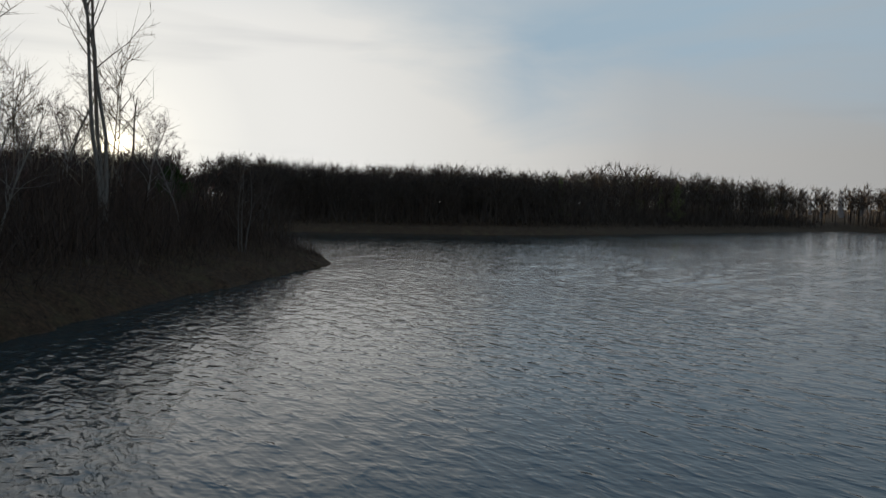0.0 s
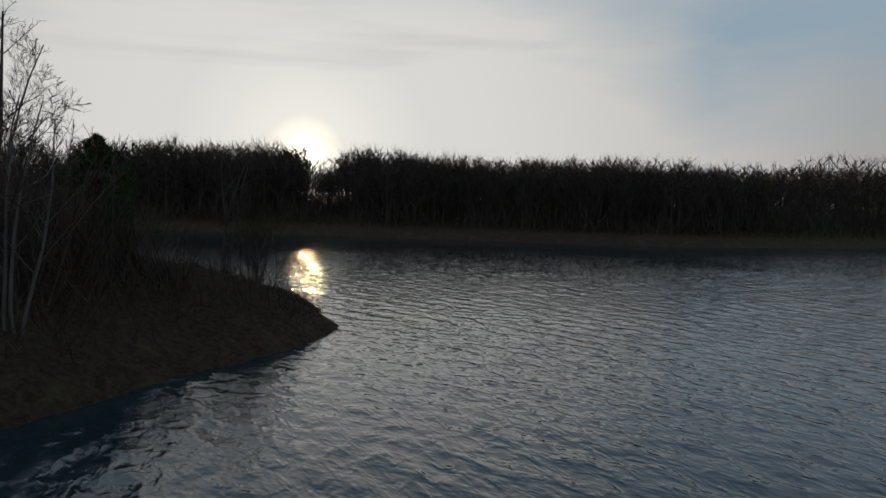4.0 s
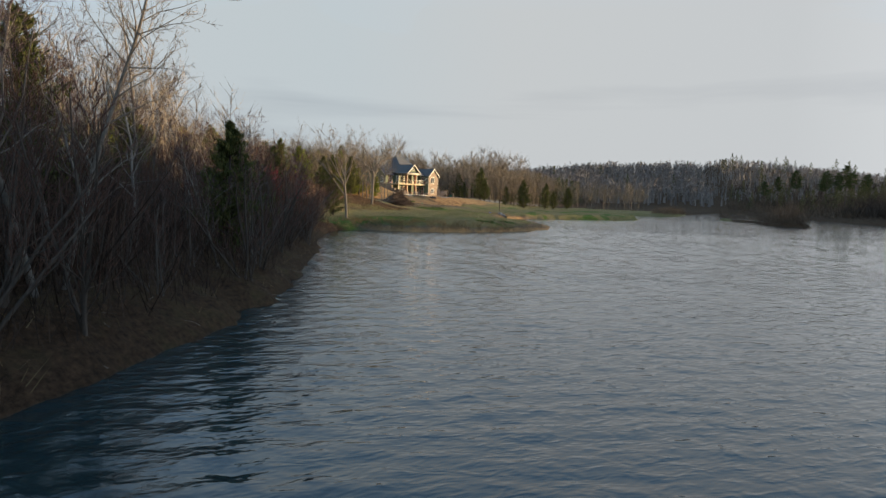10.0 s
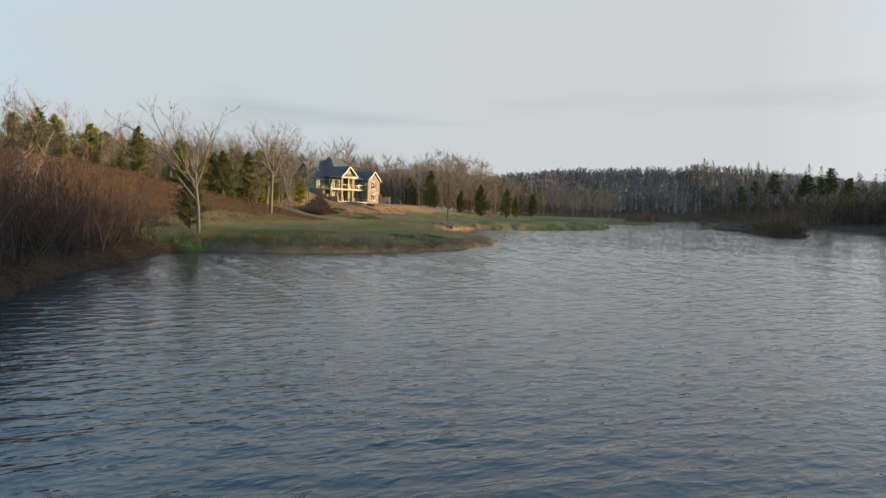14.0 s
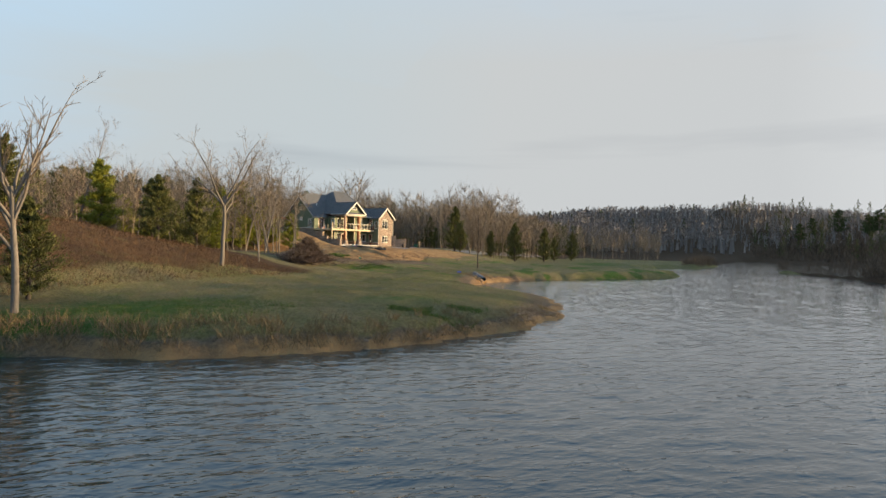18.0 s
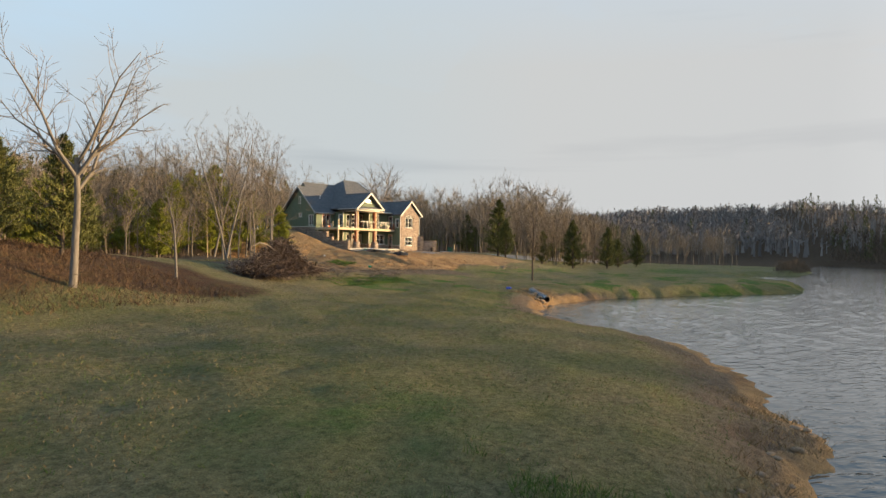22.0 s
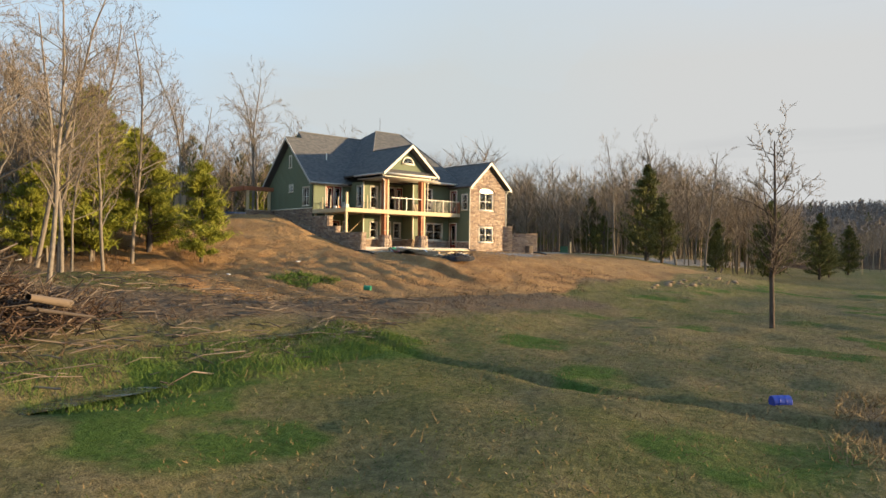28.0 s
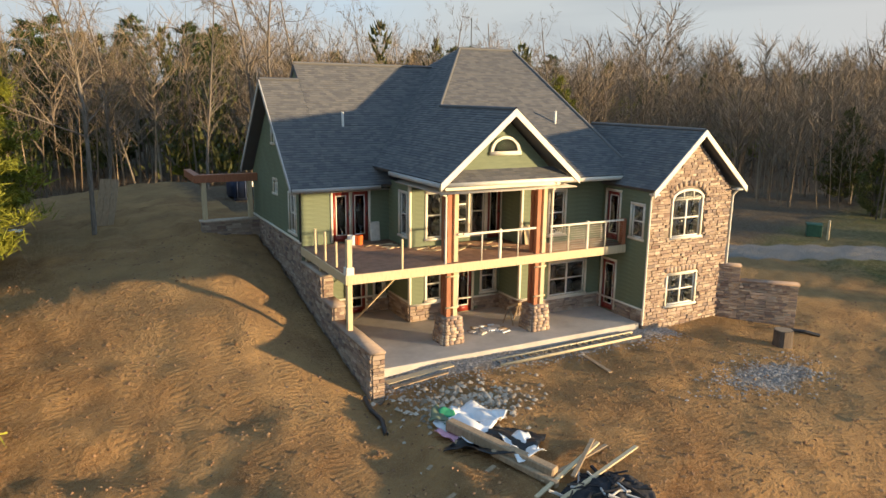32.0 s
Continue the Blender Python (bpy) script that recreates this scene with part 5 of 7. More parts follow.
def glazed_door(m, s0, s1, z0, z1, leaf=RED_DOOR, trim=0.09):
    """A door leaf with one tall pane in a white surround."""
    ob = child("door", None, house)
    ob.matrix_local = m
    t = trim
    part("door_frame", boxes((s0 - t, s1 + t, 0.0, 0.04, z1, z1 + t), (s0 - t, s0, 0.0, 0.04, z0, z1), (s1, s1 + t, 0.0, 0.04, z0, z1)), TRIM, ob)
    w, k = 0.13, z0 + 0.24
    part("door_leaf", boxes((s0, s0 + w, -0.09, -0.03, z0, z1), (s1 - w, s1, -0.09, -0.03, z0, z1), (s0 + w, s1 - w, -0.09, -0.03, z0, k), (s0 + w, s1 - w, -0.09, -0.03, z1 - w, z1)), leaf, ob)
    g = 0.035
    part("glazing_bead", boxes((s0 + w, s0 + w + g, -0.04, -0.018, k, z1 - w), (s1 - w - g, s1 - w, -0.04, -0.018, k, z1 - w), (s0 + w + g, s1 - w - g, -0.04, -0.018, k, k + g), (s0 + w + g, s1 - w - g, -0.04, -0.018, z1 - w - g, z1 - w)), SASH, ob)
    part("pane", boxes((s0 + w, s1 - w, -0.065, -0.057, k, z1 - w)), GLASS, ob)
    part("door_handle", boxes((s0 + 0.04, s0 + 0.07, -0.03, 0.03, z0 + 0.98, z0 + 1.10), (s0 + 0.04, s0 + 0.14, 0.01, 0.03, z0 + 1.02, z0 + 1.05)), DARK_METAL, ob)
    return ob


P0, D0 = 4.75, 7.62  # patio and deck levels
LOW_TOP, UP_TOP = 7.30, 9.95

# floors and the patio
soft_box("patio_slab", ab_box(0.05, 11.36, -5.0, 1.0, 4.45, P0), CONCRETE, house, "bare concrete patio slab", 0.02)
part("floor_slab", boxes(ab_box(0.2, 11.3, -12.0, -5.02, 4.5, P0), ab_box(11.45, 15.5, -9.0, 0.9, 4.3, P0)), CONCRETE, house)
part("upper_floor", boxes(ab_box(0.18, 11.3, -11.2, -5.05, 7.34, D0 - 0.01), ab_box(3.68, 8.4, -5.02, -3.3, 7.34, D0 - 0.01), ab_box(11.55, 15.4, -9.0, 0.9, 7.34, D0)), INSIDE, house)
part("inner_wall", boxes(ab_box(0.2, 15.4, -8.35, -8.25, P0, 9.7), ab_box(6.4, 6.5, -8.2, -3.4, P0, 9.7), ab_box(11.55, 15.4, -2.6, -2.5, P0, 9.7)), INSIDE, house, "unpainted inner partition")
part("ceiling_board", boxes(ab_box(0.2, 11.3, -11.0, -5.0, 9.85, 9.93), ab_box(3.7, 8.4, -5.0, -3.2, 9.85, 9.93), ab_box(11.55, 15.4, -9.0, 0.9, 9.7, 9.78)), INSIDE, house)


def clad(a, b, out, length, levels):
    """Walls of both storeys on one line. levels: (z0, z1, openings, wainscot height)."""
    m = face_frame(a, b, out)
    hosts = []
    for z0, z1, items, stone in levels:
        holes = [(i[1], i[2], i[3], i[4]) for i in items]
        host = wall(m, length, z0, z1, holes)
        z = z0
        if stone:
            stone_face(host, [(0, length, z0, z0 + stone)], holes, 0.06, int(abs(a * 70 + b * 30)) + 3)
            part("water_table", boxes((-0.02, length + 0.02, 0, 0.07, z0 + stone, z0 + stone + 0.06)), TRIM, house, m=m)
            z = z0 + stone + 0.06
        lap_siding(host, length, z, z1, [(h[0] - 0.09, h[1] + 0.09, h[2] - 0.09, h[3] + 0.09) for h in holes])
        for i in items:
            if i[0] == "w":
                window(m, *i[1:5], *(i[5:] or (1, 2)))
            else:
                glazed_door(m, *i[1:5])
        hosts.append(host)
    return m


def corner_board(a, b, z0, z1):
    part("corner_board", boxes(ab_box(a - 0.05, a + 0.05, b - 0.05, b + 0.05, z0, z1)), TRIM, house)


# front walls, west to east of the recessed porch (x of a face runs towards the house's left)
clad(3.5, -4.75, "lake", 3.5, [(P0, LOW_TOP, [("d", 1.02, 1.75, P0 + 0.02, P0 + 2.05), ("w", 0.25, 0.62, P0 + 0.6, P0 + 2.0)], 0.62), (D0, UP_TOP, [("d", 0.86, 1.54, D0 + 0.03, 9.55), ("d", 1.60, 2.28, D0 + 0.03, 9.55)], 0)])
clad(3.5, -2.85, "left", 1.9, [(P0, LOW_TOP, [], 0.75), (D0, UP_TOP, [("w", 0.25, 0.85, D0 + 0.4, 9.6)], 0)])
clad(5.15, -2.85, "lake", 1.65, [(P0, LOW_TOP, [("w", 0.33, 0.95, P0 + 0.78, P0 + 2.0)], 0.62), (D0, UP_TOP, [("w", 0.33, 0.95, D0 + 0.3, 9.6)], 0)])
clad(7.65, -3.15, "lake", 2.5, [(P0, LOW_TOP, [("d", 1.30, 2.05, P0 + 0.02, P0 + 2.05), ("w", 0.25, 0.85, P0 + 0.75, P0 + 2.0)], 0.55), (D0, UP_TOP, [("w", 1.55, 2.35, D0 + 0.25, 9.65, 1, 3), ("w", 0.8, 1.35, D0 + 0.25, 9.65), ("d", 0.06, 0.66, D0 + 0.03, 9.65)], 0)])
clad(7.65, -1.75, "left", 1.4, [(P0, LOW_TOP, [], 0.62), (D0, UP_TOP, [], 0)])
clad(8.55, -1.75, "lake", 0.9, [(P0, LOW_TOP, [], 0.62), (D0, UP_TOP, [], 0)])
clad(11.40, -1.55, "lake", 2.85, [(P0, LOW_TOP, [("w", 0.75, 2.45, P0 + 0.68, P0 + 2.0, 2, 2)], 0.55), (D0, UP_TOP, [("w", 1.9, 2.6, D0 + 0.3, 9.6)], 0)])
clad(11.40, 1.08, "left", 2.63, [(P0 - 0.1, LOW_TOP, [("d", 1.65, 2.4, P0 + 0.02, P0 + 2.05)], 0.6), (LOW_TOP, 9.75, [("d", 1.62, 2.35, D0 + 0.03, 9.55), ("w", 0.32, 0.92, D0 + 0.35, 9.2)], 0)])
for a, b in ((3.5, -2.85), (5.15, -2.85), (7.65, -1.75), (8.55, -1.75)):
    corner_board(a, b, P0 + 0.7, LOW_TOP)
    corner_board(a, b, D0, UP_TOP)

# left gable wall: stone base, siding above, gable to the roof
m_left = face_frame(0.0, -4.75, "left")
left_holes = [(0.55, 1.45, 8.0, 9.4), (3.1, 3.65, 9.2, 9.7)]
host = wall(m_left, 7.3, 4.5, 9.75, left_holes, label="")
stone_face(host, [(0, 7.3, 4.9, 7.72)], left_holes, 0.07, 5)
part("water_table", boxes((-0.02, 7.32, 0, 0.08, 7.72, 7.80)), TRIM, house, m=m_left)
slope_top = lambda z: (max(0.0, (z - 9.75) / 0.965), min(7.3, 7.3 - (z - 9.75) / 0.965) if z > 9.75 else 7.3)
lap_siding(host, 7.3, 7.80, 13.1, [(h[0] - 0.09, h[1] + 0.09, h[2] - 0.09, h[3] + 0.09) for h in left_holes] + [(3.3, 3.75, 11.1, 12.2)], top=slope_top)
part("gable_wall", prism([(0, 9.75), (7.3, 9.75), (3.65, 13.2)], -0.16, -0.002), SIDING_DARK, house, m=m_left)
window(m_left, 0.55, 1.45, 8.0, 9.4, 2, 2)
window(m_left, 3.1, 3.65, 9.2, 9.7, 2, 1)
window(m_left, 3.38, 3.68, 11.2, 12.1, 1, 2)
wall(face_frame(0.0, -12.05, "back"), 11.4, 4.5, 9.75, (), SIDING)

# stone wing
m_wing = face_frame(15.55, 1.08, "lake")
wing_holes = [(1.55, 3.02, 7.98, 9.42), (1.55, 3.02, 5.30, 6.50)]
host = wall(m_wing, 4.15, 4.2, 9.7, wing_holes, MORTAR, label="stone-faced wing wall")
wing_top = lambda z: (max(0.0, (z - 9.70) / 0.93), 4.15 - max(0.0, (z - 9.70) / 0.93))
arch_hole = [(1.46, 3.11, 7.9, 9.86), (1.46, 3.11, 5.2, 6.60), (1.62, 2.95, 9.8, 9.83)]
stone_face(host, [(0, 4.15, 4.3, 11.7)], arch_hole, 0.06, 9, 300, wing_top)
part("gable_wall", prism([(0, 9.70), (4.15, 9.70), (2.075, 11.66)], -0.16, -0.002), MORTAR, house, m=m_wing)
window(m_wing, 1.55, 3.02, 7.98, 9.42, 2, 2, arch=True)
window(m_wing, 1.55, 3.02, 5.30, 6.50, 2, 2)
for i in range(9):
    s = 1.42 + i * 0.20
    part("lintel_stone", boxes((s, s + 0.185, 0.0, 0.075, 6.62, 6.83)), STONE, house, m=m_wing)
for i in range(11):
    t = math.pi * (i + 0.5) / 11
    c = Matrix.Translation((2.285 + 0.88 * math.cos(t), 0, 9.46 + 0.46 * math.sin(t))) @ Matrix.Rotation(-(t - math.pi / 2) * 0.55, 4, "Y")
    part("arch_stone", boxes((-0.085, 0.085, 0.0, 0.08, 0.0, 0.20)), STONE, house, m=m_wing @ c)
wall(face_frame(15.55, -9.0, "right"), 10.08, 4.2, 9.8, (), SIDING)

# deck
DECK_A1 = 11.30
part("deck_framing", boxes(ab_box(0.1, DECK_A1, -4.7, -0.1, 7.36, 7.56)), OLD_LUMBER, house)
for i in range(33):
    b1 = -0.02 - i * 0.142
    ends = 0.04, (3.46 if b1 < -2.9 else DECK_A1 if b1 > -1.5 else 7.6 if b1 < -1.9 else 8.5)
    part("deck_board", boxes(ab_box(ends[0], ends[1], b1 - 0.134, b1, 7.56, D0)), DECKING, house)
soft_box("rim_board", ab_box(0.0, DECK_A1, 0.0, 0.05, 7.31, D0 + 0.005), LUMBER, house, "pale treated rim board of the deck")
soft_box("rim_board", ab_box(-0.05, 0.0, -4.7, 0.05, 7.31, D0 + 0.005), LUMBER, house)


def post(a, b, z0, z1, w, mat, name="post", label=""):
    return soft_box(name, ab_box(a - w / 2, a + w / 2, b - w / 2, b + w / 2, z0, z1), mat, house, label)


post(0.12, -0.12, 5.6, 7.31, 0.17, LUMBER)
post(0.10, -0.05, 7.62, 8.75, 0.17, LUMBER, label="wrapped newel post at the deck's corner")
soft_box("newel_base", ab_box(-0.03, 0.23, -0.18, 0.08, D0, D0 + 0.25), TRIM, house)
for a, b, h in ((0.1, -3.4, 0.9), (0.06, -2.2, 1.0), (0.08, -1.15, 0.85), (1.9, 0.0, 1.0), (0.4, -4.2, 0.6)):
    post(a, b, D0, D0 + h, 0.07, LUMBER, "temporary_post")
post(0.15, -2.9, 5.4, 7.3, 0.15, LUMBER)
post(0.15, -4.5, 5.4, 7.3, 0.15, LUMBER)


def column(a, b):
    """A tapered stone pier with paired cedar timbers and a pale wrapped post up to the eave."""
    v, f = boxes((-0.40, 0.40, -0.40, 0.40, 0, 0.95))
    v[4:, :2] *= 0.80
    col = child("column", None, house)
    col.location = (-a, b, P0)
    pier = part("pier", (v, f), MORTAR, col)
    for k in range(4):
        corner = Vector((-0.40, 0.40, 0)) if k == 0 else Vector((0.40, 0.40, 0)) if k == 1 else Vector((-0.40, -0.40, 0)) if k == 2 else Vector((0.40, -0.40, 0))
        rot = {0: 0, 1: -90, 2: 90, 3: 180}[k]
        stone_face_on(Matrix.Translation(corner) @ pose(0, 0, 0, 0, 0, rot) @ Matrix.Rotation(math.atan2(0.08, 0.95), 4, "X"), pier, 0.80, 0.95, k)
    for dx, dy in ((-0.13, -0.13), (0.13, -0.13), (-0.13, 0.13), (0.13, 0.13)):
        mat = LUMBER if (dx, dy) == (-0.13, 0.13) else CEDAR_POST
        soft_box("timber", (dx - 0.085, dx + 0.085, dy - 0.085, dy + 0.085, 0.95, 5.45), mat, col)
    for z in (1.25, 2.35):
        part("strap", boxes((-0.26, 0.26, 0.21, 0.24, z, z + 0.06)), LUMBER, col)
    return col


def stone_face_on(m, pier, w, h, seed):
    """Stones on one sloped side of a pier; they hang on the pier itself."""
    g = np.random.default_rng(seed + 80)
    z = 0.0
    while z < h - 0.03:
        hh = min(g.uniform(0.09, 0.16), h - z)
        s = 0.02 + z * 0.08
        end = w - 0.02 - z * 0.08
        while s < end - 0.04:
            ww = min(g.uniform(0.14, 0.34), end - s)
            ob = part("stone", boxes((s + 0.005, s + ww - 0.005, -0.02, 0.03 + g.uniform(0, 0.03), z + 0.005, z + hh - 0.005)), STONE, pier)
            ob.matrix_local = m
            s += ww
        z += hh


column(3.85, -0.40)
column(7.40, -0.30)
post(11.22, -0.10, D0, D0 + 1.0, 0.18, CEDAR_POST, label="red cedar end post")


def rail(a0, a1, cables, ends=1):
    """A deck rail with a top rail, posts and cables."""
    r = child("railing", None, house)
    soft_box("top_rail", ab_box(a0, a1, -0.06, 0.03, D0 + 0.93, D0 + 1.0), TRIM, r)
    soft_box("rail_post", ab_box((a0 + a1) / 2 - 0.045, (a0 + a1) / 2 + 0.045, -0.06, 0.03, D0, D0 + 1.05), TRIM, r)
    for k in (0.25, 0.75):
        a = a0 + (a1 - a0) * k
        part("spacer", boxes(ab_box(a - 0.018, a + 0.018, -0.04, 0.0, D0, D0 + 0.93)), TRIM, r)
    for i in range(cables):
        z = D0 + 0.08 + i * 0.085
        p, q = np.array([(-a0, -0.02, z)]), np.array([(-a1, -0.02, z)])
        part("cable", tubes(p, q, np.array([0.006]), np.array([0.006]), 4), STEEL, r)


rail(4.15, 7.10, 0)
rail(7.72, 11.14, 10)

# roofs: slabs that meet in hips and valleys, laid with shingles

def roof(name, poly, seed, label="", thick=0.13, limit=170, ridge_dir=None, tile=(0.27, 0.13)):
    """A roof face from its corners (a, b, z), in order, with its eave from the first corner to the second."""
    pts = [Vector((-a, b, z)) for a, b, z in poly]
    n = (pts[1] - pts[0]).cross(pts[-1] - pts[0]).normalized()
    if n.z < 0:
        n = -n
    k = len(pts)
    v = [tuple(p) for p in pts] + [tuple(p - n * thick) for p in pts]
    f = [tuple(range(k)), tuple(range(2 * k - 1, k - 1, -1))] + [(i, i + k, (i + 1) % k + k, (i + 1) % k) for i in range(k)]
    slab = part(name, (np.array(v), f), SHINGLE, house, label)
    e = (pts[1] - pts[0]).normalized()
    up = n.cross(e)
    if up.z < 0:
        up, e = -up, -e
    base = pts[0] if e.dot(pts[1] - pts[0]) > 0 else pts[1]
    flat = [((p - base).dot(e), (p - base).dot(up)) for p in pts]
    m = Matrix(((e.x, up.x, n.x, base.x), (e.y, up.y, n.y, base.y), (e.z, up.z, n.z, base.z), (0, 0, 0, 1)))
    g = np.random.default_rng(seed)
    w, h = tile
    me = mesh_of("shingle", [(0.004, -0.02, 0.022), (w - 0.004, -0.02, 0.022), (w - 0.004, h, 0.006), (0.004, h, 0.006), (0.004, -0.02, 0.0), (w - 0.004, -0.02, 0.0)], [(0, 1, 2, 3), (0, 4, 5, 1)], [SHINGLE])

    def span(y):
        xs = []
        for (x0, y0), (x1, y1) in zip(flat, flat[1:] + flat[:1]):
            if (y0 <= y) != (y1 <= y):
                xs.append(x0 + (x1 - x0) * (y - y0) / (y1 - y0))
        return (min(xs), max(xs)) if len(xs) > 1 else None

    y, row, spots = 0.02, 0, []
    while y < max(p[1] for p in flat) - 0.05:
        s = span(y + 0.02)
        if s:
            x = s[0] - w * ((row * 0.37) % 1)
            while x < s[1]:
                a, b = max(x, s[0]), min(x + w, s[1])
                if b - a > 0.05:
                    spots.append((a, b - a, y))
                x += w
        y += h * 0.93
        row += 1
    order = g.permutation(len(spots))
    rv, rf = [], []
    for c, i in enumerate(order):
        x, ww, y = spots[i]
        lift = g.uniform(0, 0.006)
        if c < limit and ww > w * 0.98:
            ob = child("shingle", me, slab)
            ob.matrix_local = m @ Matrix.Translation((x, y, lift))
        else:
            q = len(rv)
            rv += [m @ Vector(p) for p in ((x + 0.004, y - 0.02, 0.022 + lift), (x + ww - 0.004, y - 0.02, 0.022 + lift), (x + ww - 0.004, y + h, 0.006 + lift), (x + 0.004, y + h, 0.006 + lift), (x + 0.004, y - 0.02, 0.0), (x + ww - 0.004, y - 0.02, 0.0))]
            rf += [(q, q + 1, q + 2, q + 3), (q, q + 4, q + 5, q + 1)]
    ob = child("shingle_field", mesh_of("shingle_field", [tuple(p) for p in rv], rf, [SHINGLE]), slab)
    ob["kind"] = "stuff"
    return slab


EA, EB, EH = -0.43, -4.42, 9.80  # left eave corner
RS = 0.965
roof("main_roof", [(EA, EB, EH), (1.15, EB, EH), (1.15, -8.4, EH + RS * 3.98), (EA, -8.4, EH + RS * 3.98)], 1, "grey shingle roof over the left bay")
roof("main_roof", [(1.15, EB, EH), (7.4, EB, EH), (7.4, -9.1, EH + RS * 4.68), (1.15, -9.1, EH + RS * 4.68)], 2)
roof("rear_roof", [(1.15, -12.4, EH), (EA, -12.4, EH), (EA, -8.4, EH + RS * 3.98), (1.15, -8.4, EH + RS * 3.98)], 3, limit=20)
roof("rear_roof", [(8.6, -13.8, EH), (1.15, -13.8, EH), (1.15, -9.1, EH + RS * 4.68), (8.6, -9.1, EH + RS * 4.68)], 4, limit=20)
part("small_gable", prism([(8.4, EH + RS * 3.98), (9.9, EH + RS * 3.98), (9.1, EH + RS * 4.60)], -1.2, -1.25), SIDING_DARK, house, m=Matrix(((0, 1, 0, 0), (-1, 0, 0, 0), (0, 0, 1, 0), (0, 0, 0, 1))))
LS = 0.85
roof("gable_roof", [(2.97, -11.5, 10.44), (2.97, 0.70, 10.44), (5.62, 0.70, 12.69), (5.62, -4.6, 12.69), (8.55, -8.42, 15.15), (6.5, -11.5, 13.44)], 5, "shingle slope of the porch gable")
roof("gable_roof", [(8.27, 0.70, 10.44), (8.27, -4.6, 10.44), (5.62, -4.6, 12.69), (5.62, 0.70, 12.69)], 6)
roof("hip_roof", [(5.62, -0.72, 10.21), (12.35, -0.72, 10.21), (11.4, -8.42, 15.15), (8.55, -8.42, 15.15), (5.62, -4.6, 12.70)], 7, "broad sunlit hip roof")
roof("hip_roof", [(12.35, -0.72, 10.21), (16.1, -6.0, 10.0), (11.4, -8.42, 15.15)], 8, limit=10)
roof("hip_roof", [(16.1, -6.0, 10.0), (13.0, -14.5, 10.2), (11.4, -8.42, 15.15)], 9, limit=10)
roof("hip_roof", [(13.0, -14.5, 10.2), (4.0, -14.5, 10.2), (8.55, -8.42, 15.15), (11.4, -8.42, 15.15)], 10, limit=10)
roof("wing_roof", [(11.24, -5.0, 9.86), (11.24, 1.45, 9.86), (13.50, 1.45, 11.96), (13.50, -6.5, 11.96)], 11, "shingle roof of the stone wing")
roof("wing_roof", [(15.90, 1.45, 9.86), (15.90, -6.5, 9.86), (13.50, -6.5, 11.96), (13.50, 1.45, 11.96)], 12, limit=40)
for p, q in (((5.62, 0.70, 12.72), (5.62, -4.6, 12.72)), ((EA, -8.4, EH + RS * 3.98 + 0.03), (1.15, -8.4, EH + RS * 3.98 + 0.03)), ((1.15, -9.1, EH + RS * 4.68 + 0.03), (7.4, -9.1, EH + RS * 4.68 + 0.03)), ((8.55, -8.42, 15.18), (11.4, -8.42, 15.18)), ((13.5, 1.45, 11.99), (13.5, -5, 11.99)), ((5.62, -4.6, 12.73), (8.55, -8.42, 15.18)), ((11.4, -8.42, 15.18), (12.35, -0.72, 10.24))):
    p, q = Vector((-p[0], p[1], p[2])), Vector((-q[0], q[1], q[2]))
    part("ridge_cap", tubes(np.array([tuple(p)]), np.array([tuple(q)]), np.array([0.07]), np.array([0.07]), 5), SHINGLE, house)


def verge(p, q, depth=0.24, thick=0.05, mat=None):
    """A barge or fascia board from p to q (a, b, z): its top edge lies on the line."""
    p, q = Vector((-p[0], p[1], p[2])), Vector((-q[0], q[1], q[2]))
    w = q - p
    flat = Vector((w.x, w.y, 0))
    out = Vector((0, 1, 0)) if abs(w.x) > abs(w.y) else Vector((1, 0, 0))
    v = []
    for base in (p, q):
        for dz, dy in ((0.03, 0), (0.03, thick), (0.03 - depth, thick), (0.03 - depth, 0)):
            v.append(tuple(base + out * dy + Vector((0, 0, dz))))
    f = [(0, 1, 2, 3), (7, 6, 5, 4), (0, 4, 5, 1), (1, 5, 6, 2), (2, 6, 7, 3), (3, 7, 4, 0)]
    part("barge_board", (np.array(v), f), mat or TRIM, house)


verge((2.90, 0.70, 10.40), (5.62, 0.70, 12.71)), verge((5.62, 0.70, 12.71), (8.34, 0.70, 10.40))
verge((11.16, 1.45, 9.80), (13.50, 1.45, 11.98)), verge((13.50, 1.45, 11.98), (15.98, 1.45, 9.80))
verge((EA, EB, EH), (EA, -8.4, EH + RS * 3.98), 0.2, 0.04, FASCIA), verge((EA, -8.4, EH + RS * 3.98), (EA, -12.4, EH), 0.2, 0.04, FASCIA)
part("soffit", boxes(ab_box(2.97, 8.27, -3.0, 0.68, 10.06, 10.10), ab_box(8.2, 12.2, -1.5, -0.72, 10.02, 10.06), ab_box(-0.4, 3.4, -4.75, -4.42, 9.60, 9.64)), SOFFIT, house)
part("soffit", boxes(ab_box(11.3, 11.5, 1.08, 1.43, 9.66, 9.72), ab_box(15.5, 15.9, 1.08, 1.43, 9.66, 9.72)), TRIM, house)
soft_box("porch_beam", ab_box(3.35, 7.95, -0.1, 0.16, 10.10, 10.36), TRIM, house, "cream beam across the porch gable")
part("gable_wall", prism([(-3.35, 10.36), (-7.9, 10.36), (-5.62, 12.45)], -0.02, 0.10), SIDING, house)
gm = face_frame(8.0, 0.10, "lake")
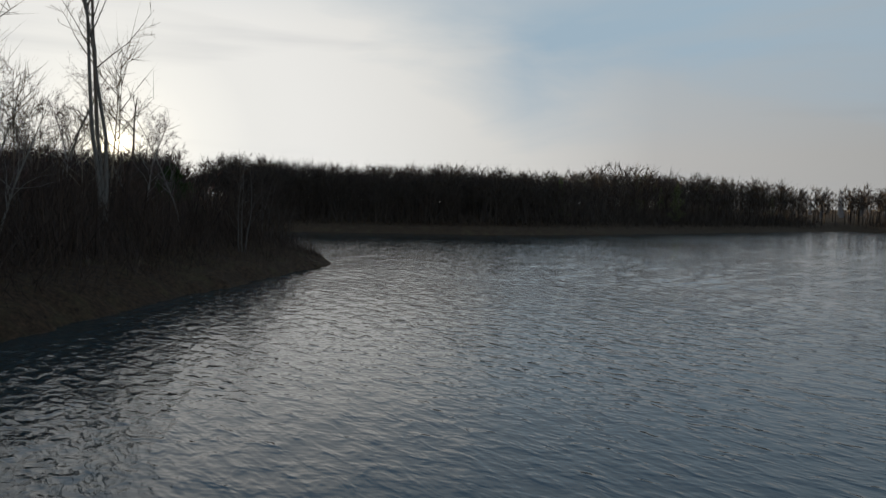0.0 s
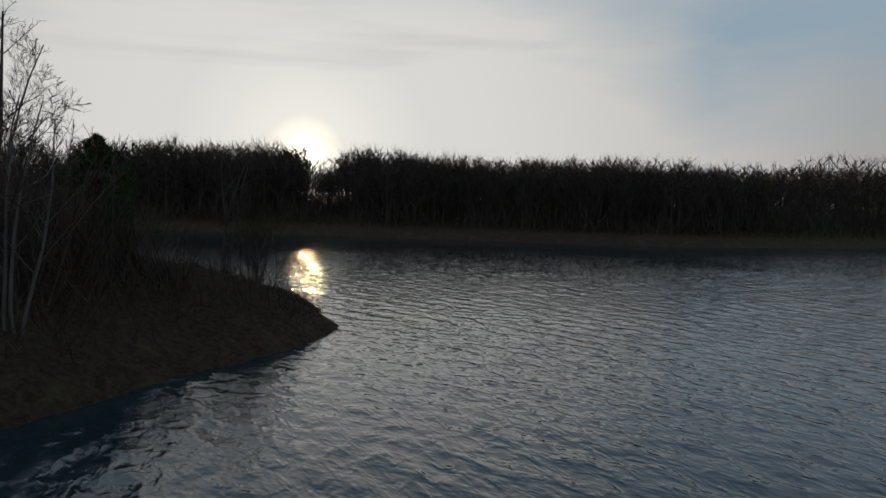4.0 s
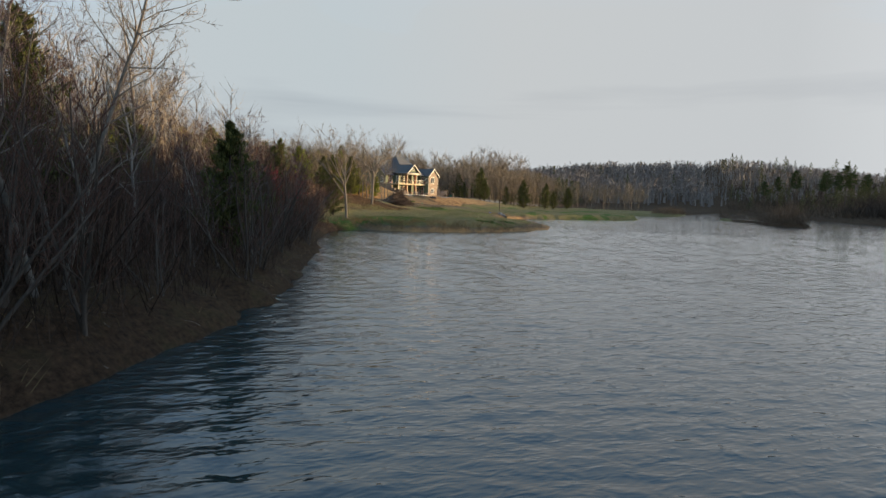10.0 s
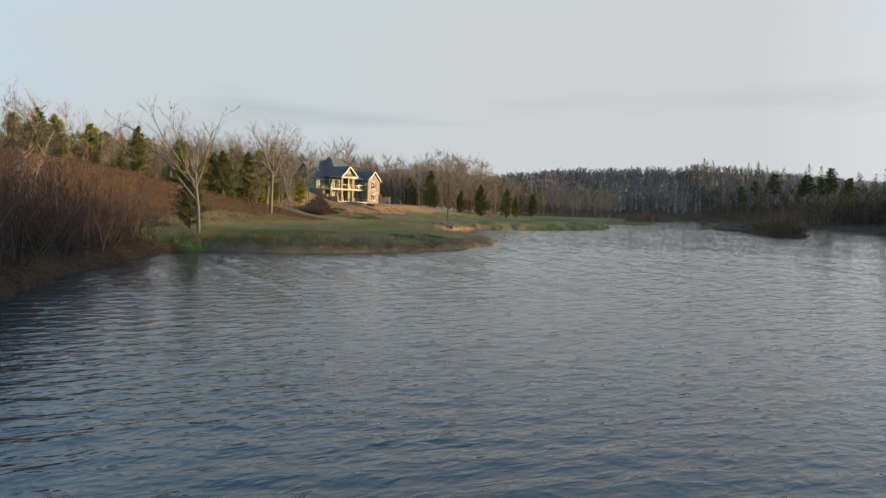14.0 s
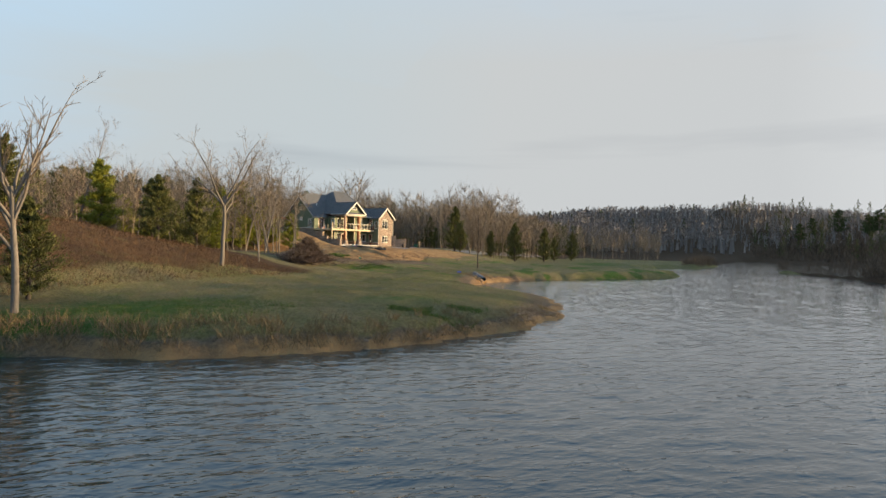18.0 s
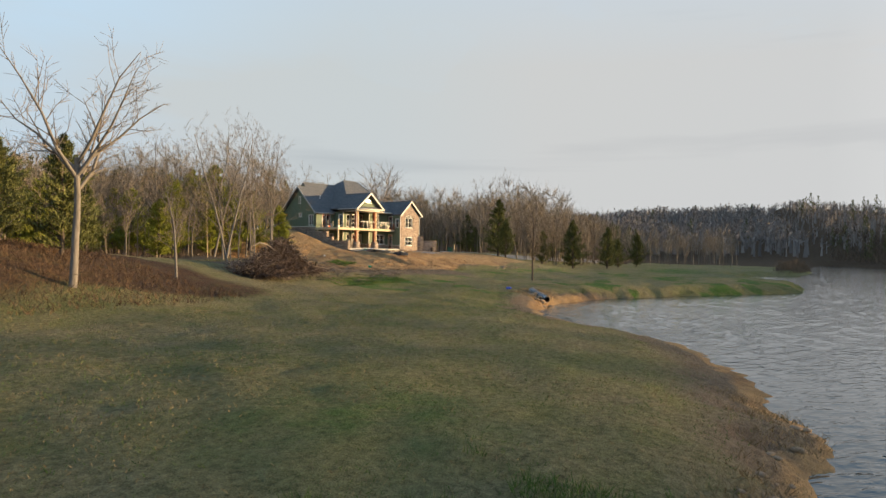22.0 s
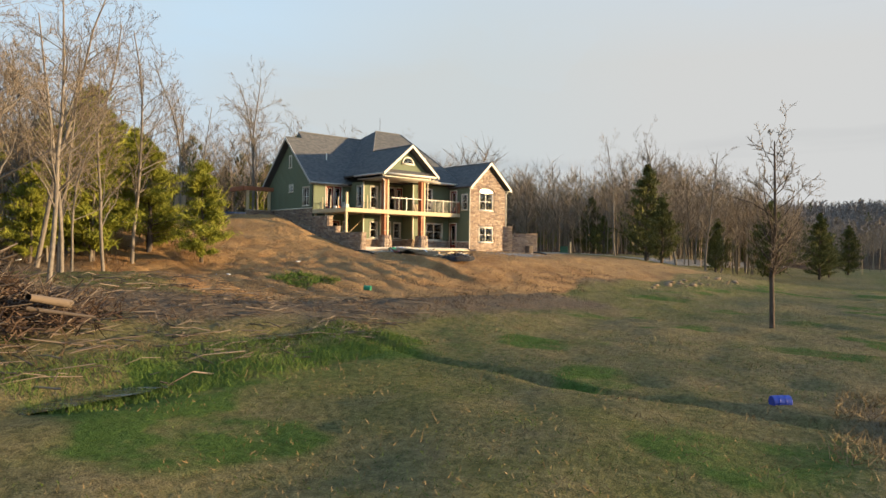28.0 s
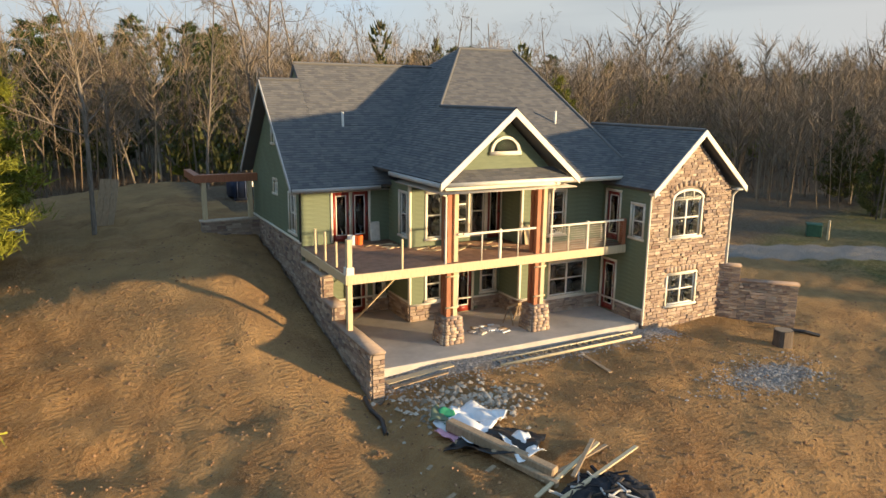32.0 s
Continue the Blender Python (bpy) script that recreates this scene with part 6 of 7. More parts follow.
lap_siding(part("gable_sheet", boxes((0.9, 3.9, -0.03, -0.01, 10.5, 10.6)), SIDING, house, m=gm), 4.7, 10.72, 12.4, [(1.75, 3.05, 11.15, 11.95)], 0.2, lambda z: (max(0, 2.38 - (12.35 - z) / 0.87), min(4.7, 2.38 + (12.35 - z) / 0.87)))
arch_win = child("window", None, house)
arch_win.matrix_local = gm
n_a = 14
outer = [(2.38 + 0.58 * math.cos(math.pi * i / n_a), 11.33 + 0.50 * math.sin(math.pi * i / n_a)) for i in range(n_a + 1)]
inner = [(2.38 + 0.48 * math.cos(math.pi * i / n_a), 11.33 + 0.41 * math.sin(math.pi * i / n_a)) for i in range(n_a, -1, -1)]
v, f = prism(outer + inner, 0.09, 0.0)
part("arch_casing", (v, [(i, i + 1, 2 * n_a - i, 2 * n_a + 1 - i) for i in range(n_a)] + f[2:]), TRIM, arch_win)
part("sill", boxes((1.76, 3.0, 0.0, 0.09, 11.20, 11.33)), TRIM, arch_win)
part("pane", prism(inner, 0.05, 0.03), GLASS, arch_win)
# added dark sheet just behind the pane stands for the unlit room
part("dark_interior_sheet", prism(inner, 0.025, 0.006), DARK_METAL, arch_win)
roof("pent_roof", [(3.3, 0.66, 10.42), (7.95, 0.66, 10.42), (7.60, 0.10, 10.76), (3.65, 0.10, 10.76)], 15, "small pent roof under the gable", 0.05, 40)
part("pent_fascia", boxes(ab_box(3.1, 8.1, 0.64, 0.70, 10.28, 10.42)), TRIM, house)
part("gutter", boxes(ab_box(8.3, 12.0, -0.76, -0.62, 10.04, 10.18)), TRIM, house)
part("gutter", boxes(ab_box(-0.4, 3.0, -4.42, -4.30, 9.66, 9.79)), FASCIA, house)
part("gutter", boxes(ab_box(2.85, 2.97, -3.3, 0.6, 10.28, 10.42)), FASCIA, house)


def pipe(name, pts, r, mat, parent=None, label=""):
    p = np.array([(-a, b, z) for a, b, z in pts], float)
    return part(name, tubes(p[:-1], p[1:], np.full(len(p) - 1, r), np.full(len(p) - 1, r), 8), mat, parent or house, label)


pipe("downspout", [(3.02, 0.45, 10.30), (3.3, -0.05, 10.0), (3.52, -0.08, 9.9), (3.52, -0.08, 7.6)], 0.04, TRIM)
pipe("downspout", [(8.25, 0.45, 10.32), (7.95, -0.05, 10.0), (7.80, -0.04, 9.9), (7.80, -0.04, 7.6)], 0.04, TRIM)
pipe("downspout", [(11.25, 1.30, 9.75), (11.34, 1.15, 9.5), (11.34, 1.15, 4.7)], 0.04, TRIM)
pipe("downspout", [(15.85, 1.30, 9.75), (15.68, 1.10, 9.45), (15.68, 1.10, 6.0)], 0.04, TRIM)
pipe("downspout", [(-0.1, -4.36, 9.7), (-0.06, -4.60, 9.5), (-0.06, -4.68, 7.8)], 0.04, DARK_METAL)
pipe("vent_pipe", [(2.35, -6.6, 11.7), (2.35, -6.6, 12.45)], 0.05, SASH, label="white roof vent pipe")
pipe("vent_pipe", [(10.4, -3.6, 11.9), (10.4, -3.6, 12.55)], 0.05, SASH)
pipe("vent_pipe", [(9.6, -9.2, 14.9), (9.6, -9.2, 16.6)], 0.02, DARK_METAL)

# stepped garden wall left of the patio, angled wall right of the wing
m_step = face_frame(-0.02, 2.10, "left")
steps_l = [(0, 3.35, 3.9, 5.72), (3.35, 4.45, 4.4, 6.22), (4.45, 6.8, 4.9, 7.02)]
host = part("garden_wall", boxes(*[(s0, s1, -0.36, 0, z0, z1) for s0, s1, z0, z1 in steps_l]), MORTAR, house, "stepped stone retaining wall beside the patio", m_step)
stone_face(host, steps_l, (), 0.06, 31, 260)
m_in = face_frame(0.34, -4.70, "right")
host2 = part("garden_wall_inner", boxes((0, 6.8, -0.02, 0, 4.75, 5.70)), MORTAR, house, m=m_in)
stone_face(host2, [(0, 2.35, 4.75, 7.0), (2.35, 3.45, 4.75, 6.2), (3.45, 6.8, 4.75, 5.7)], (), 0.04, 32, 120)
m_end = face_frame(0.36, 2.10, "lake")
host3 = part("garden_wall_end", boxes((0, 0.38, -0.02, 0, 3.9, 5.70)), MORTAR, house, m=m_end)
stone_face(host3, [(0, 0.38, 4.0, 5.7)], (), 0.04, 33)
for b, z0, z1 in ((-1.25, 5.79, 6.22), (-2.35, 6.29, 7.02)):
    host4 = part("garden_wall_step", boxes((0, 0.36, -0.02, 0.004, z0, z1)), MORTAR, house, m=face_frame(0.36, b, "lake"))
    stone_face(host4, [(0, 0.36, z0, z1)], (), 0.03, 34)
for s0, s1, z0, z1 in steps_l:
    part("coping", boxes((s0 - 0.04, s1, -0.42, 0.07, z1, z1 + 0.07)), STONE, house, m=m_step)
wa, wb = Vector((15.2, 1.0)), Vector((17.45, 3.15))
run = (wb - wa).length
d = (wb - wa) / run
m_ret = face_frame(wb.x, wb.y, (-d.y, d.x))
steps_r = [(0, run - 0.95, 3.6, 6.02), (run - 0.95, run, 3.8, 6.62)]
host = part("retaining_wall", boxes(*[(s0, s1, -0.34, 0, z0, z1) for s0, s1, z0, z1 in steps_r]), MORTAR, house, "stepped dark stone wall angled from the wing", m_ret)
stone_face(host, [(s0, s1, max(z0, 4.35), z1) for s0, s1, z0, z1 in steps_r], (), 0.06, 41)
for s0, s1, z0, z1 in steps_r:
    part("coping", boxes((s0 - 0.03, s1, -0.40, 0.07, z1, z1 + 0.06)), STONE, house, m=m_ret)

# timber pergola over a low stone wall behind the left corner
m_low = face_frame(0.0, -11.0, "lake")
host = part("low_wall", boxes((0, 2.5, -0.35, 0, 6.4, 7.65)), MORTAR, house, m=m_low)
stone_face(host, [(0, 2.5, 6.6, 7.65)], (), 0.06, 51)
part("coping", boxes((-0.0, 2.55, -0.42, 0.08, 7.65, 7.73)), STONE, house, m=m_low)
for a in (-0.35, -2.3):
    post(a, -11.3, 7.70, 9.35, 0.2, LUMBER)
soft_box("beam", ab_box(-2.7, 0.0, -11.45, -11.15, 9.35, 9.68), CEDAR_POST, house, "reddish timber beam of the side porch")
soft_box("beam", ab_box(-2.7, -2.4, -14.0, -11.45, 9.35, 9.68), CEDAR_POST, house)

# ---- things round the house ----
PLASTIC_WHITE = plain("white_sheeting", (0.72, 0.74, 0.76), 0.45, scale=2, vary=0.1, bump=0.3, spec=0.5)
PLASTIC_BLACK = plain("black_sheeting", (0.012, 0.013, 0.016), 0.4, scale=2, vary=0.3, bump=0.4, spec=0.5)
PLASTIC_GREEN = plain("green_print", (0.03, 0.22, 0.12), 0.5)
PINK = plain("pink_foam", (0.62, 0.34, 0.45), 0.8)
ASH = plain("burnt_ash", (0.03, 0.03, 0.034), 0.95, scale=5, vary=0.7, bump=0.8)
YELLOW = plain("ladder_pale_wood", (0.50, 0.44, 0.30), 0.6)
BARREL_BLUE = plain("blue_plastic", (0.02, 0.05, 0.35), 0.4, spec=0.5)
BIN_NAVY = plain("navy_steel", (0.03, 0.045, 0.09), 0.5, 0.2, vary=0.3)
UTILITY_GREEN = plain("utility_green", (0.05, 0.12, 0.07), 0.5)
ORANGE = plain("orange_plastic", (0.70, 0.13, 0.02), 0.5)
ROCK = plain("bank_rock", (0.27, 0.19, 0.12), 0.95, scale=5, vary=0.4, bump=0.7)
PALE = plain("pale_scrap", (0.60, 0.55, 0.48), 0.8, vary=0.2)


def ab_world(a, b):
    """A place of the house plan in the world."""
    x, y = -a, b
    return HOUSE_AT[0] + x * HC - y * HS, HOUSE_AT[1] + x * HS + y * HC


def on_ground(a, b, lift=0.0):
    x, y = ab_world(a, b)
    return x, y, ground_at(x, y) + lift


def thing(name, vf, mat, m, label, category, group="", kind="", smooth_shade=False):
    ob = new(name, mesh_of(name, *vf, [mat], smooth_shade))
    ob.matrix_world = m
    return tagged(ob, label, category, group, kind)


def bevelled(w, d, h, r):
    """A box centred on x and y, standing on z = 0, with bevelled edges, as vertices and faces."""
    bm = bmesh.new()
    v, f = boxes((-w / 2, w / 2, -d / 2, d / 2, 0, h))
    vs = [bm.verts.new(p) for p in v]
    for q in f:
        bm.faces.new([vs[i] for i in q])
    bmesh.ops.bevel(bm, geom=bm.edges[:], offset=r, segments=1, affect="EDGES")
    bm.verts.ensure_lookup_table()
    bm.verts.index_update()
    out = np.array([tuple(p.co) for p in bm.verts]), [tuple(x.index for x in q.verts) for q in bm.faces]
    bm.free()
    return out


def plank(p, q, w, h, mat, label, name="plank", group="", lift=0.02):
    """A board lying between two places of the house plan, each (a, b, height above ground)."""
    P, Q = Vector(on_ground(p[0], p[1], p[2])), Vector(on_ground(q[0], q[1], q[2]))
    run_ = Q - P
    m = Matrix.Translation((P + Q) / 2) @ run_.to_track_quat("X", "Z").to_matrix().to_4x4()
    return thing(name, bevelled(run_.length, w, h, min(w, h) * 0.12), mat, m, label, "board", group)


plank((1.0, 4.9, 0.06), (2.3, 7.9, 0.06), 0.28, 0.30, OLD_LUMBER, "long brown timber lying on the dirt", "timber_beam")
plank((1.45, 6.4, 0.05), (2.15, 8.2, 0.03), 0.16, 0.16, OLD_LUMBER, "short brown timber beside a longer one", "timber_beam")
plank((-0.1, 5.9, 0.02), (0.95, 5.5, 0.04), 0.12, 0.05, OLD_LUMBER, "loose board under a timber", group="scrap boards")
plank((-0.25, 7.2, 0.02), (1.3, 6.8, 0.04), 0.12, 0.05, OLD_LUMBER, "loose board under a timber", group="scrap boards")
for p, q, mt in (((1.9, 7.9, 0.05), (4.3, 7.4, 0.08), OLD_LUMBER), ((1.4, 8.4, 0.05), (4.1, 7.3, 0.15), LUMBER), ((1.9, 8.7, 0.08), (4.9, 7.85, 0.12), LUMBER), ((2.6, 8.2, 0.2), (4.0, 7.2, 0.22), OLD_LUMBER)):
    plank(p, q, 0.11, 0.05, mt, "pale scrap board beside the burn pile", group="boards by the burn pile")
plank((0.75, 1.35, 0.02), (3.05, 1.38, 0.02), 0.28, 0.04, LUMBER, "pale board along the patio edge", group="boards by the patio")
plank((0.8, 1.75, 0.02), (2.65, 1.80, 0.02), 0.14, 0.05, OLD_LUMBER, "weathered board beside the patio", group="boards by the patio")
plank((7.45, 3.9, 0.02), (7.65, 2.35, 0.02), 0.14, 0.05, OLD_LUMBER, "weathered board lying on the gravel", group="boards by the patio")

# extension ladder lying along the patio edge
lad = empty("ladder", Matrix.Translation(on_ground(7.6, 1.65, 0.08)) @ pose(0, 0, 0, 0, 0, HOUSE_TURN + 1.5), "pale wooden ladder lying on the gravel", "ladder")
for y in (-0.23, 0.23):
    part("ladder_rail", boxes((-3.1, 3.1, y - 0.02, y + 0.02, 0, 0.09)), YELLOW, lad)
for i in range(20):
    part("rung", boxes((-2.95 + i * 0.31, -2.91 + i * 0.31, -0.21, 0.21, 0.03, 0.06)), STEEL, lad)


def crumpled(seed, w, d, h, mat, place, turn, label, name, nx_=16, ny_=12):
    """A crumpled sheet lying on the ground, with real thickness folds."""
    g = np.random.default_rng(seed)
    X, Y = np.meshgrid(np.linspace(-w / 2, w / 2, nx_), np.linspace(-d / 2, d / 2, ny_))
    ox, oy = g.uniform(0, 50, 2)
    Z = h * np.clip(0.5 + 0.6 * vnoise(X * 2.3 + ox, Y * 2.3 + oy, seed) + 0.35 * vnoise(X * 5 + ox, Y * 5 + oy, seed + 1), 0.03, 2)
    X = X + 0.12 * vnoise(X * 2 + oy, Y * 2, seed + 2)
    Y = Y + 0.20 * vnoise(X * 1.5, Y * 2 + ox, seed + 3)
    n = nx_ * ny_
    top = np.stack([X, Y, Z + 0.012], -1).reshape(-1, 3)
    low_ = np.stack([X, Y, Z], -1).reshape(-1, 3)
    k = np.arange(n).reshape(ny_, nx_)
    q = np.stack([k[:-1, :-1], k[:-1, 1:], k[1:, 1:], k[1:, :-1]], -1).reshape(-1, 4)
    ring = np.concatenate([k[0, :-1], k[:-1, -1], k[-1, :0:-1], k[:0:-1, 0]])
    nxt = np.roll(ring, -1)
    f = np.concatenate([q, q[:, ::-1] + n, np.stack([ring, ring + n, nxt + n, nxt], -1)])
    x, y, z = on_ground(*place)
    return thing(name, (np.concatenate([top, low_]), f), mat, pose(x, y, z + 0.0, 0, 0, turn), label, "tarp", smooth_shade=True)


crumpled(3, 1.5, 2.2, 0.30, PLASTIC_BLACK, (1.75, 6.0, 0.02), 30, "crumpled black plastic sheet over timbers", "plastic_sheet")
crumpled(4, 1.7, 1.2, 0.34, PLASTIC_WHITE, (1.75, 4.9, 0.02), 10, "crumpled white house-wrap with green print", "plastic_sheet")
crumpled(5, 1.2, 0.8, 0.30, PLASTIC_WHITE, (2.1, 6.7, 0.1), 60, "torn white house-wrap end", "plastic_sheet")
crumpled(6, 0.7, 0.4, 0.32, PLASTIC_GREEN, (1.3, 4.6, 0.05), 60, "green printed scrap of house-wrap", "plastic_sheet")
crumpled(7, 0.6, 0.5, 0.3, PINK, (0.75, 5.1, 0.03), 15, "scrap of pink foam insulation", "foam_scrap")
crumpled(8, 0.8, 0.5, 0.3, SIDING, (1.0, 4.3, 0.02), 45, "scraps of sage siding", "siding_scrap")


def heap(seed, place, w, d, h, mat, label, name, category, n=22):
    """A rough mound of fine stuff."""
    X, Y = np.meshgrid(np.linspace(-1, 1, n), np.linspace(-1, 1, n))
    r = np.sqrt(X**2 + Y**2)
    x, y, z = on_ground(*place)
    Z = h * np.clip(1 - r**1.6, -0.15, 1) * (1 + 0.5 * vnoise(X * 4, Y * 4, seed)) + 0.3 * h * vnoise(X * 9, Y * 9, seed + 1) * (r < 1)
    Z[r > 0.98] = -0.25
    k = np.arange(n * n).reshape(n, n)
    q = np.stack([k[:-1, :-1], k[:-1, 1:], k[1:, 1:], k[1:, :-1]], -1).reshape(-1, 4)
    return thing(name, (np.stack([X * w / 2, Y * d / 2, Z], -1), q), mat, pose(x, y, z), label, category, smooth_shade=False)


ash = heap(9, (2.9, 9.1, 0.0), 2.7, 2.1, 0.20, ASH, "black burnt heap of ash and charred wood", "ash_heap", "ash heap", 44)
g9 = np.random.default_rng(19)
for i in range(46):
    L, turn_, r_ = g9.uniform(0.15, 0.8), g9.uniform(0, math.pi), math.sqrt(g9.uniform(0, 1))
    ox, oy = r_ * 1.25 * math.cos(i * 2.4), r_ * 0.95 * math.sin(i * 2.4)
    part("charred_stick", bevelled(L, g9.uniform(0.03, 0.08), g9.uniform(0.03, 0.06), 0.006), (ASH, ASH, BARK_DARK, FASCIA)[i % 4], ash, "", pose(ox, oy, 0.20 * (1 - r_ ** 1.6) + 0.03, 0, g9.normal(0, 18), math.degrees(turn_)))

# sawn log standing by the angled wall
lx, ly, lz = on_ground(15.0, 4.45)
seg = 14
ang = np.arange(seg) * 2 * math.pi / seg
rr = 0.33 * (1 + 0.07 * np.sin(ang * 3 + 1) + 0.04 * np.sin(ang * 5))
lv = [(rr[i] * math.cos(ang[i]) * s, rr[i] * math.sin(ang[i]) * s, zz) for zz, s in ((-0.1, 1.05), (0.30, 1.0), (0.62, 1.0)) for i in range(seg)]
lf = [(r * seg + i, r * seg + (i + 1) % seg, (r + 1) * seg + (i + 1) % seg, (r + 1) * seg + i) for r in range(2) for i in range(seg)] + [tuple(range(2 * seg, 3 * seg))]
log = thing("log", (lv, lf), BARK_DARK, pose(lx, ly, lz), "short sawn log standing on the dirt", "log", smooth_shade=False)
part("cut_face", ([(0.92 * rr[i] * math.cos(ang[i]), 0.92 * rr[i] * math.sin(ang[i]), 0.628) for i in range(seg)], [tuple(range(seg))]), OLD_LUMBER, log, "pale sawn face")

# black drain pipes at both walls
for pts, lab in (([(-0.30, 2.2, 0.10), (-0.42, 3.0, 0.14), (-0.35, 3.6, 0.12), (-0.5, 4.2, 0.05)], "black corrugated drain pipe by the stepped wall"), ([(16.4, 3.3, 0.1), (17.0, 3.9, 0.12), (17.5, 4.2, 0.05)], "black drain pipe by the angled wall")):
    w = np.array([on_ground(*p) for p in pts])
    thing("drain_pipe", tubes(w[:-1], w[1:], np.full(len(w) - 1, 0.07), np.full(len(w) - 1, 0.07), 8), PLASTIC_BLACK, Matrix(), lab, "pipe")

# clutter on the deck and the patio
def house_place(a, b, z, turn=0):
    x, y = ab_world(a, b)
    return pose(x, y, z, 0, 0, HOUSE_TURN + turn)


def bucket(a, b, z, mat, label, r=0.15, h=0.36):
    n = 14
    t = np.arange(n) * 2 * math.pi / n
    v = [(rad * math.cos(x), rad * math.sin(x), zz) for zz, rad in ((0, r * 0.86), (h, r), (h, r * 0.93), (0.02, r * 0.8)) for x in t]
    f = [(k * n + i, k * n + (i + 1) % n, (k + 1) * n + (i + 1) % n, (k + 1) * n + i) for k in range(3) for i in range(n)] + [tuple(range(n - 1, -1, -1)), tuple(range(3 * n, 4 * n))]
    ob = thing("bucket", (v, f), mat, house_place(a, b, z), label, "bucket", smooth_shade=False)
    return ob


bucket(2.05, -4.2, D0, ORANGE, "orange plastic bucket on the deck")
bucket(1.75, -4.25, D0, PLASTIC_WHITE, "white plastic bucket on the deck")
crumpled_bag = thing("panel", bevelled(0.40, 0.10, 0.75, 0.03), PALE, house_place(2.85, -4.55, D0) @ pose(0, 0, 0, 8, 0, 0), "stained pale panel leaning on the wall", "panel")
for i, (a, b, w, h, mt) in enumerate(((7.95, -1.55, 0.45, 0.72, LUMBER), (8.25, -1.60, 0.35, 0.66, PALE))):
    thing("wood_panel", bevelled(w, 0.03, h, 0.006), mt, house_place(a, b, D0) @ pose(0, 0, 0, 12, 0, 0), "offcut panel leaning on the porch wall", "panel", "offcut panels")
g7 = np.random.default_rng(77)
for i in range(26):
    a, b = (g7.uniform(2.2, 4.8), g7.uniform(-3.9, -2.95)) if i < 14 else (g7.uniform(3.7, 6.8), g7.uniform(-2.6, -1.2))
    if a > 3.4 and b < -2.8:
        b = -2.6
    thing("offcut", bevelled(g7.uniform(0.2, 0.9), g7.uniform(0.06, 0.14), 0.03, 0.005), LUMBER if i % 3 else OLD_LUMBER, house_place(a, b, D0 + 0.002, g7.uniform(-40, 40)), "wood offcut lying on the deck", "offcut", "deck offcuts")
for i in range(24):
    thing("scrap", bevelled(g7.uniform(0.1, 0.45), g7.uniform(0.05, 0.2), g7.uniform(0.02, 0.08), 0.01), (PALE, PLASTIC_WHITE, OLD_LUMBER)[i % 3], house_place(g7.uniform(4.9, 6.4), g7.uniform(-1.4, -0.3), P0 + 0.002, g7.uniform(0, 180)), "pale building scrap on the patio", "scrap", "patio scraps")
plank_brace = thing("brace_board", bevelled(2.9, 0.09, 0.04, 0.01), LUMBER, house_place(2.45, -3.0, 6.0) @ pose(0, 0, 0, 0, 38, 8), "pale diagonal brace board under the deck", "board")
horse = empty("sawhorse", house_place(7.05, -1.15, P0, 20), "small wooden sawhorse on the patio", "sawhorse")
part("top_bar", boxes((-0.4, 0.4, -0.05, 0.05, 0.62, 0.70)), OLD_LUMBER, horse)
for sx in (-0.33, 0.33):
    for sy in (-1, 1):
        part("leg", tubes(np.array([(sx, sy * 0.24, 0.0)]), np.array([(sx, sy * 0.03, 0.66)]), np.array([0.03]), np.array([0.03]), 4), OLD_LUMBER, horse)

# boards leaning on the tree behind the mound, and its tree
tx, ty = -191.9, -14.6
plant(TALL[1], tx, ty, 0.72, 30, label="tall leafless tree with boards leaning on its trunk")
for i in range(3):
    thing("leaning_board", bevelled(0.28, 0.04, 2.3, 0.01), OLD_LUMBER, pose(tx + 0.35 + 0.22 * i, ty + 0.75 - 0.2 * i, ground_at(tx + 0.5, ty + 0.7) - 0.03, 17, -6, -40), "weathered board leaning on a tree", "board", "leaning boards")

# roll-off bin behind the side porch
bx, by = ab_world(3.0, -24.5)
bin_ = empty("waste_bin", pose(bx, by, ground_at(bx, by), 0, 0, HOUSE_TURN + 4), "open navy steel waste skip with pale lettering bars", "skip")
part("bin_side", boxes((-1.6, 1.6, 0.95, 1.0, 0.2, 1.5), (-1.6, 1.6, -1.0, -0.95, 0.2, 1.5), (-1.6, -1.55, -0.95, 0.95, 0.2, 1.5), (1.55, 1.6, -0.95, 0.95, 0.2, 1.5)), BIN_NAVY, bin_)
part("bin_floor", boxes((-1.55, 1.55, -0.95, 0.95, 0.2, 0.26)), BIN_NAVY, bin_)
for i in range(7):
    part("rib", boxes((-1.5 + i * 0.5 - 0.04, -1.5 + i * 0.5 + 0.04, 1.0, 1.06, 0.2, 1.45)), BIN_NAVY, bin_)
for i in range(4):
    part("lettering_bar", boxes((-0.8 + i * 0.42, -0.55 + i * 0.42, 1.062, 1.072, 0.85, 1.2)), SASH, bin_)
for i in (-1, 1):
    part("skid", boxes((-1.6, 1.6, i * 0.7 - 0.08, i * 0.7 + 0.08, 0.0, 0.2)), BIN_NAVY, bin_)

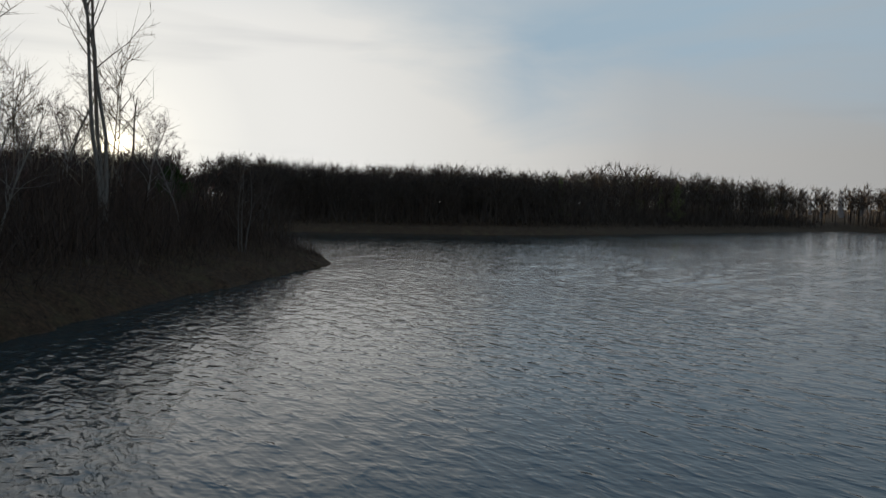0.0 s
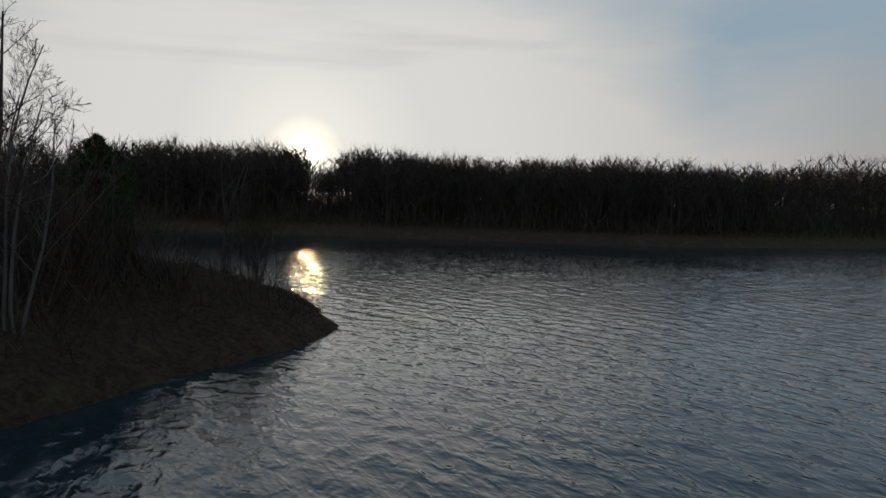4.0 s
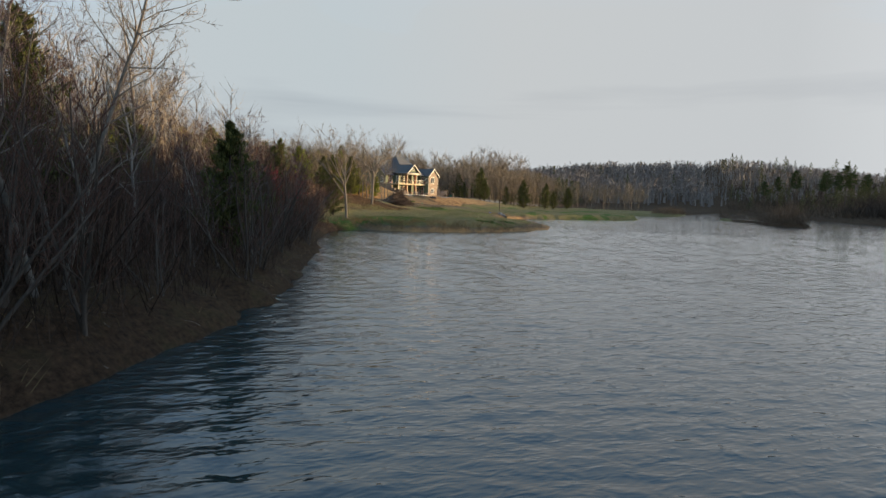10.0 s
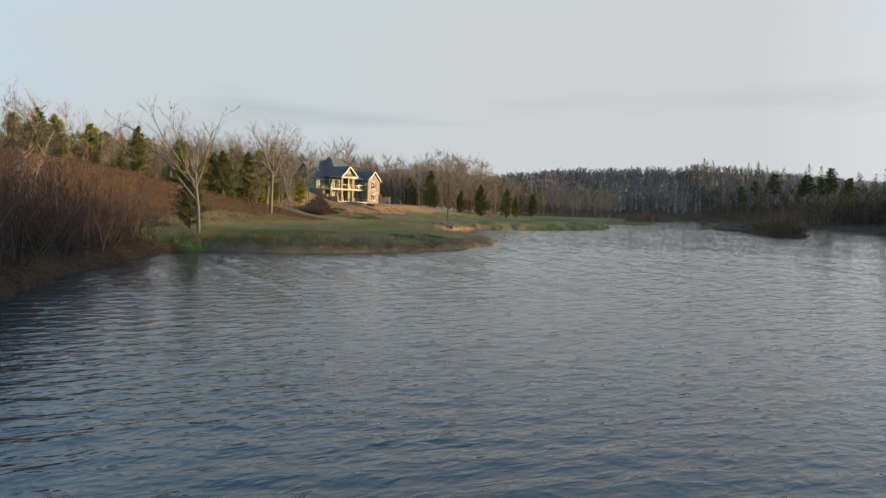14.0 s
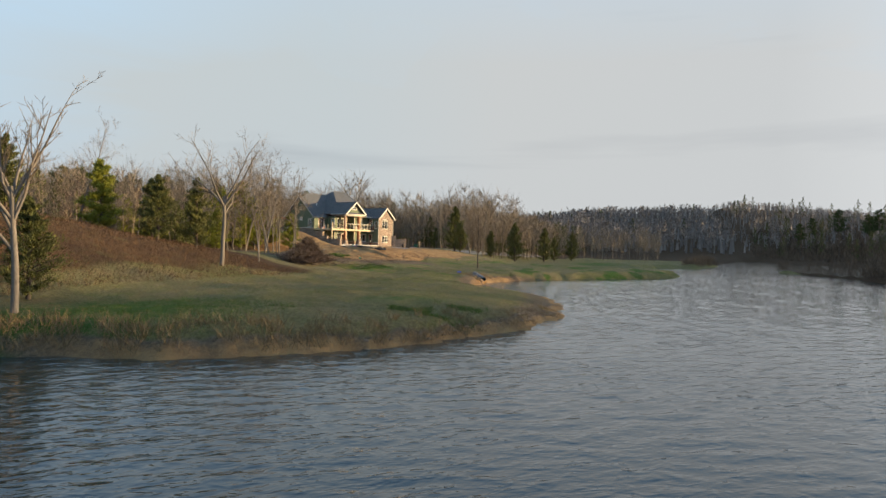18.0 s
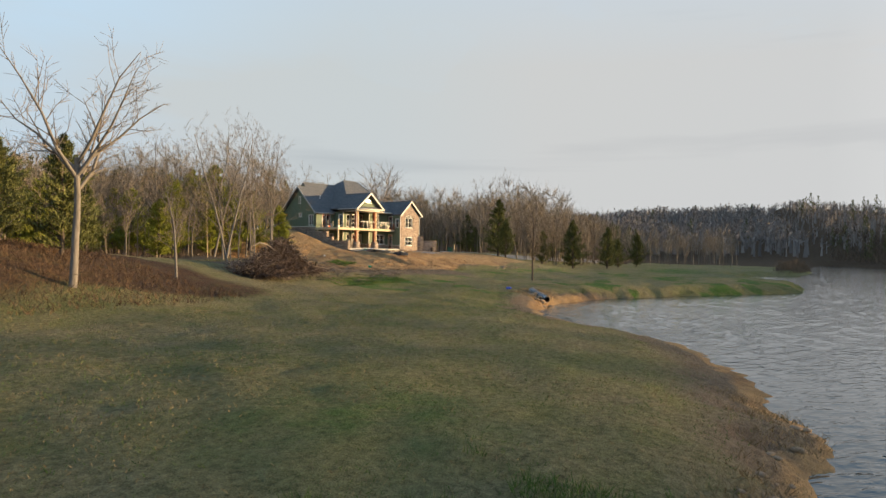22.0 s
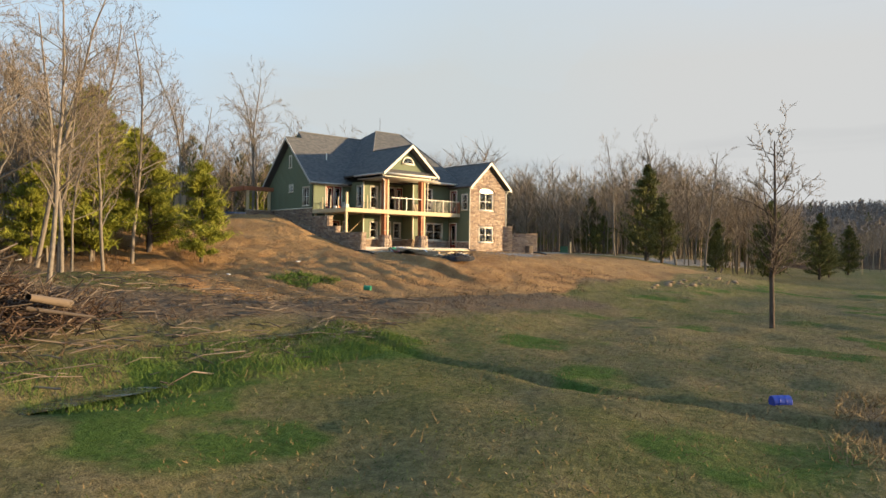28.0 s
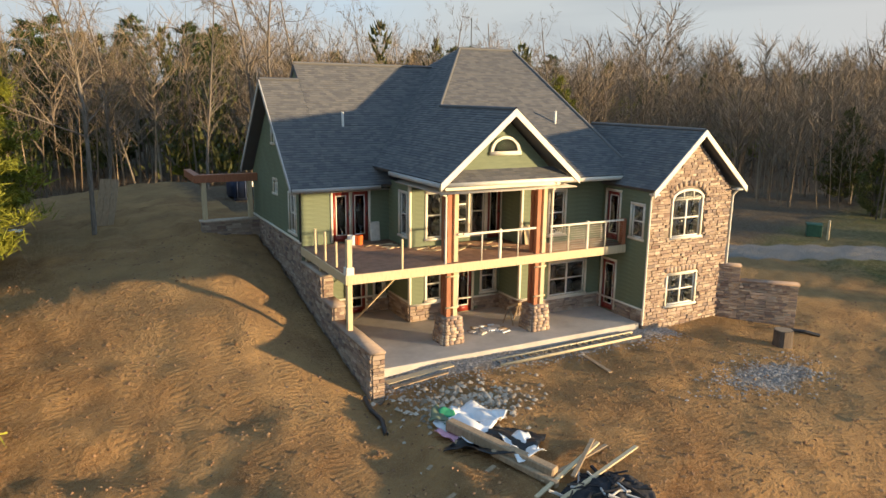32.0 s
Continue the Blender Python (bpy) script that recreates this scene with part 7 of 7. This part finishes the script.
# green utility cabinet and a post by the drive
ux, uy = -228.2, 7.0
cab = empty("utility_cabinet", pose(ux, uy, ground_at(ux, uy), 0, 0, 20), "dark green utility cabinet beside the gravel drive", "utility box")
part("cabinet_body", bevelled(1.1, 0.9, 0.75, 0.03), UTILITY_GREEN, cab)
part("cabinet_lid", boxes((-0.58, 0.58, -0.48, 0.48, 0.74, 0.80)), UTILITY_GREEN, cab)
thing("marker_post", bevelled(0.14, 0.14, 1.3, 0.02), LUMBER, pose(ux + 0.9, uy + 1.1, ground_at(ux + 0.9, uy + 1.1) - 0.05), "short wooden post beside a utility cabinet", "post")

# culvert, blue barrel, and stones where the drain meets the lake
cx, cy = -166.3, 37.6
cw = np.array([(cx - 1.6, cy - 1.0, ground_at(cx - 1.6, cy - 1.0) + 0.05), (cx + 0.3, cy + 0.9, 0.55)])
culv = thing("culvert_pipe", tubes(cw[:1], cw[1:], np.array([0.22]), np.array([0.22]), 14), DARK_METAL, Matrix(), "dark weathered culvert pipe at the bank", "pipe")
rings = np.linspace(0.05, 0.95, 12)[:, None]
rp = cw[0] + (cw[1] - cw[0]) * rings
part("pipe_rib", tubes(rp, rp + (cw[1] - cw[0]) * 0.03, np.full(12, 0.325), np.full(12, 0.325), 14), STEEL, culv)
bz = ground_at(-168.6, 34.9)
n = 16
t = np.arange(n) * 2 * math.pi / n
prof = [(0.0, 0.25), (0.03, 0.28), (0.28, 0.28), (0.30, 0.295), (0.33, 0.28), (0.58, 0.28), (0.60, 0.295), (0.63, 0.28), (0.86, 0.27), (0.88, 0.24)]
v = [(r * math.cos(x), r * math.sin(x), z) for z, r in prof for x in t]
f = [(k * n + i, k * n + (i + 1) % n, (k + 1) * n + (i + 1) % n, (k + 1) * n + i) for k in range(len(prof) - 1) for i in range(n)] + [tuple(range(n - 1, -1, -1)), tuple(range((len(prof) - 1) * n, len(prof) * n))]
thing("barrel", (v, f), BARREL_BLUE, pose(-168.4, 34.6, bz + 0.08, 90, 0, 35) @ Matrix.Diagonal((0.5, 0.5, 0.5, 1)), "small blue plastic drum lying in the drain", "drum")
gx_, gy_ = -179.4, 14.9
bottle_z = ground_at(gx_, gy_)
thing("green_jug", ([(0.15 * math.cos(x), 0.15 * math.sin(x), z) for z in (0, 0.34) for x in t], [(i, (i + 1) % n, (i + 1) % n + n, i + n) for i in range(n)] + [tuple(range(n, 2 * n)), tuple(range(n - 1, -1, -1))]), PLASTIC_GREEN, pose(gx_, gy_, bottle_z + 0.13, 84, 0, 20), "green plastic jug lying on the slope", "jug")
for i, (x, y, w) in enumerate(((-178.7, 4.5, 0.3), (-172.5, -4.0, 0.4), (-186, -13, 0.5), (-188.4, -17, 0.6), (-183.9, 6.1, 0.25), (-176.5, 8.0, 0.25))):
    thing("litter_sheet", bevelled(w, w * 0.6, 0.05, 0.02), PLASTIC_WHITE, pose(x, y, ground_at(x, y) + 0.01, 6, 4, 40 * i), "scrap of white litter on the dirt", "litter", "white litter")


def rock_shape(g, size):
    """A low rounded rock."""
    n_ = 8
    t_ = np.arange(n_) * 2 * math.pi / n_
    v_ = [(rad * math.cos(x) * (1 + g.uniform(-0.2, 0.2)), rad * math.sin(x) * (1 + g.uniform(-0.2, 0.2)), z * (1 + g.uniform(-0.15, 0.15))) for z, rad in ((-0.25, 0.85), (0.15, 1.0), (0.5, 0.65)) for x in t_] + [(0, 0, 0.62)]
    f_ = [(k * n_ + i, k * n_ + (i + 1) % n_, (k + 1) * n_ + (i + 1) % n_, (k + 1) * n_ + i) for k in range(2) for i in range(n_)] + [(2 * n_ + i, 2 * n_ + (i + 1) % n_, 3 * n_) for i in range(n_)]
    return np.array(v_) * size, f_


rock_meshes = [mesh_of("rock", *rock_shape(g7, 1.0), [ROCK], True) for _ in range(6)]


def rock(x, y, s, label, group):
    ob = new("rock", rock_meshes[int(g7.integers(6))])
    ob.matrix_world = pose(x, y, ground_at(x, y), 0, 0, g7.uniform(0, 360)) @ Matrix.Diagonal((s, s * g7.uniform(0.6, 1), s * g7.uniform(0.5, 0.9), 1))
    tagged(ob, label, "rock", group)


for i in range(16):
    rock(cx + g7.normal(0, 0.9), cy + g7.normal(0, 0.7), g7.uniform(0.15, 0.4), "brown rock on the cut bank by a culvert", "culvert rocks")
for i in range(22):
    a, b = g7.uniform(8, 19), 0
    x, y = ab_world(a + 6, g7.uniform(15.5, 17.5))
    rock(x, y, g7.uniform(0.12, 0.32), "tan rock at the foot of the dirt slope", "slope rocks")
for i in range(44):
    s_ = g7.uniform(0, 1)
    x, y = -104 - 22 * s_, 46.5 + 8.5 * s_ ** 0.6
    for _ in range(30):
        if float(shore_distance(np.array([x]), np.array([y]))[0]) > 0.3:
            break
        y -= 0.2
    rock(x + g7.normal(0, 0.3), y - abs(g7.normal(0, 0.35)), g7.uniform(0.06, 0.18), "clod of eroded earth on the bank", "bank clods")

# gravel apron and building rubble, one mesh each
gp = np.random.default_rng(31)


def pebbles(name, spots, size, mat, label, category):
    vs, fs = [], []
    base = np.array([(1, 0, 0), (0, 1, 0), (-1, 0, 0), (0, -1, 0), (0, 0, 0.8), (0, 0, -0.6)])
    tri = np.array([(0, 1, 4), (1, 2, 4), (2, 3, 4), (3, 0, 4)])
    z = ground(spots[:, 0], spots[:, 1])
    for i, (x, y) in enumerate(spots):
        s = gp.uniform(*size)
        c, sn_ = math.cos(i * 1.7), math.sin(i * 1.7)
        r = np.array(((c, -sn_, 0), (sn_, c, 0), (0, 0, 1)))
        vs.append(base @ r.T * s * gp.uniform(0.5, 1.3, 3) + (x, y, z[i] + s * 0.1))
        fs.append(tri + 6 * i)
    tagged(new(name, mesh_of(name, np.concatenate(vs), np.concatenate(fs), [mat])), label, category, kind="stuff")


spots = np.array([ab_world(a, b) for a, b in zip(gp.uniform(0.3, 12.5, 5200), 1.05 + np.abs(gp.normal(0, 0.55, 5200)))])
GRAVEL = leaf_mat("gravel_stones", (0.20, 0.18, 0.165), (0.48, 0.45, 0.41))
pebbles("gravel", spots, (0.02, 0.05), GRAVEL, "grey gravel strip along the patio edge", "gravel")
spots = np.array([ab_world(a, b) for a, b in zip(gp.normal(2.2, 1.0, 500), gp.normal(3.7, 0.7, 500))])
pebbles("rubble", spots, (0.04, 0.13), leaf_mat("rubble_bits", (0.22, 0.17, 0.12), (0.58, 0.50, 0.40)), "scattered building rubble on the dirt", "rubble")
spots = np.array([ab_world(a, b) for a, b in zip(gp.normal(12.3, 1.3, 900), gp.normal(6.0, 0.55, 900))])
pebbles("gravel_spill", spots, (0.02, 0.07), GRAVEL, "spilled blue-grey gravel on the dirt", "gravel")
spots = np.array([ab_world(a, b) for a, b in zip(gp.uniform(-12, 20, 2600), gp.uniform(2.2, 15, 2600))])
pebbles("dirt_clods", spots, (0.015, 0.07), leaf_mat("dirt_clod", (0.24, 0.13, 0.06), (0.46, 0.28, 0.14)), "small clods and stones on the red dirt", "clods")


def stick_mesh(spots, length, r, lift, tilt, g):
    n_ = len(spots)
    ang_ = g.uniform(0, 2 * math.pi, n_)
    up_ = g.normal(0, tilt, n_)
    L = g.uniform(*length, n_)
    way = np.stack([np.cos(ang_) * np.cos(up_), np.sin(ang_) * np.cos(up_), np.sin(up_)], -1) * L[:, None]
    p = np.stack([spots[:, 0], spots[:, 1], ground(spots[:, 0], spots[:, 1]) + lift], -1) - way / 2
    mid = p + way * 0.5 + g.normal(0, 0.06, (n_, 3)) * L[:, None]
    rad = r * g.uniform(0.4, 1.3, n_)
    return joined([tubes(p, mid, rad, rad * 0.8, 4), tubes(mid, p + way, rad * 0.8, rad * 0.4, 4)])


# big brush heap at the foot of the slope: stems, boughs and a pale split trunk
gb = np.random.default_rng(55)
heap_at = np.array((-157.0, 17.1))
heap_turn = np.array(((0.962, -0.272), (0.272, 0.962)))  # its length runs along the foot of the slope


def heap_height(u, v):
    """Profile of the heap: steep, highest towards its western end."""
    return 2.9 * np.exp(-((u + 1.2) / 2.9) ** 2 - (v / 1.7) ** 2) + 1.3 * np.exp(-((u - 3.6) / 3.2) ** 2 - (v / 1.8) ** 2)


hu, hv = gb.uniform(-7.5, 8.0, 2400), gb.normal(0, 1.25, 2400)
tall = heap_height(hu, hv)
inside = tall > 0.16
hu, hv, top_z = hu[inside], hv[inside], tall[inside] * gb.uniform(0.25, 1.0, inside.sum())
hxy = np.stack([hu, hv], -1) @ heap_turn.T
pile = empty("brush_pile", pose(heap_at[0], heap_at[1], ground_at(*heap_at)), "large heap of cut brush and grey boughs", "brush pile")
pv, pf = stick_mesh(hxy + heap_at, (0.6, 2.4), 0.02, 0, 0.45, gb)
pv[:, 2] += np.tile(np.repeat(top_z, 8), 2)
part("bough_tangle", (pv - (heap_at[0], heap_at[1], ground_at(*heap_at)), pf), STICK, pile)
core = 24000
cu, cv = gb.uniform(-7.5, 8.0, core), gb.normal(0, 1.2, core)
cz = heap_height(cu, cv) * gb.uniform(0, 1.02, core)
cxy = np.stack([cu, cv], -1) @ heap_turn.T
keep_ = cz > 0.02
way = gb.normal(0, 1, (core, 3)) * (0.45, 0.45, 0.32)
part("twig_tangle", slivers(np.column_stack([cxy, cz])[keep_], way[keep_], np.full(keep_.sum(), 0.045)), THICKET, pile, "dark reddish tangle of twigs")
part("split_log", tubes(np.array([(-4.6, 1.0, 0.5), (-3.2, 1.5, 0.5)]), np.array([(-3.0, 1.9, 0.8), (-4.4, 2.4, 0.25)]), np.array([0.12, 0.06]), np.array([0.09, 0.03]), 9), STICK, pile, "pale split trunk")
part("bent_bough", tubes(np.array([(0.8, 0.6, 1.6), (1.9, 0.2, 2.3), (2.6, -0.1, 2.5)]), np.array([(1.9, 0.2, 2.3), (2.6, -0.1, 2.5), (3.6, -0.3, 2.1)]), np.array([0.09, 0.07, 0.06]), np.array([0.07, 0.06, 0.03]), 7), STICK, pile)

# sticks strewn below the mound
sx, sy = gb.uniform(-178, -156, 900), gb.uniform(9, 24, 900)
ok = (np.hypot(sx + 166, (sy - 16) * 1.4) < 11) & (sy < 22.5 + 0.1 * (sx + 168))
tagged(new("ground_sticks", mesh_of("ground_sticks", *stick_mesh(np.stack([sx[ok], sy[ok]], -1), (0.3, 1.8), 0.018, 0.05, 0.08, gb), [STICK])), "grey sticks strewn over cleared ground", "sticks", kind="stuff")
sx, sy = gb.uniform(-96, -20, 700), gb.uniform(30, 61, 700)
dd = shore_distance(sx, sy)
ok = (dd > -0.5) & (dd < 5)
tagged(new("bank_sticks", mesh_of("bank_sticks", *stick_mesh(np.stack([sx[ok], sy[ok]], -1), (0.4, 2.4), 0.016, 0.12, 0.25, gb), [STICK])), "fallen grey branches along the wooded bank", "sticks", kind="stuff")
# bleached root on the bank below the broad cedar
rw = np.array([(-22.9, 59.3, 0.75), (-22.5, 59.5, 1.05), (-22.2, 59.75, 0.9), (-22.6, 59.55, 0.55), (-21.9, 59.9, 0.6)])
thing("driftwood_root", tubes(rw[:-1], rw[1:], np.array([0.05, 0.045, 0.04, 0.035]), np.array([0.045, 0.04, 0.035, 0.02]), 6), STICK, Matrix(), "bleached twisted root on the bank", "root")


def blades(name, label, zones, mat, category="grass"):
    """Grass blades of one colour family as one mesh."""
    ps, ws, wd = [], [], []
    for count, box, keep, lo, hi, width, lean in zones:
        x, y = gb.uniform(box[0], box[1], count), gb.uniform(box[2], box[3], count)
        dd_ = shore_distance(x, y)
        ok_ = (dd_ > 0.15) & keep(x, y, dd_)
        x, y = x[ok_], y[ok_]
        h = gb.uniform(lo, hi, len(x))
        ps.append(np.stack([x, y, ground(x, y) - 0.01], -1))
        ws.append(np.stack([gb.normal(0, lean, len(x)), gb.normal(0, lean, len(x)), np.ones(len(x))], -1) * h[:, None])
        wd.append(np.full(len(x), width))
    v_, f_ = slivers(np.concatenate(ps), np.concatenate(ws), np.concatenate(wd))
    tagged(new(name, mesh_of(name, v_, f_, [mat])), label, category, kind="stuff")


clump = lambda x, y, s, c: vnoise(x * s, y * s, 41) > c
blades("dry_meadow_grass", "short straw-coloured grass over the meadow", [
    (60000, (-178, -98, 22, 55), lambda x, y, d: (d > 1.4) & clump(x, y, 0.5, -0.3), 0.04, 0.11, 0.016, 0.7)], TUFT)
blades("green_meadow_grass", "short green grass over the meadow", [
    (60000, (-178, -98, 22, 55), lambda x, y, d: (d > 1.6) & (vnoise(x * 0.4, y * 0.4, 43) > -0.1), 0.03, 0.10, 0.016, 0.7),
    (9000, (-118, -112, 46, 51), lambda x, y, d: clump(x, y, 0.9, 0.1), 0.08, 0.28, 0.016, 0.4),
    (9000, (-170, -158, 20.5, 24), lambda x, y, d: d > 1, 0.05, 0.25, 0.015, 0.5),
    (7000, (-112, -96, 33, 42), lambda x, y, d: d > 1, 0.05, 0.2, 0.016, 0.5),
    (1600, (-179.5, -176.5, 10.5, 13), lambda x, y, d: d > 1, 0.1, 0.35, 0.03, 0.6)], TUFT_GREEN)
tufts = lambda x, y: vnoise(x * 1.3, y * 1.3, 44)
blades("dry_bank_grass", "tall dry grass clumps along the water's edge", [
    (34000, (-114, -94, 32, 52), lambda x, y, d: (d < 2.8) & (tufts(x, y) > -0.05), 0.25, 0.85, 0.026, 0.5),
    (9000, (-95, -14, 30, 62), lambda x, y, d: (d < 2.5) & (tufts(x, y) > 0.1), 0.15, 0.6, 0.02, 0.6),
    (11000, (-130, -112, 48, 55), lambda x, y, d: (d < 1.8) & (tufts(x, y) > 0.05), 0.08, 0.3, 0.018, 0.6),
    (5000, (-200, -160, 14, 40), lambda x, y, d: (tufts(x, y) > 0.45), 0.1, 0.35, 0.02, 0.6),
    (3000, (-171, -164, 35.5, 40), lambda x, y, d: d > 0.4, 0.08, 0.30, 0.02, 0.7)], TUFT)
blades("hillside_grass", "brown dead grass on the hillside", [
    (60000, (-141, -88, -14, 26), lambda x, y, d: (d > 5), 0.10, 0.42, 0.03, 0.6),
    (16000, (-200, -158, 6, 22), lambda x, y, d: (house_ab(x, y)[1] > 12) & (tufts(x, y) > 0.0), 0.06, 0.3, 0.02, 0.7)], SEDGE)

# pools in the wet hollow
for x, y, w, d_ in ((-159.3, 22.6, 3.2, 1.0), (-167.0, 20.3, 2.2, 1.0)):
    n = 20
    t = np.arange(n) * 2 * math.pi / n
    pz = ground_at(x, y) + 0.17
    thing("puddle", ([(w / 2 * math.cos(k) * (1 + 0.2 * math.sin(3 * k)), d_ / 2 * math.sin(k) * (1 + 0.25 * math.cos(2 * k)), 0) for k in t], [tuple(range(n))]), WATER, pose(x, y, pz), "shallow muddy puddle in the grass", "puddle", kind="structure")


# trickle standing in the drain
ty_ = np.linspace(30.4, 35.6, 27)
tx_ = -168.8 + 0.155 * (ty_ - 21.6) + 0.35 * vnoise(ty_ * 0.3, ty_ * 0.0, 13)
half = 0.07 + 0.05 * vnoise(ty_ * 1.7, ty_ * 0.0, 14)
tz_ = ground(tx_, ty_) + 0.035
trickle = np.concatenate([np.stack([tx_ - half, ty_, tz_], -1), np.stack([tx_ + half, ty_, tz_], -1)])
tk = np.arange(26)
thing("puddle", (trickle, np.stack([tk, tk + 27, tk + 28, tk + 1], -1)), WATER, Matrix(), "thin trickle of water standing in a drain", "puddle", kind="structure")

# clods and small stones turned up over the dirt, and stems on the bank below it
CLOD = leaf_mat("earth_clods", (0.16, 0.085, 0.045), (0.44, 0.27, 0.15))


def clods(name, label, count, keep, sizes, seed, mat):
    g = np.random.default_rng(seed)
    a, b = g.uniform(-19, 26, count), g.uniform(-12, 18, count)
    x, y = HOUSE_AT[0] - a * HC - b * HS, HOUSE_AT[1] - a * HS + b * HC
    ok_ = keep(a, b)
    a, b, x, y = a[ok_], b[ok_], x[ok_], y[ok_]
    n_ = len(a)
    r = sizes[0] + (sizes[1] - sizes[0]) * g.uniform(0, 1, n_) ** 4
    base = np.array([(1, 0, 0), (-0.5, 0.87, 0), (-0.5, -0.87, 0), (0.4, 0.3, 0.62), (-0.45, 0.1, 0.55), (0.1, -0.45, 0.6)])
    turn = g.uniform(0, 2 * math.pi, n_)
    c, s_ = np.cos(turn), np.sin(turn)
    v = base[None] * g.uniform(0.6, 1.35, (n_, 6, 3)) * r[:, None, None]
    v = np.stack([v[..., 0] * c[:, None] - v[..., 1] * s_[:, None], v[..., 0] * s_[:, None] + v[..., 1] * c[:, None], v[..., 2]], -1)
    v += np.stack([x, y, ground(x, y) - 0.012], -1)[:, None]
    f = np.array([(0, 1, 3), (1, 4, 3), (1, 2, 4), (2, 5, 4), (2, 0, 5), (0, 3, 5), (3, 4, 5)])
    f = (f[None] + (np.arange(n_) * 6)[:, None, None]).reshape(-1, 3)
    tagged(new(name, mesh_of(name, v, f, [mat])), label, "clods", kind="stuff")


def open_dirt(a, b):
    return ((a < -0.4) & (b > -11) | (b > 1.8)) & (b + 3.2 * smooth(a, 3, 11) < 16.5)


clods("dirt_clods", "crumbs and clods of red dirt on the building pad", 26000, open_dirt, (0.010, 0.075), 91, CLOD)
clods("pale_pebbles", "pale stones scattered over the dirt", 1500, open_dirt, (0.012, 0.07), 92, STICK)
